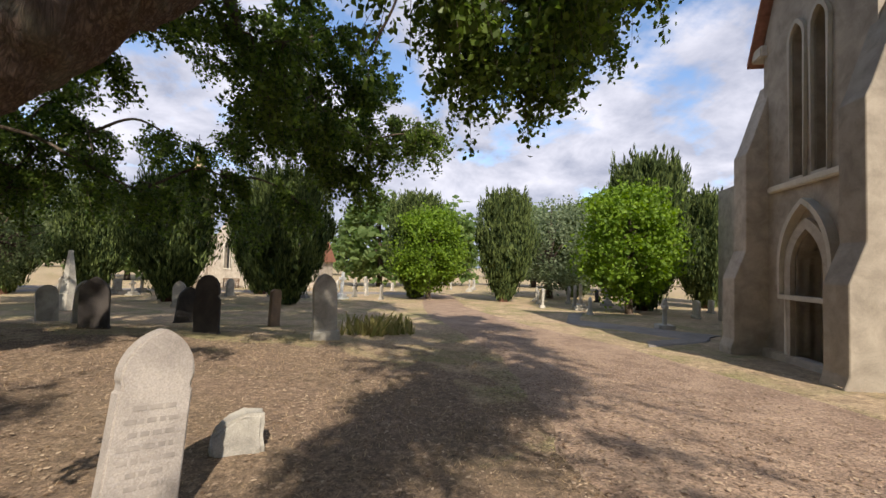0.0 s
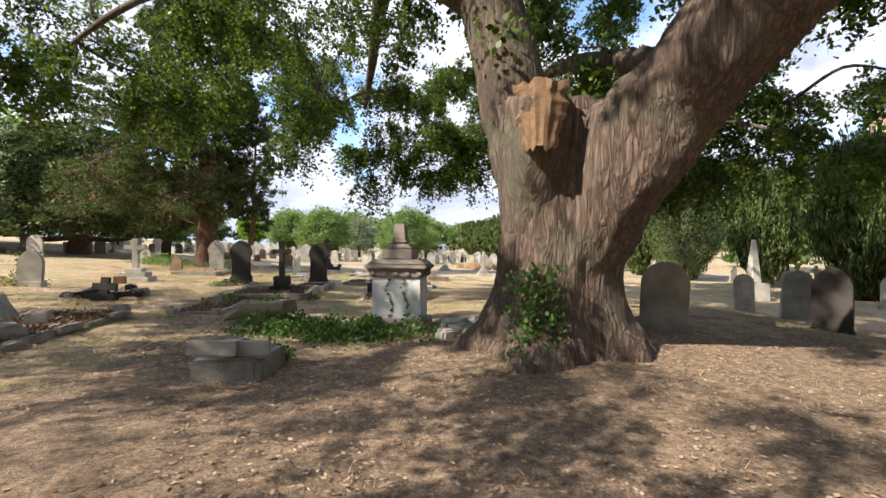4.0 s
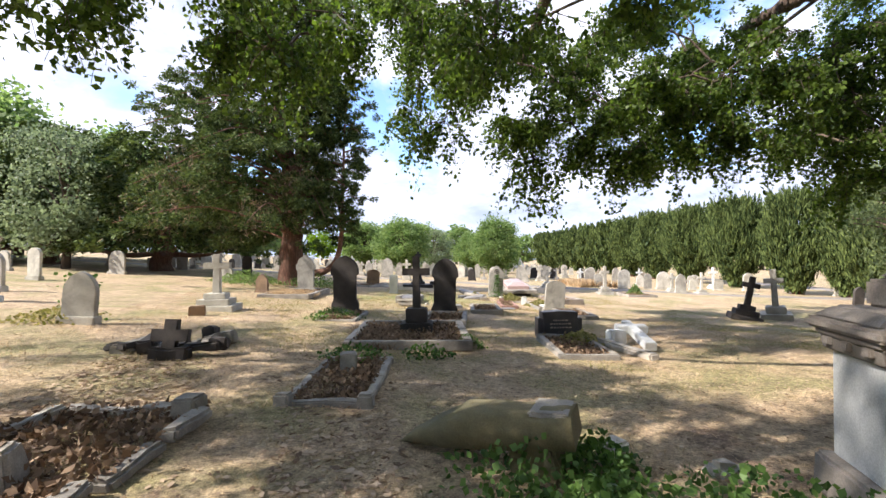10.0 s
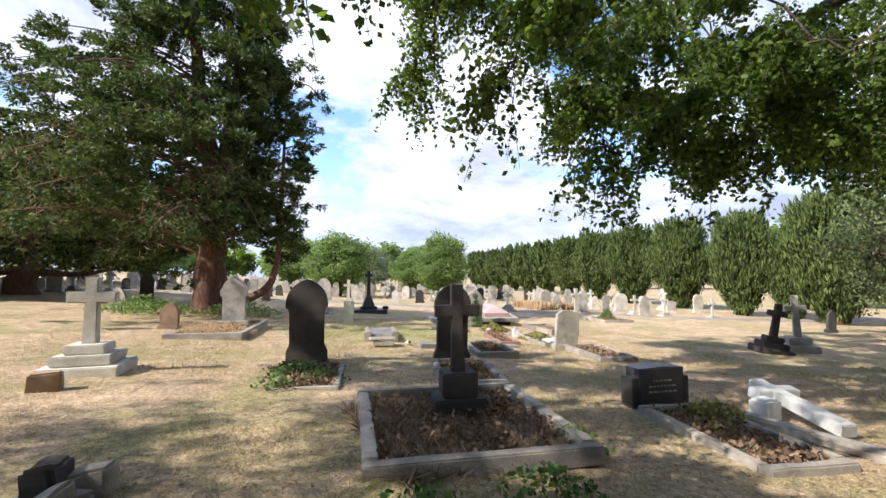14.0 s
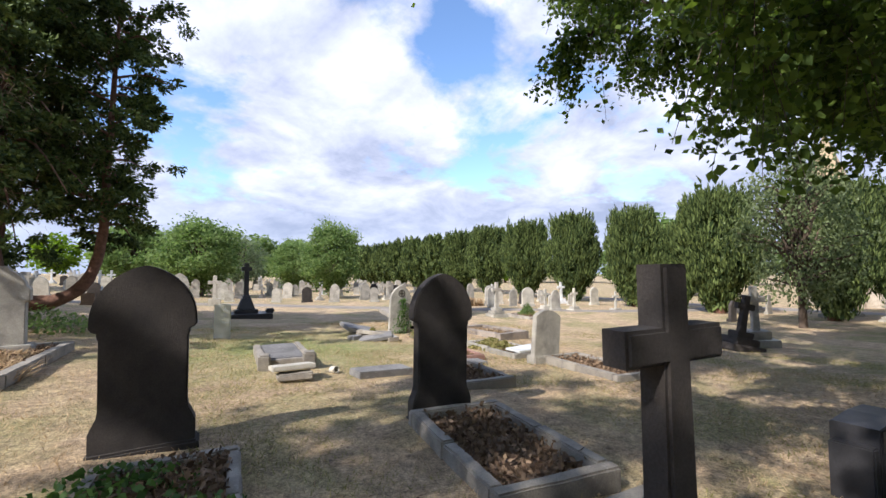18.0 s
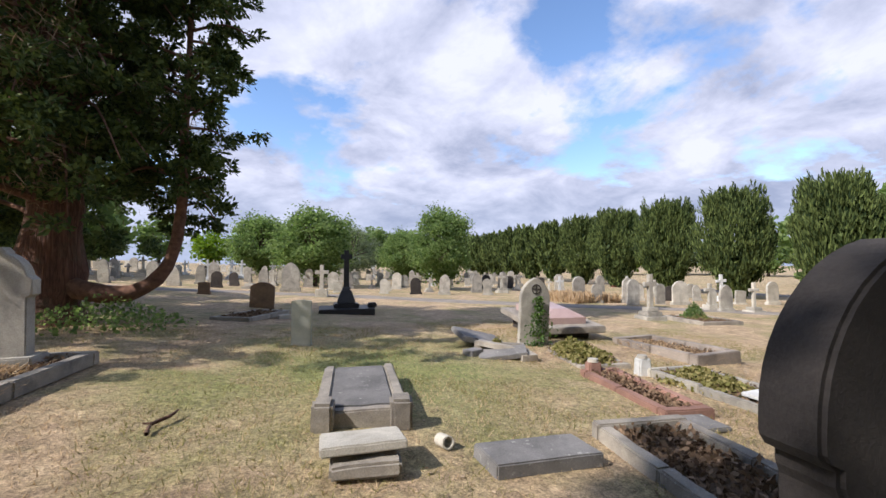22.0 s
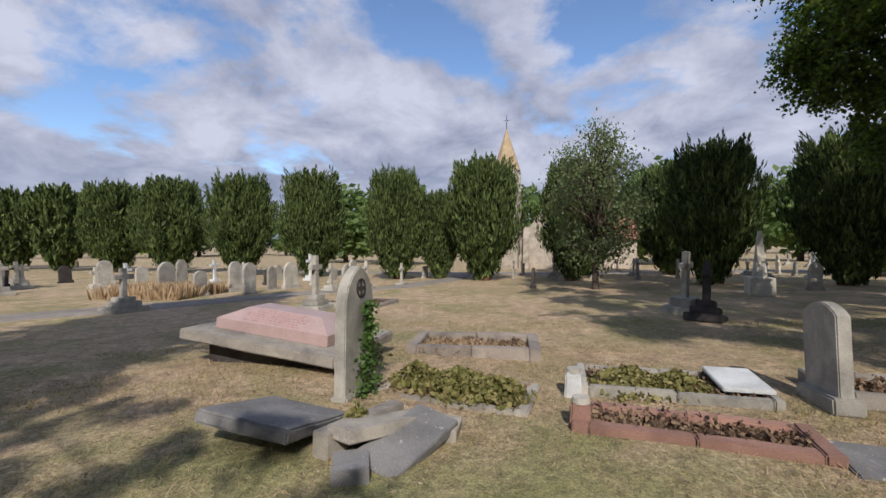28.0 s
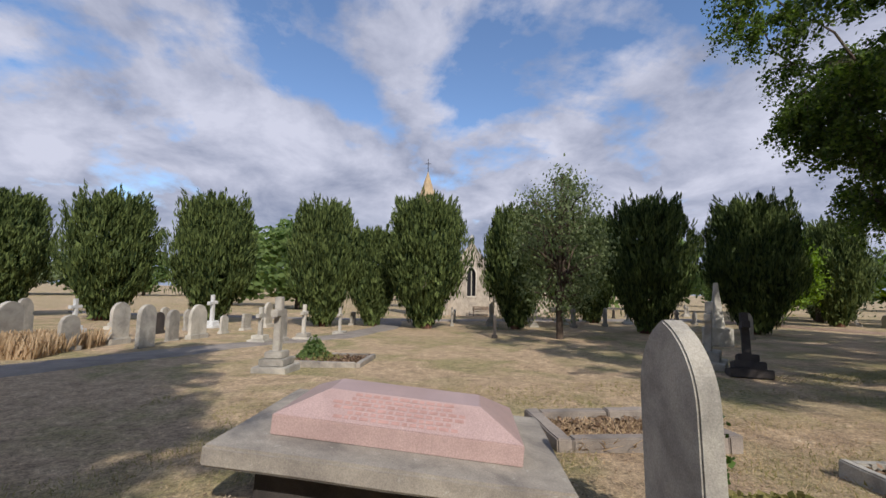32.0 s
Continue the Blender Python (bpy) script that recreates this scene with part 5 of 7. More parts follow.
def near_chapel():
    """Its gabled front looks towards +y of the world; local -y is the outside."""
    t = thing("chapel", 8.77, -12.42, 163, "gothic limestone chapel with a gabled door front in shade", "chapel", up=-0.35)
    w, eave, ridge = 3.5, 8.2, 12.0
    door = moved(lancet(1.05, 3.0), 0.0, 0.3)
    wins = [moved(lancet(0.46, 3.5), s * 0.36, 4.5) for s in (-1, 1)]
    part("front_wall", holed_wall([(-w / 2, 0), (w / 2, 0), (w / 2, eave), (0, ridge), (-w / 2, eave)], [door] + wins, 1.0, 0.225), M_CHAPEL, t)
    for loop in wins:
        sur = part("window_surround", ring_trim(loop, 0.10, 0.12, -0.30), M_TRIM, t)
        g = slab(loop, 0.02, 0.0, 0.45)
        part("window_pane", g, M_GLASS, sur, "dark leaded glass")
    for k, (gr, yy) in enumerate(((0.14, -0.34), (0.02, -0.16), (-0.09, 0.05), (-0.18, 0.28))):
        part("door_moulding", ring_trim(door, gr + 0.1, 0.10, yy), M_CHAPEL, t)
    part("hood_mould", ring_trim(moved(lancet(1.55, 2.0), 0.0, 1.85), 0.12, 0.22, -0.36), M_TRIM, t)
    part("door", slab(door, 0.06, 0.0, 0.60), M_DOOR, t, "boarded pointed door, coloured dark for its deep recess")
    for sx in (-0.72, 0.72):
        for q in (0, 0.14):
            bm = bmesh.new()
            bmesh.ops.create_cone(bm, cap_ends=True, segments=12, radius1=0.055, radius2=0.05, depth=1.5, matrix=Matrix.Translation((sx - math.copysign(q, sx), -0.34 + q * 0.6, 1.15)))
            part("shaft", bm, M_TRIM, t)
    for sx in (-1, 1):
        part("side_wall", block(0.5, 9.0, eave, 0, sx * (w / 2 - 0.25), 4.75, 0.0), M_CHAPEL, t)
        buttress(t, sx * (w / 2 + 0.12), -0.1, 0, 0.62, 0.95, 7.2, M_CHAPEL)
        buttress(t, sx * (w / 2), 0.35, 90 * sx, 0.70, 0.75, 7.2, M_CHAPEL)
        buttress(t, sx * (w / 2), 4.6, 90 * sx, 0.6, 0.75, 6.0, M_CHAPEL)
        bm = bmesh.new()
        a = Vector((sx * (w / 2 + 0.35), 0, eave - 0.45))
        b = Vector((0, 0, ridge + 0.12))
        vs = [bm.verts.new((p.x, yy, p.z + dz)) for yy in (-0.5, 9.4) for dz in (0, 0.14) for p in (a, b)]
        for q in ((0, 1, 3, 2), (4, 6, 7, 5), (0, 4, 5, 1), (2, 3, 7, 6), (0, 2, 6, 4), (1, 5, 7, 3)):
            bm.faces.new([vs[i] for i in q])
        bmesh.ops.recalc_face_normals(bm, faces=bm.faces)
        part("roof_slope", bm, M_TILE, t, "brown clay tile roof")
        part("kneeler", block(0.5, 0.65, 0.3, eave - 0.35, sx * (w / 2 + 0.1), -0.1, 0.03), M_TRIM, t)
    part("plinth", block(w + 0.2, 0.3, 0.5, 0, 0, -0.28, 0.03), M_CHAPEL, t)
    part("string_course", block(w - 0.7, 0.16, 0.16, 4.28, 0, -0.32, 0.03), M_TRIM, t)
    part("back_wall", block(w - 1.0, 0.4, eave, 0, 0, 9.0, 0.0), M_CHAPEL, t)
    # nave running across behind
    part("nave_wall", block(11.0, 7.0, 6.2, 0, -6.4, 6.5, 0.0), M_CHAPEL, t)


near_chapel()


def roof_pair(parent, w, l, eave, ridge, y0, mat, over=0.35):
    for sx in (-1, 1):
        bm = bmesh.new()
        a, b = (sx * (w / 2 + over), eave - over * (ridge - eave) / (w / 2)), (0, ridge + 0.05)
        vs = [bm.verts.new((p[0], yy, p[1] + dz)) for yy in (y0 - 0.3, y0 + l + 0.3) for dz in (0, 0.16) for p in (a, b)]
        for q in ((0, 1, 3, 2), (4, 6, 7, 5), (0, 4, 5, 1), (2, 3, 7, 6), (0, 2, 6, 4), (1, 5, 7, 3)):
            bm.faces.new([vs[i] for i in q])
        bmesh.ops.recalc_face_normals(bm, faces=bm.faces)
        part("roof_slope", bm, mat, parent, "red clay tile roof")


def far_chapel():
    """Chapel with a spire; the gabled end faces -x of the world."""
    t = thing("spired_chapel", 45.5, 12.5, -107, "pale limestone chapel with red tiled roof and stone spire", "chapel", up=-0.1)
    t.scale = (0.82, 0.82, 0.82)
    w, eave, ridge = 6.4, 4.2, 8.6
    win = moved(lancet(1.0, 3.4), 0, 2.4)
    part("gable_wall", holed_wall([(-w / 2, 0), (w / 2, 0), (w / 2, eave), (0, ridge + 0.3), (-w / 2, eave)], [win], 0.6, 0), M_CHAPEL, t)
    sur = part("window_surround", ring_trim(win, 0.16, 0.2, -0.3), M_TRIM, t)
    part("window_pane", slab(win, 0.03, 0, 0.2), M_GLASS, sur, "dark leaded glass")
    part("mullion", block(0.1, 0.16, 2.9, 2.4, 0, 0.05, 0.01), M_TRIM, sur)
    for sx in (-1, 1):
        part("side_wall", block(0.55, 14, eave, 0, sx * (w / 2 - 0.27), 7.3, 0.0), M_CHAPEL, t)
        buttress(t, sx * (w / 2 - 0.2), 0, 0, 0.7, 0.9, 5.2, M_CHAPEL)
        buttress(t, sx * w / 2, 0.4, 90 * sx, 0.7, 0.9, 4.6, M_CHAPEL)
    roof_pair(t, w, 14, eave, ridge, 0.2, M_TILE)
    part("cross_finial", slab(cross_outline(0.5, 0.8, 0.12, 0.5), 0.12, 0.01), M_TRIM, t).matrix_basis = pose(0, 0, ridge + 0.25)
    # transept with low roof
    part("transept", block(7.0, 5.0, 3.6, 0, 6.0, 6.0, 0.0), M_CHAPEL, t)
    bm = bmesh.new()
    vs = [bm.verts.new(p) for p in ((2.4, 3.2, 3.5), (9.8, 3.2, 3.5), (9.8, 6, 6.6), (2.4, 6, 6.6), (9.8, 8.8, 3.5), (2.4, 8.8, 3.5))]
    for q in ((0, 1, 2, 3), (3, 2, 4, 5), (1, 4, 2), (0, 3, 5), (0, 5, 4, 1)):
        bm.faces.new([vs[i] for i in q])
    bmesh.ops.recalc_face_normals(bm, faces=bm.faces)
    part("transept_roof", bm, M_TILE, t, "red clay tile roof")
    # tower and broach spire
    tx, ty, s, h = -5.5, 0.6, 3.0, 12.2
    part("tower", block(s, s, h, 0, tx, ty, 0.05), M_CHAPEL, t)
    for k in range(4):
        a = k * 90
        for q in (-0.55, 0.55):
            ob = part("belfry_opening", ring_trim(lancet(0.55, 1.9), 0.14, 0.18, -s / 2), M_TRIM, t)
            ob.matrix_basis = pose(tx, ty, h - 2.5, 0, 0, a) @ pose(q, 0, 0)
            part("louvre", slab(lancet(0.55, 1.9), 0.04, 0, -s / 2 - 0.02), M_BLACK, ob)
    bm = bmesh.new()
    ringv = [bm.verts.new((tx + 1.75 * math.cos(radians(22.5 + 45 * i)), ty + 1.75 * math.sin(radians(22.5 + 45 * i)), h)) for i in range(8)]
    tip = bm.verts.new((tx, ty, h + 5.4))
    for i in range(8):
        bm.faces.new((ringv[i], ringv[(i + 1) % 8], tip))
    bm.faces.new(ringv[::-1])
    part("spire", bm, M_SPIRE, t, "ochre stone broach spire")
    bm = bmesh.new()
    bmesh.ops.create_cone(bm, cap_ends=True, segments=8, radius1=0.05, radius2=0.03, depth=1.7, matrix=Matrix.Translation((tx, ty, h + 6.1)))
    bmesh.ops.create_cube(bm, size=1, matrix=Matrix.Translation((tx, ty, h + 6.3)) @ Matrix.Diagonal((0.7, 0.05, 0.05, 1)))
    part("weather_vane", bm, M_IRON, t, "thin iron vane")


far_chapel()


def arched_wall():
    t = thing("arched_vault", -24.39, 34.26, 36, "long low stone vault front with a curved parapet and arched opening", "vault", up=-0.2)
    t.scale = (1.0, 1.0, 0.84)
    top = [(-6 + i * 0.6, 1.5 + 2.6 * math.cos((i - 10) / 10 * 1.35)) for i in range(21)]
    holes = [moved([(-0.7, 0), (0.7, 0)] + arc(0, 1.0, 0.7, 0, 180, 12), x, 0.2) for x in (-2.2, 2.6)]
    slots = [[(x - 0.3, 0.5), (x + 0.3, 0.5), (x + 0.3, 1.3), (x - 0.3, 1.3)] for x in (-4.6, 4.7)]
    part("wall", holed_wall([(-6, 0), (6, 0)] + top[::-1], holes + slots, 0.6, 0), M_TRIM, t, "cream limestone front with a curved top")
    for q in holes:
        part("arch_trim", ring_trim(q, 0.22, 0.2, -0.3), M_PALE, t)
    for x in (-3.4, -0.9, 1.3, 3.9):
        hgt = 1.5 + 2.6 * math.cos(x / 6 * 1.35)
        part("pilaster", block(0.24, 0.22, hgt - 0.3, 0.05, x, -0.38, 0.03), M_PALE, t)
    for a, b in zip(top[1:-2], top[2:-1]):
        for f in (0.2, 0.5, 0.8):
            ob = part("dentil", block(0.13, 0.20, 0.26, 0, 0, 0, 0.02), M_TOMB, t)
            ob.matrix_basis = pose(a[0] + (b[0] - a[0]) * f, -0.36, a[1] + (b[1] - a[1]) * f - 0.55)
        ln = math.hypot(b[0] - a[0], b[1] - a[1])
        ob = part("coping", block(ln + 0.03, 0.80, 0.16, 0, 0, 0, 0.02), M_PALE, t)
        ob.matrix_basis = pose((a[0] + b[0]) / 2, 0, (a[1] + b[1]) / 2 - 0.02, 0, -math.degrees(math.atan2(b[1] - a[1], b[0] - a[0])), 0)
    # dark colour here paints the shade seen through the arches
    part("back", block(11.0, 1.6, 2.0, 0, 0, 1.75, 0.02), M_DARK, t, "vault body behind the arches, coloured dark for the shade inside")


arched_wall()

# ---- graves under and near the oak ----
h0 = headstone(3.64, -1.79, "notched", 0.41, 1.24, M_WORN, "leaning grey pointed headstone with worn inscription", -44, (-4, 7), 0.13, False, rows=9)
boulder = thing("stone_stub", 4.88, -1.95, -72, "rough broken stub of a gravestone", "stone", up=-0.05)
bm = slab([(-0.21, 0), (0.24, 0), (0.23, 0.37), (0.08, 0.42), (-0.16, 0.27)], 0.22, 0.03)
bmesh.ops.subdivide_edges(bm, edges=[e for e in bm.edges if e.calc_length() > 0.12], cuts=3, use_grid_fill=True)
rough_up(bm, 0.035, 6.0, 3.0)
part("stub", bm, M_GREY, boulder)
headstone(7.48, 3.44, "round", 0.66, 1.02, M_GREY, "dark weathered headstone behind the oak", GRID - 40, (0, 2))
headstone(10.57, 2.78, "gothic", 0.52, 1.12, M_DARK, "grey pointed headstone in shade", GRID - 60, (2, 0), 0.12, False)
headstone(21.95, 6.33, "gothic", 0.55, 1.3, M_GREY, "narrow pointed headstone before the yews", GRID - 70)
headstone(10.77, 0.66, "cutaway", 0.52, 1.28, M_DARK, "dark shouldered headstone in shade", GRID - 70, (0, 0), 0.12, False)
headstone(14.82, 0.28, "segment", 0.42, 1.16, M_BROWN, "thin brown headstone seen nearly edge on", GRID - 10, (0, 3), 0.12, False)
headstone(11.14, -1.82, "gothic", 0.56, 1.62, M_GREY, "tall leaning pointed headstone on a broken plinth", GRID - 45, (3, -3))
headstone(13.6, 4.9, "round", 0.6, 1.2, M_GREY, "tall round-topped grey headstone in dappled shade", GRID - 20, (0, 4), 0.13, False)
headstone(15.8, 7.4, "round", 0.55, 1.15, M_GREY, "round-topped grey headstone beside a taller one", GRID - 20, (0, -2), 0.13, False)
grave_cross(15.79, -13.62, 0.46, 1.16, 0.13, M_PALE, "small pale stone cross on a block", [(0.58, 0.58, 0.21)])


def table_tomb():
    t = thing("pedestal_tomb", 3.98, 5.5, -32, "oblong pale marble pedestal tomb with dark moulded cornice and short obelisk", "tomb", up=-0.06)
    part("base_step", block(0.96, 0.66, 0.26, 0, bev=0.02, wear=0.01), M_TOMB, t)
    part("pedestal", block(0.80, 0.52, 0.66, 0.26, bev=0.012, top=0.99), M_WHITE, t, "pale streaked marble panels")
    part("frieze", block(0.86, 0.58, 0.09, 0.92, bev=0.01, top=1.03), M_TOMB, t)
    part("cornice", block(1.00, 0.72, 0.07, 1.05, bev=0.02, wear=0.004), M_TOMB, t, "dark moulded stone cornice")
    part("bed_mould", block(0.92, 0.64, 0.05, 1.005, bev=0.015), M_TOMB, t)
    part("capping", block(0.96, 0.68, 0.08, 1.12, bev=0.02, top=0.78), M_TOMB, t)
    part("die", block(0.50, 0.42, 0.17, 1.195, bev=0.02), M_TOMB, t)
    part("moulding", block(0.46, 0.38, 0.11, 1.36, bev=0.03, top=0.55), M_TOMB, t)
    part("collar", block(0.25, 0.23, 0.04, 1.465, bev=0.012), M_TOMB, t)
    part("obelisk_stump", block(0.22, 0.20, 0.27, 1.50, bev=0.012, top=0.80), M_TOMB, t)
    for s in (-1, 1):
        for k in range(5):
            part("dentil", block(0.07, 0.03, 0.05, 0.955, (k - 2) * 0.19, s * 0.31, 0.006), M_TOMB, t)
        for k in range(3):
            part("dentil", block(0.03, 0.07, 0.05, 0.955, s * 0.45, (k - 1) * 0.19, 0.006), M_TOMB, t)


table_tomb()
for i, (x, y, s) in enumerate(((4.55, 4.55, 0.34), (4.9, 4.75, 0.3), (4.3, 4.35, 0.22), (4.75, 4.30, 0.26), (3.35, 6.35, 0.18))):
    r = thing("rubble_stone", x, y, i * 47, "rough block of fallen pale stone", "stone", "stones by the tomb", up=-0.05)
    part("stone", block(s * 1.3, s, s * 0.75, 0, bev=0.04, wear=0.05, seed=i * 5.0, top=0.85), M_GREY, r)


def broken_kerb():
    t = thing("broken_tomb", 1.57, 3.61, -14, "tumbled grave kerb with a fallen stone cross head", "grave", up=-0.11)
    for i, (x, y, z, w, d, h, rx, rz) in enumerate(((-0.02, 0.08, 0.0, 0.60, 0.24, 0.33, 0, 4), (0.32, 0.30, 0.0, 0.18, 0.6, 0.32, 0, -8), (-0.32, 0.42, 0.0, 0.20, 0.5, 0.34, 0, 14), (0.1, 0.60, 0.02, 0.50, 0.2, 0.32, 8, -8), (0.16, -0.09, 0.03, 0.16, 0.05, 0.10, 0, 4), (0.02, 0.30, 0.0, 0.4, 0.4, 0.16, 0, 30))):
        part("stone", block(w, d, h, 0, bev=0.025, wear=0.018, seed=i * 2.0), M_KERB, t).matrix_basis = pose(x, y, z, rx, 0, rz)
    part("cross_head", slab(cross_outline(0.74, 0.62, 0.17, 0.44), 0.14, 0.015), M_GREY, t, "fallen pale stone cross head").matrix_basis = pose(0.02, 0.34, 0.40, 82, 3, 6)


broken_kerb()


def fallen_stone():
    t = thing("fallen_stone", 1.33, 7.34, -39, "mossy coffin-shaped stone lying on the ivy", "stone", tilt=(0, -9), up=0.03)
    bm = bmesh.new()
    rings = []
    for k in range(21):
        f = k / 20
        x = -0.02 + 1.34 * f
        h = 0.02 + 0.24 * min(1, f / 0.42) ** 0.85 - 0.05 * max(0, f - 0.45) / 0.55
        hw = 0.07 + 0.13 * min(1, f / 0.38) ** 0.7
        ring = []
        for q in range(15):
            a = math.pi * q / 14
            up = h * abs(math.sin(a)) ** 0.30
            wob = 0.016 * noise.noise(Vector((x * 6, a * 2, 0))) + 0.008 * noise.noise(Vector((x * 17, a * 6, 4)))
            ring.append(bm.verts.new((x, (hw + wob) * math.copysign(abs(math.cos(a)) ** 0.6, math.cos(a)), up + wob * math.sin(a))))
        rings.append(ring)
    for r0, r1 in zip(rings, rings[1:]):
        for q in range(14):
            bm.faces.new((r0[q], r0[q + 1], r1[q + 1], r1[q]))
        bm.faces.new((r0[14], r0[0], r1[0], r1[14]))
    bm.faces.new(rings[0])
    bm.faces.new(rings[-1][::-1])
    bmesh.ops.recalc_face_normals(bm, faces=bm.faces)
    for f in bm.faces:
        f.smooth = len(f.verts) == 4
    part("body", bm, M_MOSS, t)
    facet = part("broken_end", block(0.28, 0.32, 0.05, 0, 0, 0, 0.015, 1, 0.01), M_KERB, t, "pale broken facet at one end")
    facet.matrix_basis = pose(1.17, 0.0, 0.175, 0, 7, 0)
    part("prop", block(0.34, 0.30, 0.26, -0.26, 1.02, 0.0, 0.03, 1, 0.02), M_MOSS, t)


fallen_stone()
fb = thing("stone_block", 2.73, 6.69, 15, "small pale cut block among ivy", "stone", up=-0.03)
part("block", block(0.2, 0.16, 0.18, 0, bev=0.02, wear=0.012), M_PALE, fb)

headstone(-3.90, 8.7, "notched", 0.62, 1.52, M_GREY, "tall leaning round-topped grey headstone", GRID + 38, (-4, -13), 0.16, False)
grave_cross(-2.32, 7.83, 0.62, 1.72, 0.17, M_GREY, "leaning wheel-head stone cross on a sloped block", [(0.72, 0.55, 0.22)], GRID + 18, (-2, -13), ring=True)
lb = thing("sloped_base", -2.11, 7.68, GRID + 18, "sloped plinth of the leaning cross", "stone", up=0.0)
part("plinth", block(0.72, 0.55, 0.42, 0, bev=0.02, top=0.55, wear=0.01), M_GREY, lb)
ledger = thing("ledger_slab", -4.82, 7.54, GRID + 48, "leaning lichened ledger slab", "grave slab", tilt=(6, -8), up=0.05)
part("slab", block(0.8, 1.9, 0.13, 0, bev=0.02, wear=0.01), M_KERB, ledger)


def sunken_plot(x, y, w, l, rz):
    """A sunken plot: kerb stones broken, shifted and tilted, dead leaves between."""
    t = thing("sunken_plot", x, y, rz, "sunken grave plot with broken lichened kerb stones and dead leaves", "grave kerb", up=-0.04)
    rng = random.Random(17)
    runs = [((-w / 2, 0), (-w / 2, l)), ((w / 2, 0), (w / 2, l)), ((-w / 2, 0), (w / 2, 0)), ((-w / 2, l), (w / 2, l))]
    for (ax, ay), (bx, by) in runs:
        ln = math.hypot(bx - ax, by - ay)
        p = 0.0
        while p < ln - 0.2:
            s = min(ln - p, rng.uniform(0.35, 0.8))
            if rng.random() > 0.12:
                f = (p + s / 2) / ln
                ob = part("kerb_stone", block(0.15, s * 0.94, rng.uniform(0.09, 0.16), 0, bev=0.025, wear=0.022, seed=p + ax * 3), M_KERB, t)
                ob.matrix_basis = pose(ax + (bx - ax) * f + rng.uniform(-0.05, 0.05), ay + (by - ay) * f, rng.uniform(-0.05, 0.02), rng.uniform(-3, 3), rng.uniform(-9, 9), math.degrees(math.atan2(by - ay, bx - ax)) - 90 + rng.uniform(-7, 7))
            p += s
    n = 3600
    px, py = rngn.uniform(-w / 2 - 0.1, w / 2 + 0.05, n), rngn.uniform(-0.2, l + 0.1, n)
    tagged(put("leaf_fill", quads_mesh("leaf_fill", leaf_quads(np.c_[px, py, 0.05 + np.abs(rngn.normal(size=n)) * 0.03], 0.075, 0, 0, 0.55), M_BEDLEAF), t), "drifted dead brown leaves", kind="stuff")


sunken_plot(-1.55, 5.45, 1.2, 2.8, GRID + 4)
for i, (x, y, s) in enumerate(((-1.75, 5.75, 0.28), (-1.1, 5.95, 0.34), (-1.3, 6.5, 0.24), (-2.25, 5.6, 0.22), (-0.85, 6.6, 0.2))):
    r = thing("rubble_stone", x, y, i * 61, "rough lichened stone lying in a sunken plot", "stone", "stones in the sunken plot", up=-0.04)
    part("stone", block(s * 1.2, s, s * 0.8, 0, bev=0.04, wear=0.04, seed=i * 3.0, top=0.8), M_KERB, r)
u = thing("urn_block", -1.16, 6.96, 12, "tapered stone flower holder", "grave vase", up=-0.03)
part("body", block(0.34, 0.30, 0.29, 0, bev=0.02, top=0.72, wear=0.012), M_KERB, u)
part("rim", block(0.17, 0.15, 0.03, 0.27, bev=0.01), M_EARTH, u)
cb = thing("corner_block", -0.43, 8.03, GRID, "loose corner stone of a kerb", "stone", up=-0.03)
part("block", block(0.2, 0.2, 0.24, 0, bev=0.02, wear=0.012), M_KERB, cb)


def ruin(x, y, rz):
    t = thing("collapsed_tomb", x, y, rz, "collapsed grave kerb with a dark cross-shaped stone on edge", "grave", up=-0.04)
    part("cross_stone", slab(cross_outline(0.44, 0.56, 0.16, 0.35), 0.15, 0.012), M_DARK, t).matrix_basis = pose(0.05, -0.42, 0, -10, 3, 10)
    part("cross_foot", block(0.46, 0.22, 0.20, 0, bev=0.03, wear=0.03, seed=4.0), M_DARK, t).matrix_basis = pose(0.06, -0.40, 0, 0, 4, 12)
    rs = random.Random(31)
    for i in range(17):
        px, py = rs.uniform(-0.75, 0.55), rs.uniform(-0.25, 0.95)
        w, d, h = rs.uniform(0.22, 0.62), rs.uniform(0.14, 0.30), rs.uniform(0.09, 0.22)
        ob = part("stone", block(w, d, h, 0, bev=0.025, wear=0.035, seed=i * 1.3 + x), M_KERB if i % 3 else M_DARK, t)
        ob.matrix_basis = pose(px, py, 0.10 * (i % 3 == 0), rs.uniform(-9, 9), rs.uniform(-9, 9), rs.choice((0, 90)) + rs.uniform(-22, 22))


ruin(-1.3, 10.75, GRID + 6)
kerb_set(0.66, 8.25, 0.92, 1.95, M_KERB, "low broken kerb with corner posts, full of leaves", -15, 0.05, 0.11, M_EARTH, posts=True, wear=0.02)
ub = thing("stone_vase", 0.96, 9.6, 0, "square stone grave vase", "grave vase", up=0.02)
part("body", block(0.22, 0.22, 0.22, 0, bev=0.015, top=0.92, wear=0.008), M_GREY, ub)

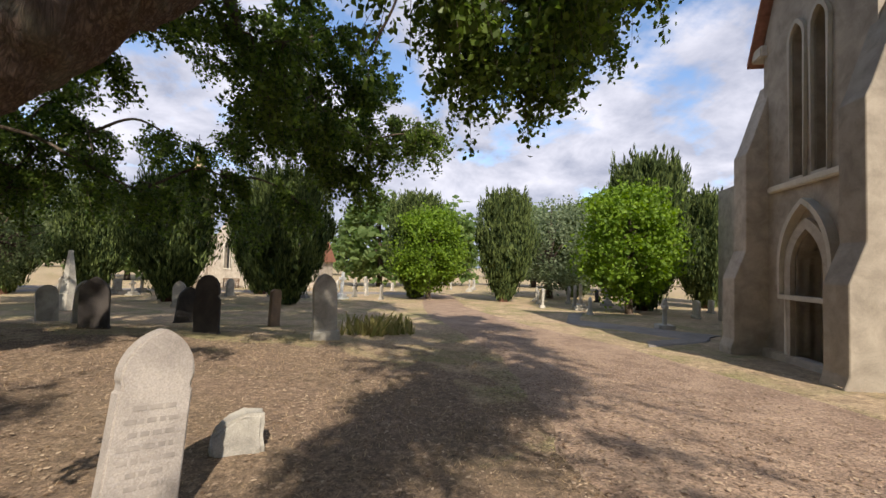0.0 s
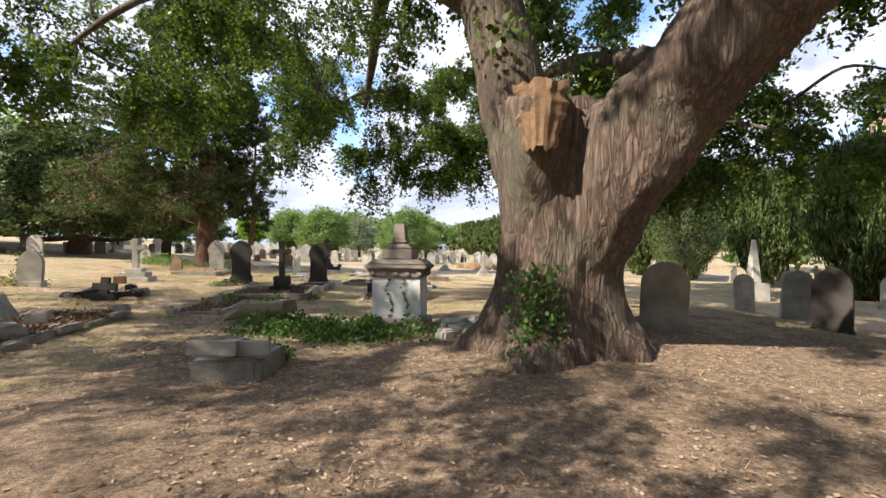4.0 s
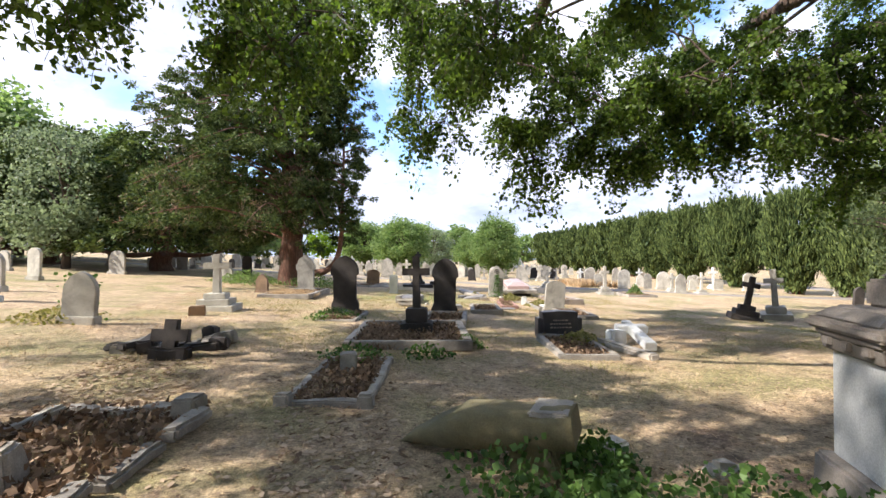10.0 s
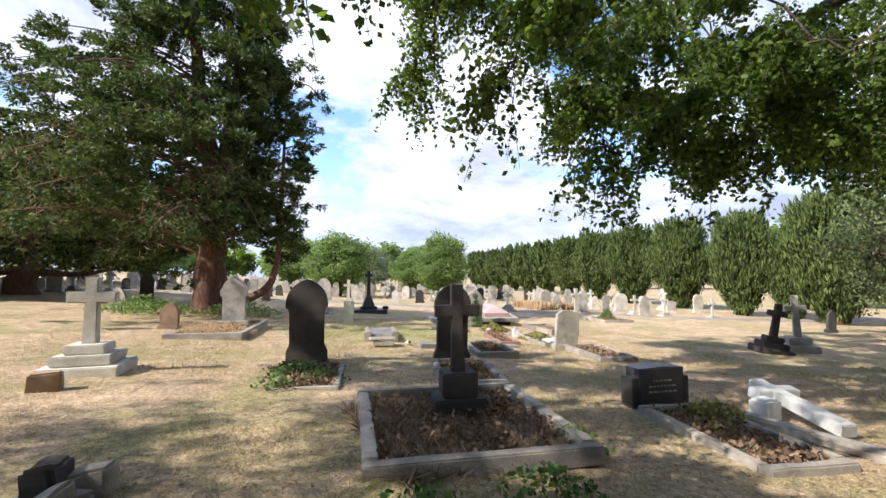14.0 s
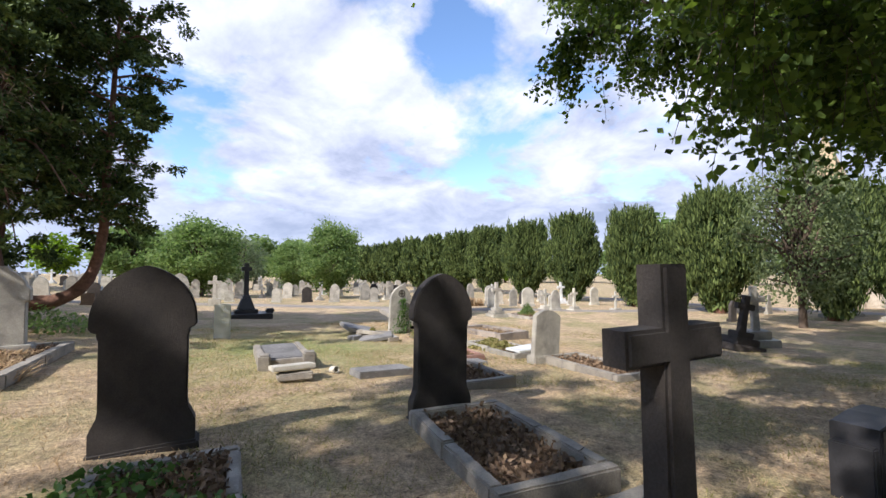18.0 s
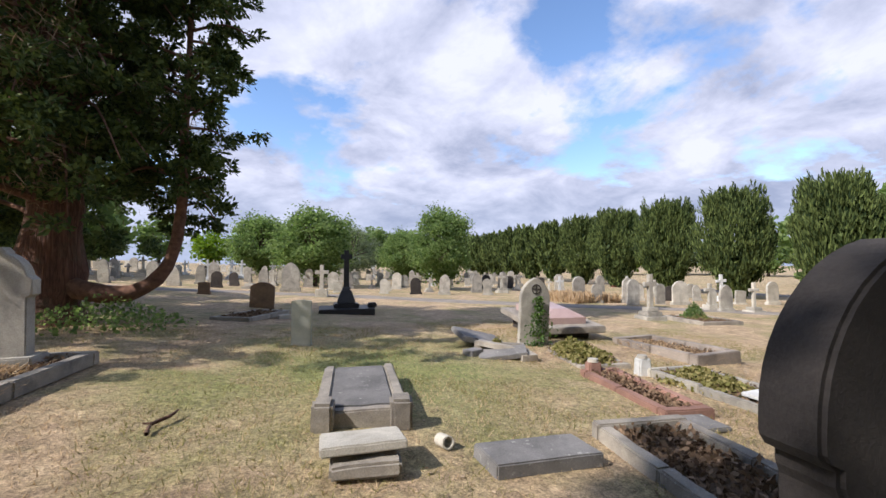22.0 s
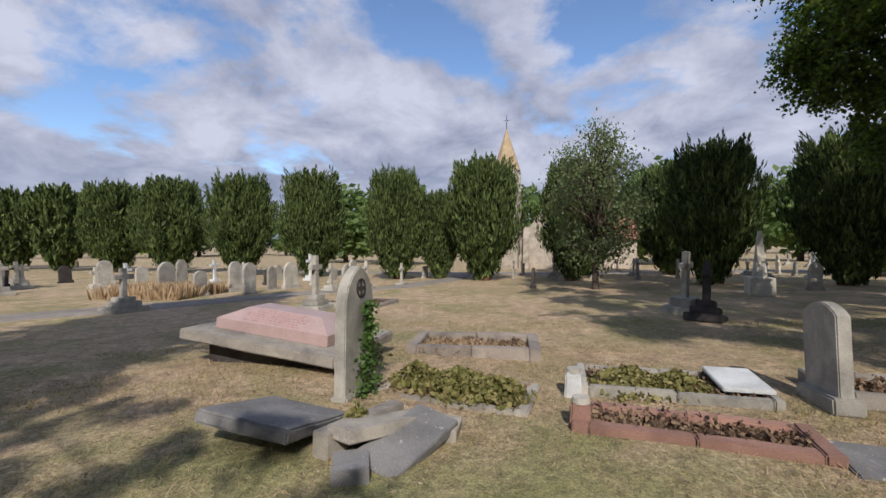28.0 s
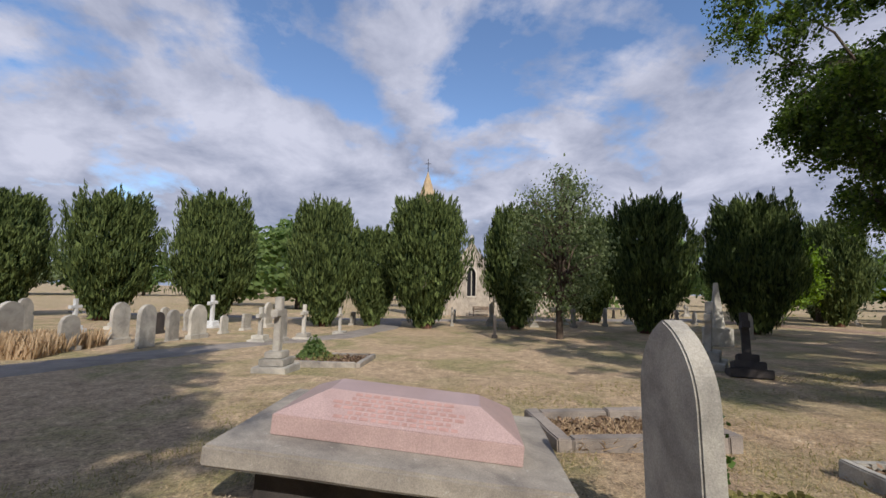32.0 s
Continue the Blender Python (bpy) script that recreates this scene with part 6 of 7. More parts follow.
# ---- the kerbed plot with cross and dark headstones ----
kerb_set(1.97, 10.87, 2.14, 2.4, M_KERB, "long stone kerb round a plot of dry brown weeds", -13, 0.13, 0.14, M_EARTH, up=0.03)
grave_cross(2.44, 12.4, 0.54, 1.63, 0.14, M_DARK, "dark stone cross on a two-step base", [(0.62, 0.54, 0.30), (0.42, 0.38, 0.28)], GRID, (0, -1))
headstone(1.17, 16.15, "arch", 0.76, 1.55, M_DARK, "dark weathered arch-topped headstone with flared foot", GRID + 4, (0, -1), 0.17, False)
kerb_set(0.82, 13.98, 1.0, 1.75, M_KERB, "ivy-grown low kerb before a dark headstone", -15, 0.05, 0.1, M_EARTH)
headstone(3.82, 15.38, "arch", 0.74, 1.62, M_DARK, "dark arch-topped headstone with shoulders and flared foot", GRID + 3, (0, 1), 0.16, False)
kerb_set(3.26, 13.42, 1.05, 1.9, M_KERB, "grave kerb with dry weeds before a dark pointed stone", GRID - 2, 0.16, 0.12, M_EARTH)
headstone(8.12, 17, "segment", 0.66, 1.08, M_GREY, "grey shouldered headstone tilted sideways", GRID + 3, (0, 5), 0.13)
kerb_set(7.9, 14.94, 0.95, 2.0, M_KERB, "low lichened kerb of a shaded grave", GRID, 0.13, 0.13, M_EARTH)


def desk_stone():
    t = thing("desk_headstone", 5.4, 12.03, -10, "low black granite desk headstone with pale streak", "headstone", up=-0.04)
    tab = part("tablet", slab(outline("flat", 0.74, 0.60), 0.3, 0.015), M_BLACK, t)
    for s in (-1, 1):
        part("shoulder", block(0.10, 0.26, 0.46, 0, s * 0.42, 0, 0.012), M_BLACK, t)
    lettering(tab, 0.6, 0.4, 3, -0.154, M_TOMB, 4)


desk_stone()
kerb_set(4.68, 9.82, 0.95, 1.9, M_KERB, "sandy kerb overgrown with green weeds", -16, 0.10, 0.12, M_EARTH)
fc = thing("fallen_cross", 6.1, 10.2, 0, "fallen white marble cross lying on its grave", "grave cross", up=0.0)
part("cross", slab(cross_outline(0.58, 1.25, 0.17, 0.95), 0.15, 0.012), M_WHITE, fc).matrix_basis = pose(0.0, -0.05, 0.10, -80, 0, -19)
part("broken_kerb", block(0.18, 1.5, 0.14, 0, -0.45, 0.1, 0.03, 1, 0.03), M_KERB, fc, "crumbled lichened kerb stone")
part("prop_stone", block(0.34, 0.22, 0.28, 0, -0.12, 0.72, 0.03, 1, 0.02), M_WHITE, fc)

# ---- the sunny middle ----
grave_cross(-2, 15.8, 0.62, 1.45, 0.16, M_PALE, "pale stone cross on three wide steps", [(0.98, 0.9, 0.17), (0.74, 0.68, 0.15), (0.5, 0.46, 0.14)], GRID + 12)
b = thing("book_stone", -2.14, 14.66, GRID + 25, "small tilted brown stone book", "grave ornament", up=-0.02)
part("book", block(0.34, 0.2, 0.24, 0, bev=0.02, top=0.9, wear=0.008), M_BROWN, b)
headstone(-3.73, 13.29, "gothic", 0.56, 1.02, M_GREY, "ivy-grown grey headstone with broken kerb", GRID + 10, (0, 3))
headstone(-7.07, 16.35, "segment", 0.68, 1.0, M_WHITE, "white marble headstone with a stepped top", GRID)
headstone(-10.82, 12.69, "round", 0.56, 1.4, M_PALE, "pale round-topped headstone leaning slightly", GRID + 30, (0, 4))
headstone(-13.9, 15.35, "round", 0.5, 1.45, M_PALE, "pale round-topped headstone in full sun", GRID + 30)
headstone(-11.9, 12.2, "flat", 0.8, 0.6, M_PALE, "low pale block headstone", GRID + 30, (0, 0), 0.3)
kerb_set(-9.43, 10.91, 1.2, 2.2, M_PALE, "pale sunlit grave kerb", GRID + 20, 0.14, 0.14, M_EARTH)
headstone(-8.46, 19.02, "gothic", 0.45, 1.15, M_PALE, "small pale pointed headstone in sunlight", GRID)
headstone(-10.1, 23.66, "round", 0.5, 1.25, M_PALE, "pale round headstone in dry grass", GRID)
headstone(-10.14, 30.32, "round", 0.86, 1.25, M_PALE, "wide pale round-topped headstone", GRID)
grave_cross(-17.57, 34.04, 0.8, 2.1, 0.2, M_PALE, "pale celtic cross on a block", [(0.9, 0.9, 0.4)], GRID, ring=True)
headstone(-1.73, 21.43, "gothic", 0.46, 0.76, M_BROWN, "small brown pointed headstone", GRID)
headstone(-4.14, 32.48, "round", 0.6, 1.32, M_DARK, "dark round headstone near the conifer", GRID)
headstone(-4.39, 28.34, "gothic", 0.6, 0.9, M_PALE, "pale low pointed headstone", GRID)
headstone(-0.16, 22.05, "plume", 0.74, 1.54, M_GREY, "carved grey headstone with finial and plants in relief", GRID + 8, (0, -1), 0.2, rows=0)
kerb_set(-0.78, 19.3, 1.75, 3.2, M_KERB, "broad stone kerb round a plot of dead brown weeds", GRID + 4, 0.14, 0.16, M_EARTH)
headstone(3.6, 23.42, "cwg", 0.37, 0.86, M_CWG, "white-grey war grave headstone with a badge", -20, (0, 0), 0.08, False, rows=0)
headstone(3.42, 31.01, "segment", 0.8, 0.9, M_BROWN, "low brown round-shouldered headstone", GRID + 2, (0, 3), 0.14, False)
kerb_set(2.38, 27.33, 1.15, 2.0, M_GREY, "flat sunken grave kerb with earth", GRID - 20, 0.1, 0.13, M_EARTH)
bk = thing("flower_block", 3.81, 27.88, 10, "small square stone flower holder", "grave vase", up=-0.02)
part("block", block(0.34, 0.22, 0.13, 0, bev=0.015, wear=0.005), M_PALE, bk)


def black_cross():
    t = thing("cross_monument", 6.06, 29.75, GRID + 6, "tall black granite cross on a bell-shaped base and wide kerb", "grave cross", up=-0.04)
    t.scale = (0.92, 0.92, 0.92)
    part("platform", block(2.0, 1.6, 0.24, 0, 0, 0, 0.03, 1, 0.01), M_BLACK, t)
    part("base", block(0.92, 0.8, 0.16, 0.24, 0, 0, 0.03), M_BLACK, t)
    part("bell_foot", block(0.70, 0.6, 0.50, 0.40, 0, 0, 0.03, 0.52), M_BLACK, t)
    part("collar", block(0.36, 0.32, 0.12, 0.90, 0, 0, 0.03, 0.75), M_BLACK, t)
    part("cross", slab([(px, pz + 1.0) for px, pz in cross_outline(0.42, 1.40, 0.18, 1.16, 0.95)], 0.16, 0.015), M_BLACK, t)
    part("vase", block(0.3, 0.3, 0.22, 0.2, 0.95, -0.2, 0.05, 1.2), M_BLACK, t)


black_cross()


def ledger_grave():
    """The low bench-like grave by the path: sloping slab between kerbs, loose pieces before it."""
    t = thing("ledger_grave", 3.45, 18.83, GRID + 2, "low kerbed grave with a lichened flat slab between rough end blocks", "grave", up=-0.03)
    part("slab", block(0.62, 1.6, 0.12, 0.085, 0, 0.95, 0.015, 1, 0.006), M_SLATE, t, "mottled grey lichened slab")
    for s in (-1, 1):
        part("kerb_stone", block(0.13, 1.7, 0.21, 0, s * 0.38, 0.98, 0.02, 1, 0.01), M_KERB, t)
        part("end_block", block(0.20, 0.26, 0.30, 0, s * 0.36, 0.05, 0.03, 1, 0.015), M_KERB, t, "rough rock-faced end block")
    part("front_kerb", block(0.56, 0.12, 0.20, 0, 0, 0.08, 0.015, 1, 0.008), M_KERB, t)


ledger_grave()
fs = thing("fallen_tablet", 3.23, 18.09, GRID + 2, "pale flat tablet lying on broken stone", "grave slab", up=0.03)
part("tablet", block(0.62, 0.42, 0.07, 0.12, bev=0.012, wear=0.004), M_PALE, fs).rotation_euler = (radians(-7), 0, radians(4))
part("broken_piece", block(0.5, 0.3, 0.1, 0, 0.02, -0.12, 0.02, 1, 0.02), M_KERB, fs)
lg = thing("ledger_slab", 4.55, 17.67, GRID + 10, "dark flat ledger slab lying in the grass", "grave slab", tilt=(0, 3), up=0.0)
part("slab", block(0.95, 0.42, 0.12, 0, bev=0.012, wear=0.006), M_SLATE, lg)
kerb_set(5.33, 16.0, 0.95, 1.9, M_KERB, "broken grave kerb with weeds", GRID, 0.14, 0.13, M_EARTH)
gl = thing("marble_ledger", 6.74, 17.81, GRID, "grey ledger stone set low in the turf", "grave slab", up=-0.02)
part("slab", block(0.6, 0.42, 0.05, 0, bev=0.012, wear=0.004), M_SLATE, gl)
pot = thing("clay_pipe", 3.97, 18.18, 0, "short end of a clay pipe", "pipe", up=0.02)
bm = bmesh.new()
bmesh.ops.create_cone(bm, cap_ends=False, segments=16, radius1=0.055, radius2=0.055, depth=0.16, matrix=Matrix.Rotation(radians(80), 4, "X") @ Matrix.Translation((0, 0.04, 0)))
bmesh.ops.solidify(bm, geom=bm.faces[:], thickness=0.012)
part("pipe", bm, M_PALE, pot)
stick = thing("fallen_stick", 1.76, 19.45, 0, "forked dry stick on the grass", "stick", up=0.03)
put("stick", join_tubes("stick", [tube([(-0.03, -0.22, 0), (-0.02, -0.05, 0.02), (0.1, 0.12, 0.02), (0.16, 0.25, 0.03)], [0.018, 0.017, 0.014, 0.008], 7, 0.2), tube([(-0.02, -0.02, 0.02), (-0.09, 0.0, 0.02)], [0.012, 0.006], 6, 0.1)], M_REDBARK), stick)

em = headstone(8.06, 22.08, "gothic", 0.66, 1.48, M_GREY, "pale grey pointed headstone with emblem and climbing ivy", GRID + 4, (0, 3), 0.13, False, rows=0)
bm = bmesh.new()
for i in range(20):
    for r in (0.085, 0.105):
        for yy in (-0.075, -0.064):
            bm.verts.new((r * math.cos(i * math.pi / 10), yy, 1.2 + r * math.sin(i * math.pi / 10)))
bm.verts.ensure_lookup_table()
for i in range(20):
    a, c = i * 4, (i + 1) % 20 * 4
    for p, q in ((0, 1), (1, 3), (3, 2), (2, 0)):
        bm.faces.new([bm.verts[k] for k in (a + p, c + p, c + q, a + q)])
ring = part("emblem_ring", bm, M_DARK, em, "round carved emblem")
part("emblem_flower", slab(cross_outline(0.14, 0.16, 0.03, 0.08), 0.012, 0, -0.068), M_DARK, ring).matrix_basis = pose(0, 0, 1.12)


def pink_tomb():
    t = thing("pink_granite_tomb", 9.68, 23.47, -15.5, "polished pink granite coped ledger on a grey stone slab", "tomb", tilt=(5.0, 0), up=0.14)
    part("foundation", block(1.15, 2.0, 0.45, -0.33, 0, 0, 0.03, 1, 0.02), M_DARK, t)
    part("slab", block(1.68, 2.55, 0.15, 0.10, 0, 0, 0.02, 1, 0.008), M_KERB, t, "lichened grey stone slab with worn edges")
    part("granite_base", block(1.02, 1.90, 0.15, 0.25, 0, 0.0, 0.006), M_PINK, t)
    bm = bmesh.new()
    a, b, c, d, z0, z1 = 0.51, 0.95, 0.20, 0.62, 0.40, 0.56
    vs = [bm.verts.new(p) for p in ((-a, -b, z0), (a, -b, z0), (a, b, z0), (-a, b, z0), (-c, -d, z1), (c, -d, z1), (c, d, z1), (-c, d, z1))]
    for q in ((0, 1, 5, 4), (1, 2, 6, 5), (2, 3, 7, 6), (3, 0, 4, 7), (4, 5, 6, 7), (3, 2, 1, 0)):
        bm.faces.new([vs[i] for i in q])
    bmesh.ops.bevel(bm, geom=bm.edges[:], offset=0.006, segments=2, affect="EDGES")
    part("coped_top", bm, M_PINK, t, "hipped pink granite top")
    rng = random.Random(8)
    vs, fs = [], []
    for r in range(6):
        y = -0.45 + r * 0.15
        half = rng.uniform(0.35, 0.6)
        p = -half
        f = 0.12 + 0.11 * r / 6
        while p < half:
            l = rng.uniform(0.03, 0.08)
            k = len(vs)
            u0 = 0.22 + 0.05 * r * 0.9
            for q, w in ((p, u0), (p + l, u0), (p + l, u0 + 0.028), (p, u0 + 0.028)):
                vs.append((-w, q, z1 - (w - c) / (a - c) * (z1 - z0) + 0.003))
            fs.append((k, k + 1, k + 2, k + 3))
            p += l + 0.02
    tagged(put("inscription", mesh_of("inscription", vs, fs, M_GILT), t), "worn inscription too small to read", kind="stuff")


pink_tomb()


def slab_heap():
    t = thing("broken_ledgers", 7.02, 22.32, GRID, "heap of tilted broken ledger slabs over a sunken grave", "grave", up=-0.03)
    part("tilted_slab", block(1.0, 0.85, 0.11, 0, bev=0.02, wear=0.008), M_SLATE, t, "tilted dark slab spotted with white lichen").matrix_basis = pose(-0.10, 0.10, 0.12, 6, 14, 6)
    for i, (x, y, z, w, d, h, rx, ry, rz) in enumerate(((0.12, -0.60, 0.0, 0.95, 0.16, 0.20, 0, 3, -12), (0.05, -1.05, 0.04, 0.85, 0.42, 0.09, 10, -8, -14), (0.12, -0.82, 0.10, 0.95, 0.3, 0.1, -6, 9, -22), (-0.45, -0.85, 0.0, 0.3, 0.25, 0.14, 0, 0, 30), (0.42, -1.15, 0.0, 0.3, 0.4, 0.12, 5, 0, 8))):
        part("broken_slab", block(w, d, h, 0, bev=0.008, wear=0.008, seed=i * 2.2), M_SLATE if i % 2 else M_KERB, t).matrix_basis = pose(x, y, z, rx, ry, rz)


slab_heap()
kerb_set(8.02, 20.1, 0.95, 1.75, M_KERB, "low kerb matted with yellowing ivy", GRID, 0.06, 0.14, M_EARTH)
kerb_set(10.45, 19.65, 1.15, 2.1, M_TOMB, "raised grey kerb tomb with dry grass inside", -6, 0.22, 0.17, M_EARTH)
kerb_set(8.35, 17.5, 0.95, 2.0, M_GREY, "pale grey marble kerb with corner posts over weeds", -12, 0.13, 0.10, M_EARTH)
lw = thing("marble_ledger", 8.45, 17.75, -12, "pale marble tablet lying on a white kerb", "grave slab", tilt=(0, -3), up=0.14)
part("slab", block(0.72, 0.5, 0.05, 0, bev=0.01), M_WHITE, lw)
for x, y, m, hh, lab in ((8.3, 19.62, M_WHITE, 0.30, "white marble corner post with a round cap"), (7.38, 19.78, M_RED, 0.26, "red stone corner post with a pale round cap")):
    p = thing("corner_post", x, y, GRID, lab, "grave post", "grave posts", up=-0.03)
    post = part("post", block(0.22, 0.2, hh, 0, bev=0.02, top=0.85, wear=0.01), m, p)
    bm = bmesh.new()
    bmesh.ops.create_cone(bm, cap_ends=True, segments=20, radius1=0.085, radius2=0.075, depth=0.05, matrix=Matrix.Translation((0, 0, hh + 0.02)))
    part("cap", bm, M_PALE, post)
kerb_set(6.95, 17.95, 0.62, 1.95, M_RED, "crumbling red stone kerb and earth", GRID, 0.10, 0.14, M_EARTH)
grave_cross(14.05, 15.05, 0.48, 1.5, 0.16, M_DARK, "leaning dark stone cross on a heaped base", [(0.88, 0.80, 0.20), (0.66, 0.60, 0.17), (0.44, 0.40, 0.16)], -38, (0, 11))
grave_cross(15.32, 14.92, 0.55, 1.75, 0.16, M_GREY, "grey stone cross on broken rockwork", [(0.86, 0.82, 0.27), (0.55, 0.55, 0.23)], -50, (3, -3))
ob_ = thing("obelisk", 20.15, 9.76, GRID, "thin pale obelisk on a plinth before the yews", "obelisk")
part("plinth", block(0.8, 0.8, 0.7, 0, bev=0.02), M_PALE, ob_)
part("shaft", block(0.40, 0.40, 1.75, 0.7, bev=0.01, top=0.3), M_PALE, ob_)
headstone(15.74, 3.29, "gothic", 0.64, 1.24, M_DARK, "dark pointed headstone in the yews' shade", GRID - 30, (0, 6), 0.14, False)
grave_cross(16.3, 25.5, 0.5, 1.72, 0.16, M_GREY, "grey stone cross on three steps beside the path", [(0.82, 0.78, 0.18), (0.6, 0.57, 0.16), (0.42, 0.4, 0.15)], GRID)
kerb_set(17.2, 23.4, 1.56, 2.02, M_KERB, "pale kerb round a plot with a green shrub", GRID, 0.14, 0.14, M_EARTH)
headstone(21.17, 30.17, "round", 0.67, 1.35, M_GREY, "wide round-topped grey headstone beside the path", GRID, (0, 0), 0.14, False)
headstone(23.34, 30.2, "round", 0.55, 1.12, M_GREY, "round-topped grey headstone in dry grass", GRID, (0, 0), 0.14, False)
headstone(22.49, 26.31, "gothic", 0.66, 1.31, M_GREY, "pointed grey headstone by the shrub", GRID)
grave_cross(23.42, 25.63, 0.48, 1.41, 0.13, M_PALE, "pale stone cross on steps", [(0.64, 0.64, 0.16), (0.45, 0.45, 0.14)], GRID)
grave_cross(22.51, 27.04, 0.54, 1.31, 0.14, M_PALE, "white stone cross on steps", [(0.66, 0.66, 0.16), (0.46, 0.46, 0.15)], GRID)
headstone(20.26, 31.76, "round", 0.6, 1.04, M_GREY, "small round grey headstone in tall straw", GRID)
headstone(22.39, 31.47, "round", 0.73, 1.38, M_GREY, "tall round-topped grey headstone in dry grass", GRID)
headstone(24.21, 29.64, "round", 0.95, 1.3, M_PALE, "broad pale round-topped headstone", GRID)
grave_cross(15.77, 31.27, 0.58, 1.36, 0.15, M_GREY, "grey stepped stone cross", [(0.97, 0.88, 0.18), (0.7, 0.66, 0.16), (0.48, 0.44, 0.14)], GRID)
grave_cross(25.95, 24.32, 0.47, 1.23, 0.12, M_PALE, "pale stone cross by the yews", [(0.53, 0.53, 0.18)], GRID)
grave_cross(6.67, 37.11, 0.68, 1.68, 0.19, M_PALE, "white marble cross on a block", [(0.6, 0.5, 0.42)], GRID)
headstone(5.61, 40.61, "gothic", 1.0, 1.8, M_GREY, "big grey pointed headstone", GRID)
headstone(1.42, 37.28, "flat", 0.5, 0.55, M_BROWN, "low orange-brown block headstone", GRID)
headstone(23.84, 17.68, "gothic", 0.44, 1.02, M_DARK, "dark narrow headstone by a tree", GRID, (0, 5))


# benches and a van far off
def bench(x, y, rz):
    t = thing("park_bench", x, y, rz, "brown slatted wooden bench against the chapel", "bench")
    for i in range(4):
        part("seat_slat", block(1.8, 0.09, 0.04, 0.42, 0, -0.2 + i * 0.12, 0.006), M_WOOD, t)
    for i in range(3):
        part("back_slat", block(1.8, 0.03, 0.09, 0.55 + i * 0.13, 0, 0.3, 0.006), M_WOOD, t)
    for sx in (-0.8, 0.8):
        for sy in (-0.2, 0.28):
            part("leg", block(0.07, 0.07, 0.42 if sy < 0 else 0.9, 0, sx, sy, 0.006), M_WOOD, t)


bench(43.9, 11.9, -107)
M_VAN = plain("white_vehicle_paint", (0.72, 0.72, 0.72), 0.3, 0, 0.05)
M_TYRE = plain("tyre_rubber", (0.02, 0.02, 0.02), 0.9)


def van(x, y, rz):
    t = thing("minibus", x, y, rz, "white minibus parked beyond the graves", "minibus")
    prof = [(-2.6, 0.35), (2.6, 0.35), (2.65, 1.1), (2.2, 1.3), (1.7, 2.3), (-2.5, 2.4), (-2.6, 2.2)]
    part("body", slab(prof, 2.0, 0.08), M_VAN, t)
    for i in range(4):
        for s in (-1, 1):
            part("window", block(0.75, 0.03, 0.6, 1.4, -1.9 + i * 0.95, s * 1.005, 0.01), M_GLASS, t)
    for sx in (-1.6, 1.7):
        for s in (-1, 1):
            bm = bmesh.new()
            bmesh.ops.create_cone(bm, cap_ends=True, segments=20, radius1=0.36, radius2=0.36, depth=0.24, matrix=Matrix.Translation((sx, s * 0.9, 0.36)) @ Matrix.Rotation(radians(90), 4, "X"))
            part("wheel", bm, M_TYRE, t)


van(30, 70, 20)


# ---- rows of further graves ----
def prototypes():
    made = []
    specs = [("round", 0.66, 1.15, M_PALE), ("gothic", 0.64, 1.3, M_GREY), ("segment", 0.62, 0.95, M_PALE), ("shoulder", 0.70, 1.2, M_GREY), ("flat", 0.6, 0.75, M_PALE), ("gothic", 0.56, 1.05, M_PALE), ("round", 0.6, 0.95, M_DARK), ("cutaway", 0.62, 1.35, M_GREY)]
    for style, w, h, m in specs:
        made.append(headstone(0, 0, style, w, h, m, {"round": "round-topped", "gothic": "pointed", "segment": "low curved", "shoulder": "shouldered", "flat": "square-topped", "cutaway": "scrolled"}[style] + (" dark" if m is M_DARK else " pale") + " headstone in the rows beyond", group="rows of further graves"))
    for w, h, m in ((0.55, 1.35, M_PALE), (0.6, 1.6, M_WHITE), (0.5, 1.2, M_GREY)):
        made.append(grave_cross(0, 0, w, h, 0.15, m, "stone cross on two steps in the rows beyond", [(0.7, 0.65, 0.18), (0.48, 0.45, 0.16)], group="rows of further graves"))
    return made


PROTO = prototypes()
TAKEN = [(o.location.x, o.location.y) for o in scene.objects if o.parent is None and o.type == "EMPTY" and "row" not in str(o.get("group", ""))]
rng_g = random.Random(42)
PATH_XY = [(p[1][0], p[1][1]) for p in PATH]


def near_line(x, y, pts, lim):
    return any((x - a) ** 2 + (y - b) ** 2 < lim * lim for a, b in pts)


def footpath_clear(x, y):
    px = [35.5, 30, 24.6, 21.2, 17.4, 9, -6.4, -26.5]
    py = [21.1, 21.9, 24.1, 27.9, 30.7, 37.4, 41.8, 49.0]
    return abs(y - np.interp(x, px[::-1], py[::-1])) > 1.9


def scatter(n, x0, x1, y0, y1, clear=1.7):
    k = tries = 0
    while k < n and tries < n * 30:
        tries += 1
        row = round(rng_g.uniform(y0, y1) / 2.6) * 2.6
        x = rng_g.uniform(x0, x1)
        y = row - 0.3 * (x - x0) * 0.98
        y = y0 + (y - y0) % (y1 - y0)
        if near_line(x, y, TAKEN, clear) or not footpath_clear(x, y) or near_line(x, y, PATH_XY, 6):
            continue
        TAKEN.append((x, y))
        src = rng_g.choice(PROTO)
        s = rng_g.uniform(0.8, 1.2)
        c = copy_thing(src, pose(*G(x, y, -0.03), rng_g.uniform(-3, 3), rng_g.uniform(-5, 5), GRID + rng_g.uniform(-6, 6)))
        c.scale = (s, s, s)
        k += 1


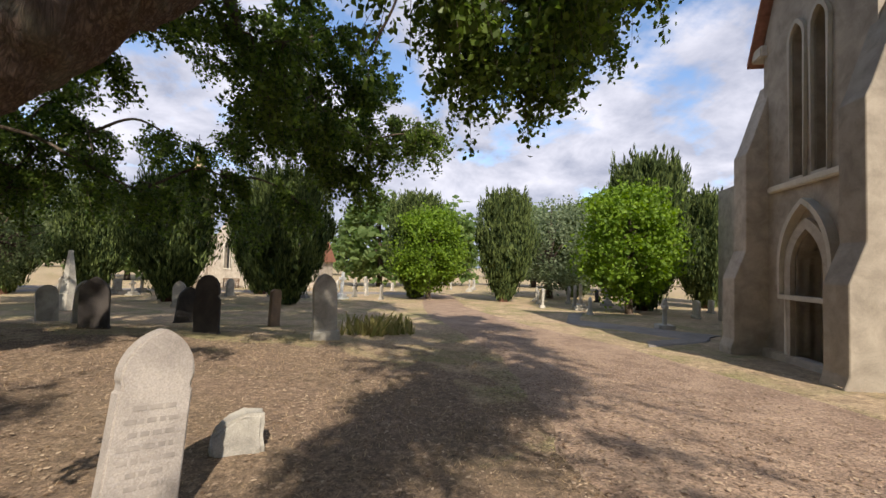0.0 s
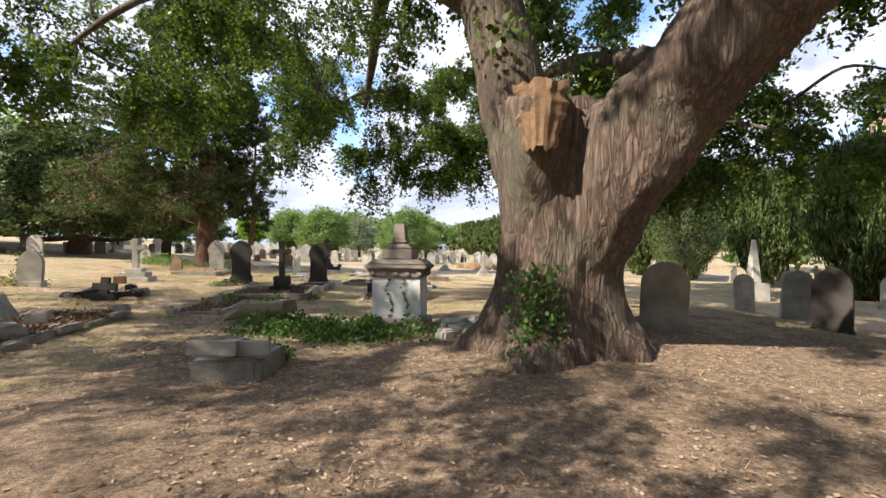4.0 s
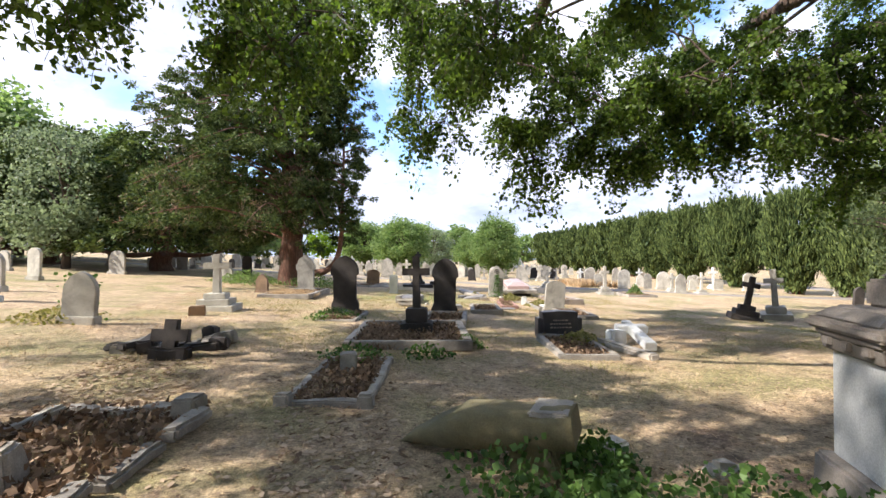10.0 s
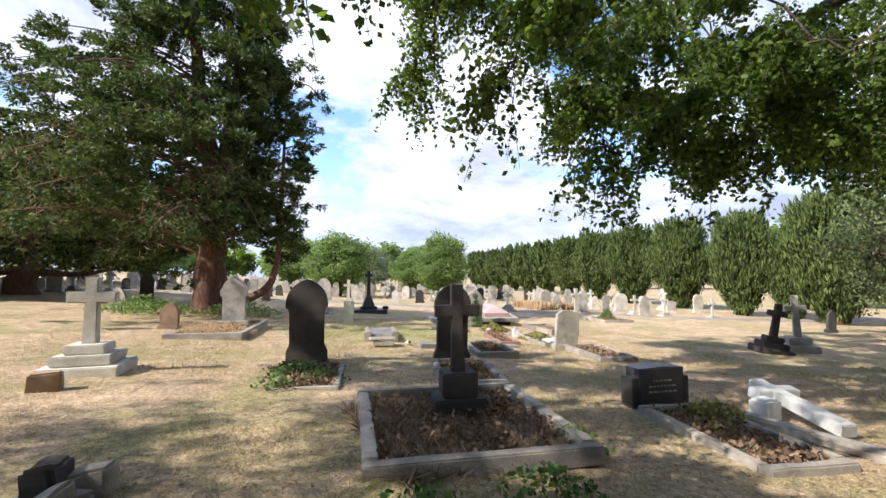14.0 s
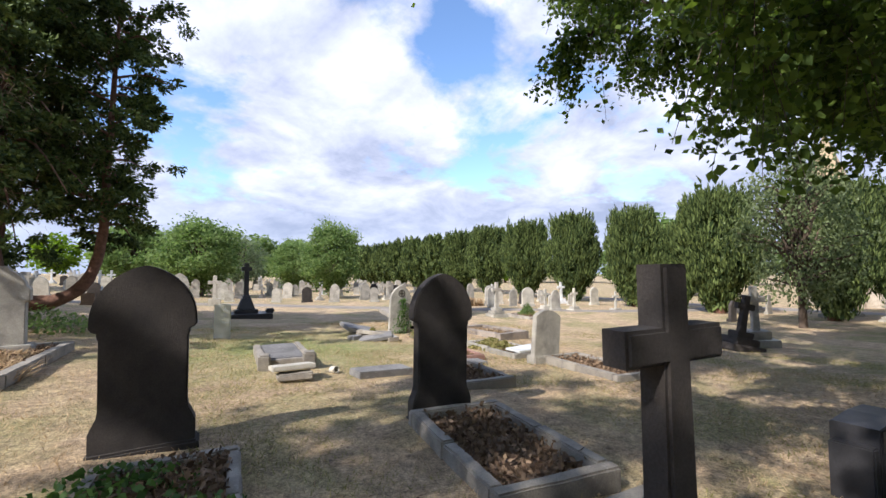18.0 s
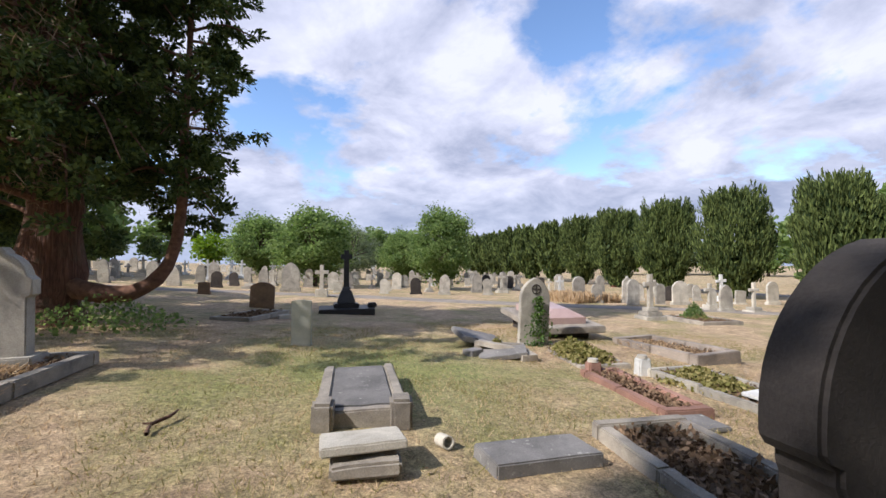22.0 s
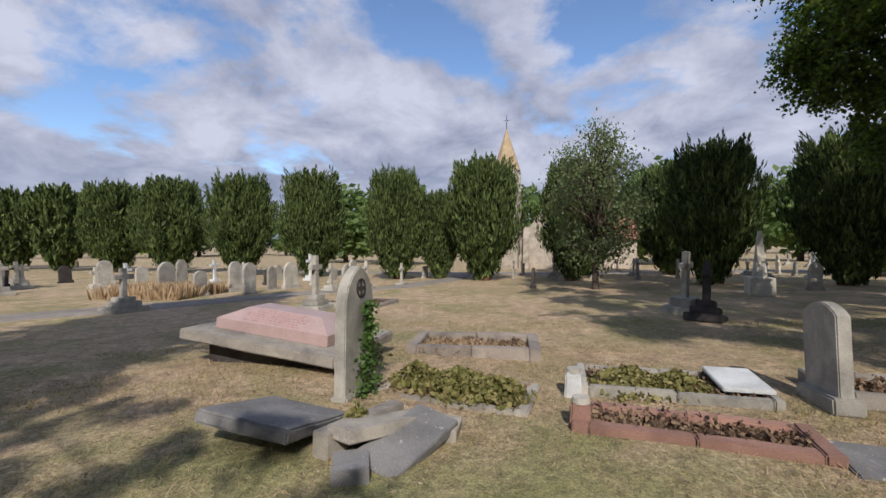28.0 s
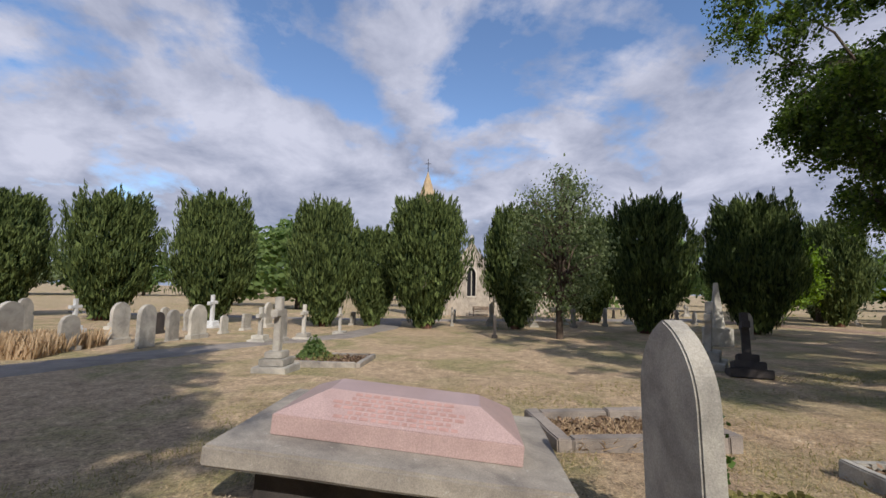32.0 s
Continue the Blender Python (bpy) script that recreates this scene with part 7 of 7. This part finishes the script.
scatter(70, -12, 27, 38, 52, 1.7)
scatter(95, -16, 34, 52, 70, 1.9)
scatter(45, -10, 38, 68, 86, 2.2)
scatter(22, 20, 31, 27.5, 36, 1.8)
scatter(26, -30, -7, 16, 46, 2.4)
scatter(14, 20, 33, -22, -12, 2.2)
scatter(20, 30, 35.5, -3, 24, 2.0)
scatter(18, 41, 53, -16, 10, 2.2)
for p in PROTO:
    for o in (*p.children_recursive, p):
        bpy.data.objects.remove(o)

# ---- ivy, weeds, grass, litter ----
def ivy_patch(name, spots, n, size, label, mat, h=0.18, parent=None):
    c = []
    for x, y, r, k in spots:
        m = int(n * k)
        a, rr = rngn.uniform(0, 2 * np.pi, m), r * np.sqrt(rngn.uniform(0, 1, m)) * rngn.uniform(0.55, 1.25, m)
        px, py = x + rr * np.cos(a), y + rr * np.sin(a)
        c.append(np.c_[px, py, gz(px, py) + 0.02 + rngn.uniform(0, h, m) * (np.maximum(0.1, 1.1 - rr / r) + 0.15)])
    me = quads_mesh(name, leaf_quads(np.concatenate(c), size, 0.5, 0, 0.8), mat)
    return tagged(put(name, me), label, "ivy", kind="stuff")


IVY_SPOTS = [(2.45, 5.6, 0.75, 0.13), (3.2, 4.95, 0.7, 0.16), (3.05, 5.75, 0.6, 0.08), (2.0, 6.45, 0.65, 0.13), (3.9, 4.75, 0.5, 0.12), (2.75, 5.2, 0.35, 0.16), (3.45, 5.35, 0.36, 0.20), (3.3, 4.95, 0.3, 0.10), (2.15, 5.95, 0.3, 0.12), (2.5, 6.5, 0.3, 0.12), (2.9, 5.5, 0.22, 0.06), (1.75, 6.1, 0.3, 0.05)]
ivy_patch("ground_ivy", IVY_SPOTS, 3700, 0.056, "green ivy spreading on the ground by the tomb", M_IVY, 0.28)
ivy_patch("kerb_weeds", [(-2.7, 7.4, 0.6, 0.6), (2.0, 4.3, 0.3, 0.3), (1.1, 10.3, 0.5, 0.35), (0.9, 15.2, 0.5, 0.35), (2.2, 10.4, 0.4, 0.25), (3.1, 11.1, 0.3, 0.25), (0.5, 14.2, 0.3, 0.12), (1.2, 14.5, 0.35, 0.14)], 900, 0.06, "low green weeds round the kerbs", M_IVY, 0.2)
ivy_patch("grave_weeds", [(5.4, 11.2, 0.5, 1.0), (8.6, 18.9, 0.5, 1.6), (8.45, 18.4, 0.4, 0.9), (8.3, 20.9, 0.5, 1.6), (8.1, 20.5, 0.4, 1.0), (8.5, 21.4, 0.35, 0.7), (6.95, 21.75, 0.2, 0.4), (-4.2, 13.6, 0.7, 0.6), (17.7, 24.6, 0.6, 0.6)], 900, 0.07, "yellow-green creeping weeds on the graves", M_GREENGRASS, 0.22)
ivy_patch("shrub_leaves", [(17.8, 24.8, 0.4, 1.0), (-3.2, 27.0, 1.6, 2.0), (0.0, 26.5, 1.5, 1.2)], 900, 0.09, "low green shrub growth", M_DECID, 0.6)


def climbing_ivy(name, label, faces, n, size):
    c = np.concatenate(faces)
    return tagged(put(name, quads_mesh(name, leaf_quads(c, size, 0, 0.2, 0.85), M_IVY)), label, "ivy", kind="stuff")


# on the trunk, on the tomb, on the pointed headstone, on the small grey headstone
a = rngn.normal(size=900) * 0.11 - 2.30
zz = rngn.uniform(0, 0.75, 900) ** 1.4
trunk_ivy = np.c_[5.45 + 1.12 * np.cos(a), 3.5 + 0.98 * np.sin(a), gz(5.0, 2.6) + zz * 1.6] + rngn.normal(size=(900, 3)) * np.array([0.10, 0.08, 0.05])
climbing_ivy("trunk_ivy", "ivy climbing the foot of the oak", [trunk_ivy], 900, 0.07)
hp = pose(*G(8.12, 22.03, -0.04), 0, 3, GRID + 4)
z = rngn.uniform(0.02, 1, 620)
hx = rngn.normal(size=620) * (0.15 * (1 - z) ** 0.7 + 0.03) - 0.04
iv = np.array([tuple(hp @ Vector((q * 0.9, -0.085 - abs(r) * 0.05, w * 1.05))) for q, r, w in zip(hx, rngn.normal(size=620), z)])
climbing_ivy("headstone_ivy", "dark ivy climbing the face of a pointed headstone", [iv], 620, 0.055)
hp = pose(*G(-4.15, 14.0, -0.04), 0, 3, GRID + 10)
iv = np.array([tuple(hp @ Vector((rngn.normal() * 0.16 + 0.12, -0.09, rngn.uniform(0, 0.9)))) for _ in range(420)])
climbing_ivy("small_headstone_ivy", "ivy over a grey headstone", [iv], 420, 0.08)
tp = pose(*G(3.98, 5.5, -0.06), 0, 0, -32)
iv = []
for x0, face in ((0.12, -0.272), (-0.13, -0.272)):
    for i in range(38):
        f = rngn.uniform(0, 1)
        iv.append(tuple(tp @ Vector((x0 + 0.05 * math.sin(f * 6) + rngn.normal() * 0.015 + f * 0.05, face, 0.28 + f * 0.62))))
climbing_ivy("tomb_ivy", "thin ivy trails on the marble tomb", [np.array(iv)], 240, 0.045)


def blades(name, n, region, size, mat, label, keep, lie=0.5):
    x0, x1, y0, y1 = region
    x, y = rngn.uniform(x0, x1, n), rngn.uniform(y0, y1, n)
    w = np.array([noise.noise(Vector((p * 0.7, q * 0.7, 5))) for p, q in zip(x, y)])
    ok = keep(x, y, w)
    x, y = x[ok], y[ok]
    m = len(x)
    b = np.c_[x, y, gz(x, y) - 0.005]
    d = rngn.normal(size=(m, 3)) * lie
    d[:, 2] = 1
    L = size * rngn.uniform(0.5, 1.4, (m, 1))
    s = np.c_[rngn.normal(size=(m, 2)), np.zeros(m)]
    s /= np.linalg.norm(s, axis=1, keepdims=True)
    tip = b + d * L
    wd = s * L * 0.10
    me = quads_mesh(name, np.stack([b - wd, b + wd, tip + wd * 0.2, tip - wd * 0.2], 1), mat)
    return tagged(put(name, me), label, "grass", kind="stuff")


under = lambda x, y: np.exp(-((x - 4) ** 2 + (y - 1.5) ** 2) / 60)
blades("dry_turf", 150000, (-4, 11, -5, 26), 0.035, M_STRAW, "short dry straw-coloured grass", lambda x, y, w: (rngn.random(len(x)) > under(x, y) * 0.9) & (w < 0.45), 0.8)
blades("green_turf", 130000, (-2, 14, 9, 27), 0.035, M_GREENGRASS, "short green grass in patches", lambda x, y, w: (w > -0.02) & (rngn.random(len(x)) > under(x, y)), 0.7)
blades("tall_straw", 5200, (18.6, 22.0, 31.6, 35.0), 0.42, M_STRAW, "tall dry grass standing among the graves", lambda x, y, w: w > -0.2, 0.2)
blades("tall_straw_clump", 1100, (12.4, 15.6, -4.1, -2.0), 0.40, M_GREENGRASS, "clump of tall dry grass by the drive", lambda x, y, w: (w > -0.3) & (rngn.random(len(x)) < np.exp(-((x - 13.4) / 0.9) ** 2 - ((y + 3.0) / 0.7) ** 2) + 0.10), 0.35)
blades("kerb_straw", 13000, (-1.25, 0.2, 19.6, 22.0), 0.13, M_STRAW, "dead tan weeds inside a kerb", lambda x, y, w: w > -1, 1.0)
blades("kerb_tomb_straw", 3000, (10.1, 11.0, 19.8, 21.6), 0.12, M_STRAW, "dry grass on the raised kerb tomb", lambda x, y, w: w > -1, 0.9)
blades("plot_straw", 7000, (1.2, 3.1, 10.9, 12.9), 0.10, M_DRYTWIG, "dead brown weeds in the kerbed plot", lambda x, y, w: w > -1, 1.0)


def litter(n, region, dens, size, label, up=0.0):
    x0, x1, y0, y1 = region
    x, y = rngn.uniform(x0, x1, n), rngn.uniform(y0, y1, n)
    ok = rngn.random(n) < dens(x, y)
    c = np.c_[x[ok], y[ok], gz(x[ok], y[ok]) + 0.012 + up]
    q = leaf_quads(c, size, 0, 0, 0.6)
    q[:, :, 2] = c[:, None, 2] + (q[:, :, 2] - c[:, None, 2]) * 0.22 + 0.006
    return tagged(put("leaf_litter", quads_mesh("leaf_litter", q, M_LITTER)), label, "fallen leaves", kind="stuff")


litter(120000, (-6, 14, -8, 14), lambda x, y: 0.06 + 0.72 * under(x, y) ** 0.8, 0.05, "dry brown oak leaves scattered on the ground")
litter(26000, (-1, 16, -11, -4.6), lambda x, y: 0.75 * np.exp(-((y + 5.5) / 3.0) ** 2) + 0.12, 0.05, "dry brown leaves blown over the drive", 0.045)
litter(40000, (-4, 11, 9, 26), lambda x, y: 0.30 + 0 * x, 0.04, "dry leaf scraps in the sunny turf")
litter(7000, (-2, 2.6, 4.8, 10.5), lambda x, y: np.where((np.abs(x + 1.4) < 0.7) | (np.abs(x - 0.8) < 0.5), 0.9, 0.1), 0.085, "curled brown leaves drifted in the kerbs")
